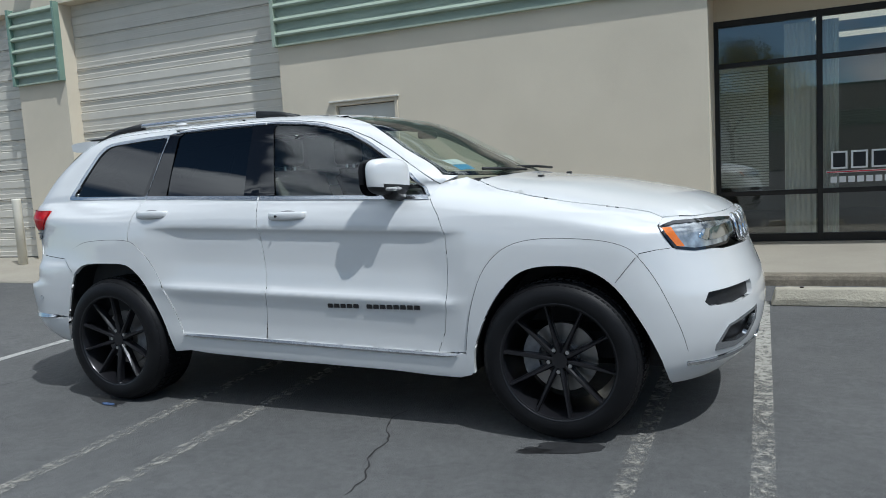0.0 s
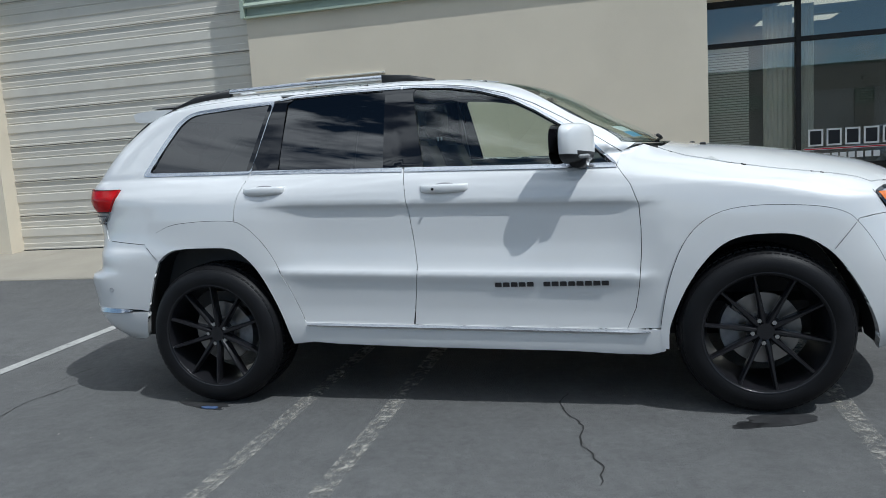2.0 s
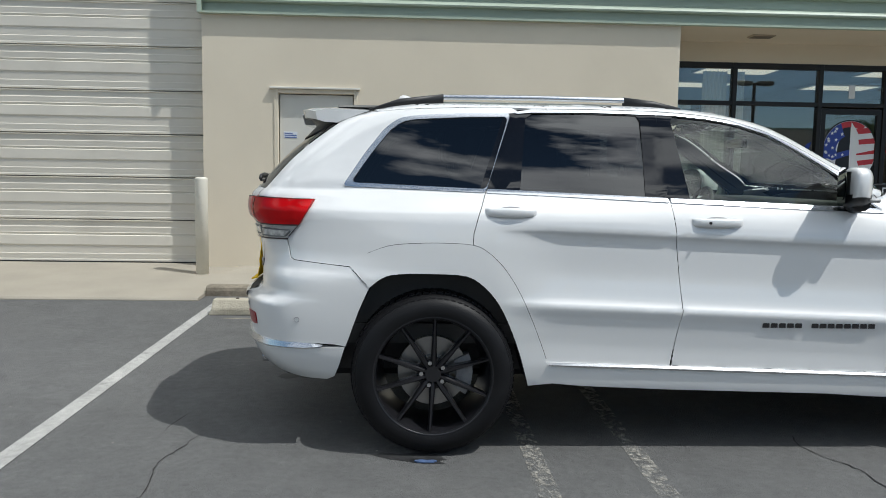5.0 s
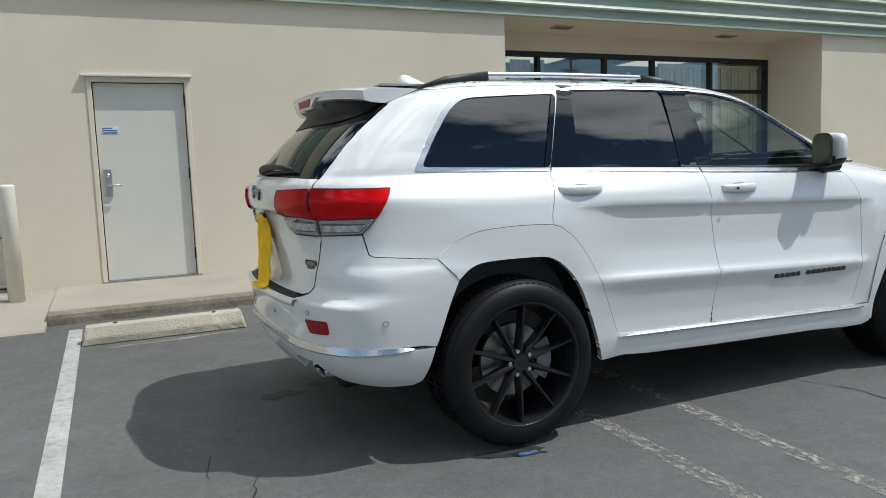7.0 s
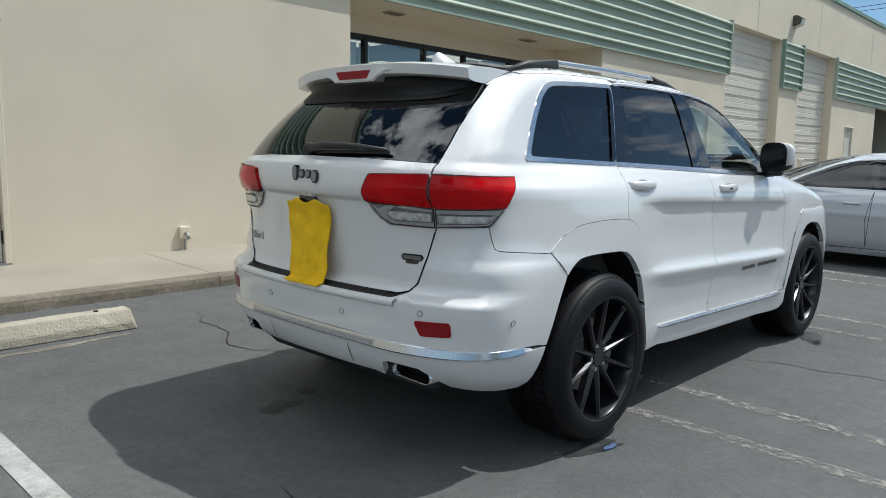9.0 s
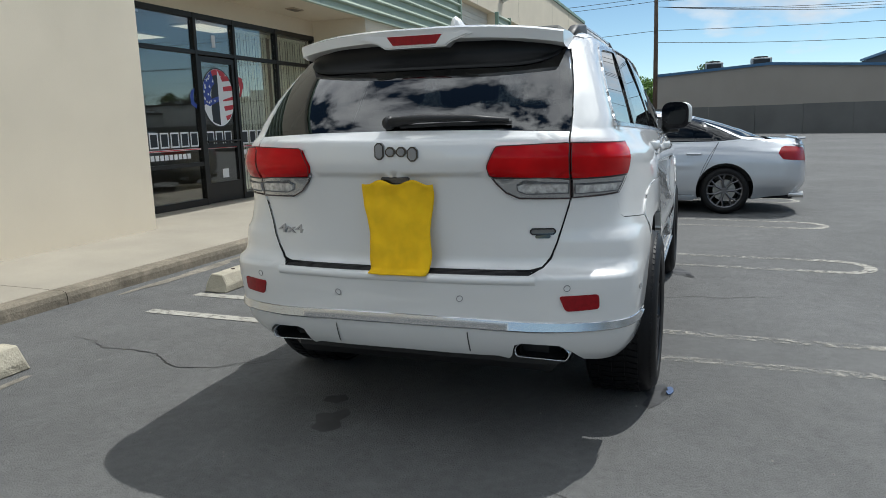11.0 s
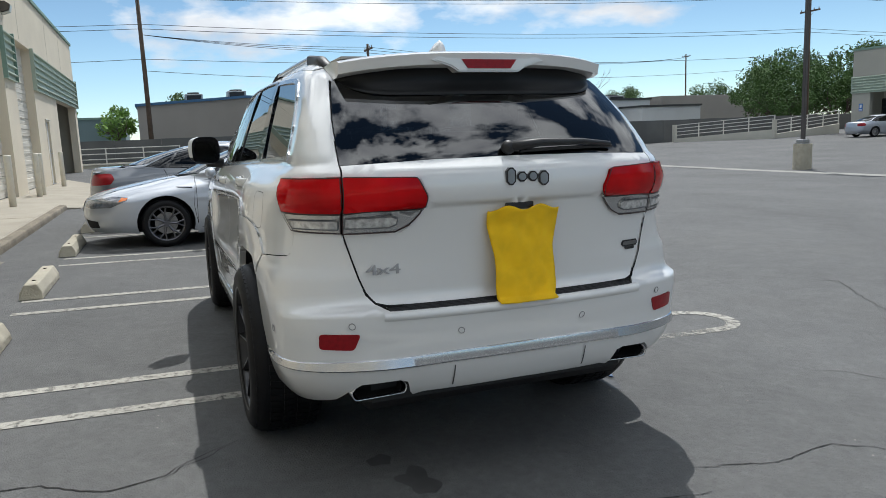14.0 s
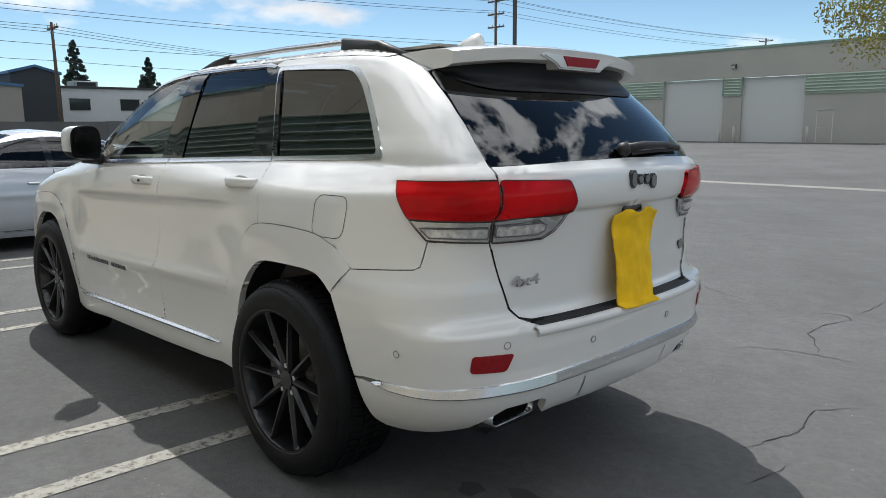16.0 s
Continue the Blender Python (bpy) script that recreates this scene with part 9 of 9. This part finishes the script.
leafy_tree(92, 17, 6.5, 2.4, LEAF2, 60, 1800, 0.22)
leafy_tree(74, 9.5, 4.6, 1.7, LEAF2, 61, 1600, 0.2)
leafy_tree(98, 2.5, 7.4, 2.0, LEAF, 62, 1500, 0.22)
leafy_tree(-1.45, -18.3, 6.9, 3.1, LEAFY, 63, 20000, 0.055, "yellow-green young tree in the parking lot", 0.13, 0.42)
leafy_tree(-13, -17.4, 6.0, 2.8, LEAF, 64, 3600, 0.10, "green tree standing in the parking lot", 0.14, 0.36)

# bare tree on the island
rnd = random.Random(3)
bt = empty("bare_tree", (27.5, -14.35, gz(27.5, -14.35) + 0.1))
bm = bmesh.new()
tips = []
tube(bm, [(0, 0, -0.1), (0.03, 0, 0.5), (0, 0.04, 1.15)], 0.065, 9, False, 0.048)
for k in range(6):
    a = 2 * math.pi * k / 6 + rnd.random() * 0.6
    limb(bm, Vector((0, 0.04, 0.98 + 0.03 * k)), Vector((math.cos(a) * 0.72, math.sin(a) * 0.72, 0.72)).normalized(), 1.0, 0.028, 5, rnd, tips, 0.40, 2)
part("trunk", bm, BARK, bt, smooth=True)
bt.scale = (1.5, 1.5, 1.48)
tagged(bt, "bare leafless young tree with a spreading crown", "tree")

# ---- cracks, stains and litter on the asphalt ----
CRACKM = mat("crack_dark", (0.016, 0.015, 0.014), 0.95, var=0.2, scale=20)
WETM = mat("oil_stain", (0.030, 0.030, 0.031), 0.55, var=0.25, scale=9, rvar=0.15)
OILM = mat("old_oil", (0.055, 0.054, 0.053), 0.8, var=0.2, scale=7)
crng = random.Random(5)


def crack(pts, w=0.010, jag=0.022):
    """A wandering crack: a thin ragged ribbon just above the asphalt, widening and closing."""
    fine_pts = []
    for (x0, y0), (x1, y1) in zip(pts, pts[1:]):
        n = max(2, int(math.hypot(x1 - x0, y1 - y0) / 0.035))
        for i in range(n):
            t = i / n
            fine_pts.append((x0 + (x1 - x0) * t, y0 + (y1 - y0) * t))
    fine_pts.append(pts[-1])
    bm = bmesh.new()
    prev = None
    n = len(fine_pts)
    walk_x = walk_y = 0.0
    for i, (x, y) in enumerate(fine_pts):
        walk_x = walk_x * 0.8 + crng.uniform(-jag, jag) * 0.6
        walk_y = walk_y * 0.8 + crng.uniform(-jag, jag) * 0.6
        x, y = x + walk_x, y + walk_y
        a, b = fine_pts[max(0, i - 1)], fine_pts[min(n - 1, i + 1)]
        d = Vector((b[0] - a[0], b[1] - a[1])).normalized()
        hw = w * 0.36 * (0.35 + 0.9 * crng.random()) * min(1, 0.3 + 4 * min(i, n - 1 - i) / n)
        q = [bm.verts.new((x - d.y * hw, y + d.x * hw, gz(x, y) + 0.003)), bm.verts.new((x + d.y * hw, y - d.x * hw, gz(x, y) + 0.003))]
        if prev:
            bm.faces.new((prev[0], prev[1], q[1], q[0]))
        prev = q
    bmesh.ops.recalc_face_normals(bm, faces=bm.faces)
    for f in bm.faces:
        if f.normal.z < 0:
            f.normal_flip()
    o = obj("asphalt_crack", bm, CRACKM)
    tagged(o, "thin dark jagged crack in the asphalt", "crack", "cracks in the asphalt", "structure")


def blot(x, y, rx, ry, material, name, label, seed, rot=0.0, lobes=0.35, dz=0.0025):
    """A ragged flat stain."""
    bm = bmesh.new()
    N = 44
    vs = []
    for i in range(N):
        t = 2 * math.pi * i / N
        k = 1 + lobes * noise.noise(Vector((math.cos(t) * 1.3, math.sin(t) * 1.3, seed))) * 2 + 0.3 * lobes * noise.noise(Vector((math.cos(t) * 5, math.sin(t) * 5, seed + 4)))
        dx, dy = rx * k * math.cos(t), ry * k * math.sin(t)
        px, py = x + dx * math.cos(rot) - dy * math.sin(rot), y + dx * math.sin(rot) + dy * math.cos(rot)
        vs.append(bm.verts.new((px, py, gz(px, py) + dz)))
    bm.faces.new(vs)
    bmesh.ops.triangulate(bm, faces=bm.faces[:])
    o = obj(name, bm, material)
    tagged(o, label, "stain", "stains on the asphalt", "structure")


crack([(-1.92, 3.75), (-1.95, 3.6), (-1.89, 3.45), (-1.82, 3.25), (-1.78, 3.05), (-1.71, 2.9), (-1.70, 2.7)], 0.014)
crack([(-4.06, 7.08), (-4.07, 6.85), (-4.18, 6.7), (-4.17, 6.4), (-4.18, 6.27), (-4.36, 6.04), (-4.30, 5.82), (-4.14, 5.7), (-4.0, 5.5)], 0.012)
crack([(-4.33, 5.82), (-4.24, 5.74), (-4.05, 5.5)], 0.008)
crack([(-5.07, 3.79), (-5.10, 3.63), (-5.17, 3.4), (-5.16, 3.05), (-5.3, 2.85)], 0.010)
crack([(-2.27, 0.27), (-2.42, -0.09), (-3.05, 0.35), (-3.74, 0.75)], 0.011)
crack([(-4.22, 0.86), (-4.54, 0.72), (-4.61, 0.84), (-4.55, 1.11), (-4.54, 1.50), (-4.69, 1.72), (-4.80, 2.00)], 0.012)
crack([(-4.33, 2.30), (-4.40, 2.14), (-4.56, 2.06), (-4.80, 2.00), (-5.03, 2.02)], 0.010)
crack([(-4.61, 0.53), (-4.62, 0.17), (-4.63, -0.08)], 0.010)
crack([(-5.23, 4.12), (-5.27, 3.99), (-5.28, 3.84)], 0.009)
crack([(-1.30, -3.35), (-1.80, -3.91)], 0.012)
crack([(-3.60, 0.84), (-3.91, 0.88)], 0.009)
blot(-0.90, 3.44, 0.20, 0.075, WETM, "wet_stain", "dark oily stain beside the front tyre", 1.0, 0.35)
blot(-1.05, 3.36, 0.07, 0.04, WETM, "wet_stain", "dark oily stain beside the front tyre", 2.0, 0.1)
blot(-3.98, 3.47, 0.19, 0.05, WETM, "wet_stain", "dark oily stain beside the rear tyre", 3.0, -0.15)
blot(-4.75, 4.85, 0.11, 0.075, OILM, "oil_spot", "round oil spot on the asphalt behind the bumper", 4.0)
blot(-4.50, 4.95, 0.06, 0.05, OILM, "oil_spot", "round oil spot on the asphalt behind the bumper", 5.0)
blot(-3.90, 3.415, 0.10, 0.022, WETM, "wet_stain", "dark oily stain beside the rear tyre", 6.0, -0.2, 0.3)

bm = bmesh.new()
sv = [(0, 0), (0.04, -0.012), (0.085, -0.008), (0.105, 0.006), (0.09, 0.02), (0.055, 0.016), (0.03, 0.024), (-0.005, 0.012)]
prism(bm, sv, "z", 0, 0.006)
scrap = obj("litter_scrap", bm, mat("scrap_plastic", (0.06, 0.10, 0.20), 0.75, var=0.25, scale=40), loc=(-3.955, 3.40, gz(-3.95, 3.40) + 0.003))
tagged(scrap, "flattened pale grey plastic scrap beside the rear tyre", "litter")

SAND = mat("washed_sand", (0.21, 0.19, 0.155), 0.95, var=0.25, scale=5, bump=0.4, bscale=200, fine=0.3, mid=0.25)
blot(-2.15, 7.63, 0.75, 0.075, SAND, "sand_drift", "tan sand washed against the kerb", 11.0, 0.02, 0.5)
blot(-5.20, 6.68, 0.42, 0.035, SAND, "sand_drift", "pale grit along the wheel stop", 12.0, 0.05, 0.6)
blot(2.2, 7.66, 0.9, 0.06, SAND, "sand_drift", "tan sand washed against the kerb", 13.0, 0.0, 0.5)
# pebbles and flecks of grit scattered on the asphalt
grit = bmesh.new()
for k in range(260):
    x, y = crng.uniform(-6.5, 1.5), crng.uniform(0.3, 7.6)
    r = crng.uniform(0.002, 0.006)
    a = crng.uniform(0, 6.28)
    q = [grit.verts.new((x + r * math.cos(a + i * 1.57) * crng.uniform(0.7, 1.3), y + r * math.sin(a + i * 1.57) * crng.uniform(0.7, 1.3), gz(x, y) + 0.001)) for i in range(4)]
    tip = grit.verts.new((x, y, gz(x, y) + r * 0.9))
    for i in range(4):
        grit.faces.new((q[i], q[(i + 1) % 4], tip))
tagged(obj("grit", grit, mat("grit_stone", (0.30, 0.28, 0.25), 0.9, var=0.4, scale=30)), "scattered pale pebbles and grit on the asphalt", "grit", "", "stuff")
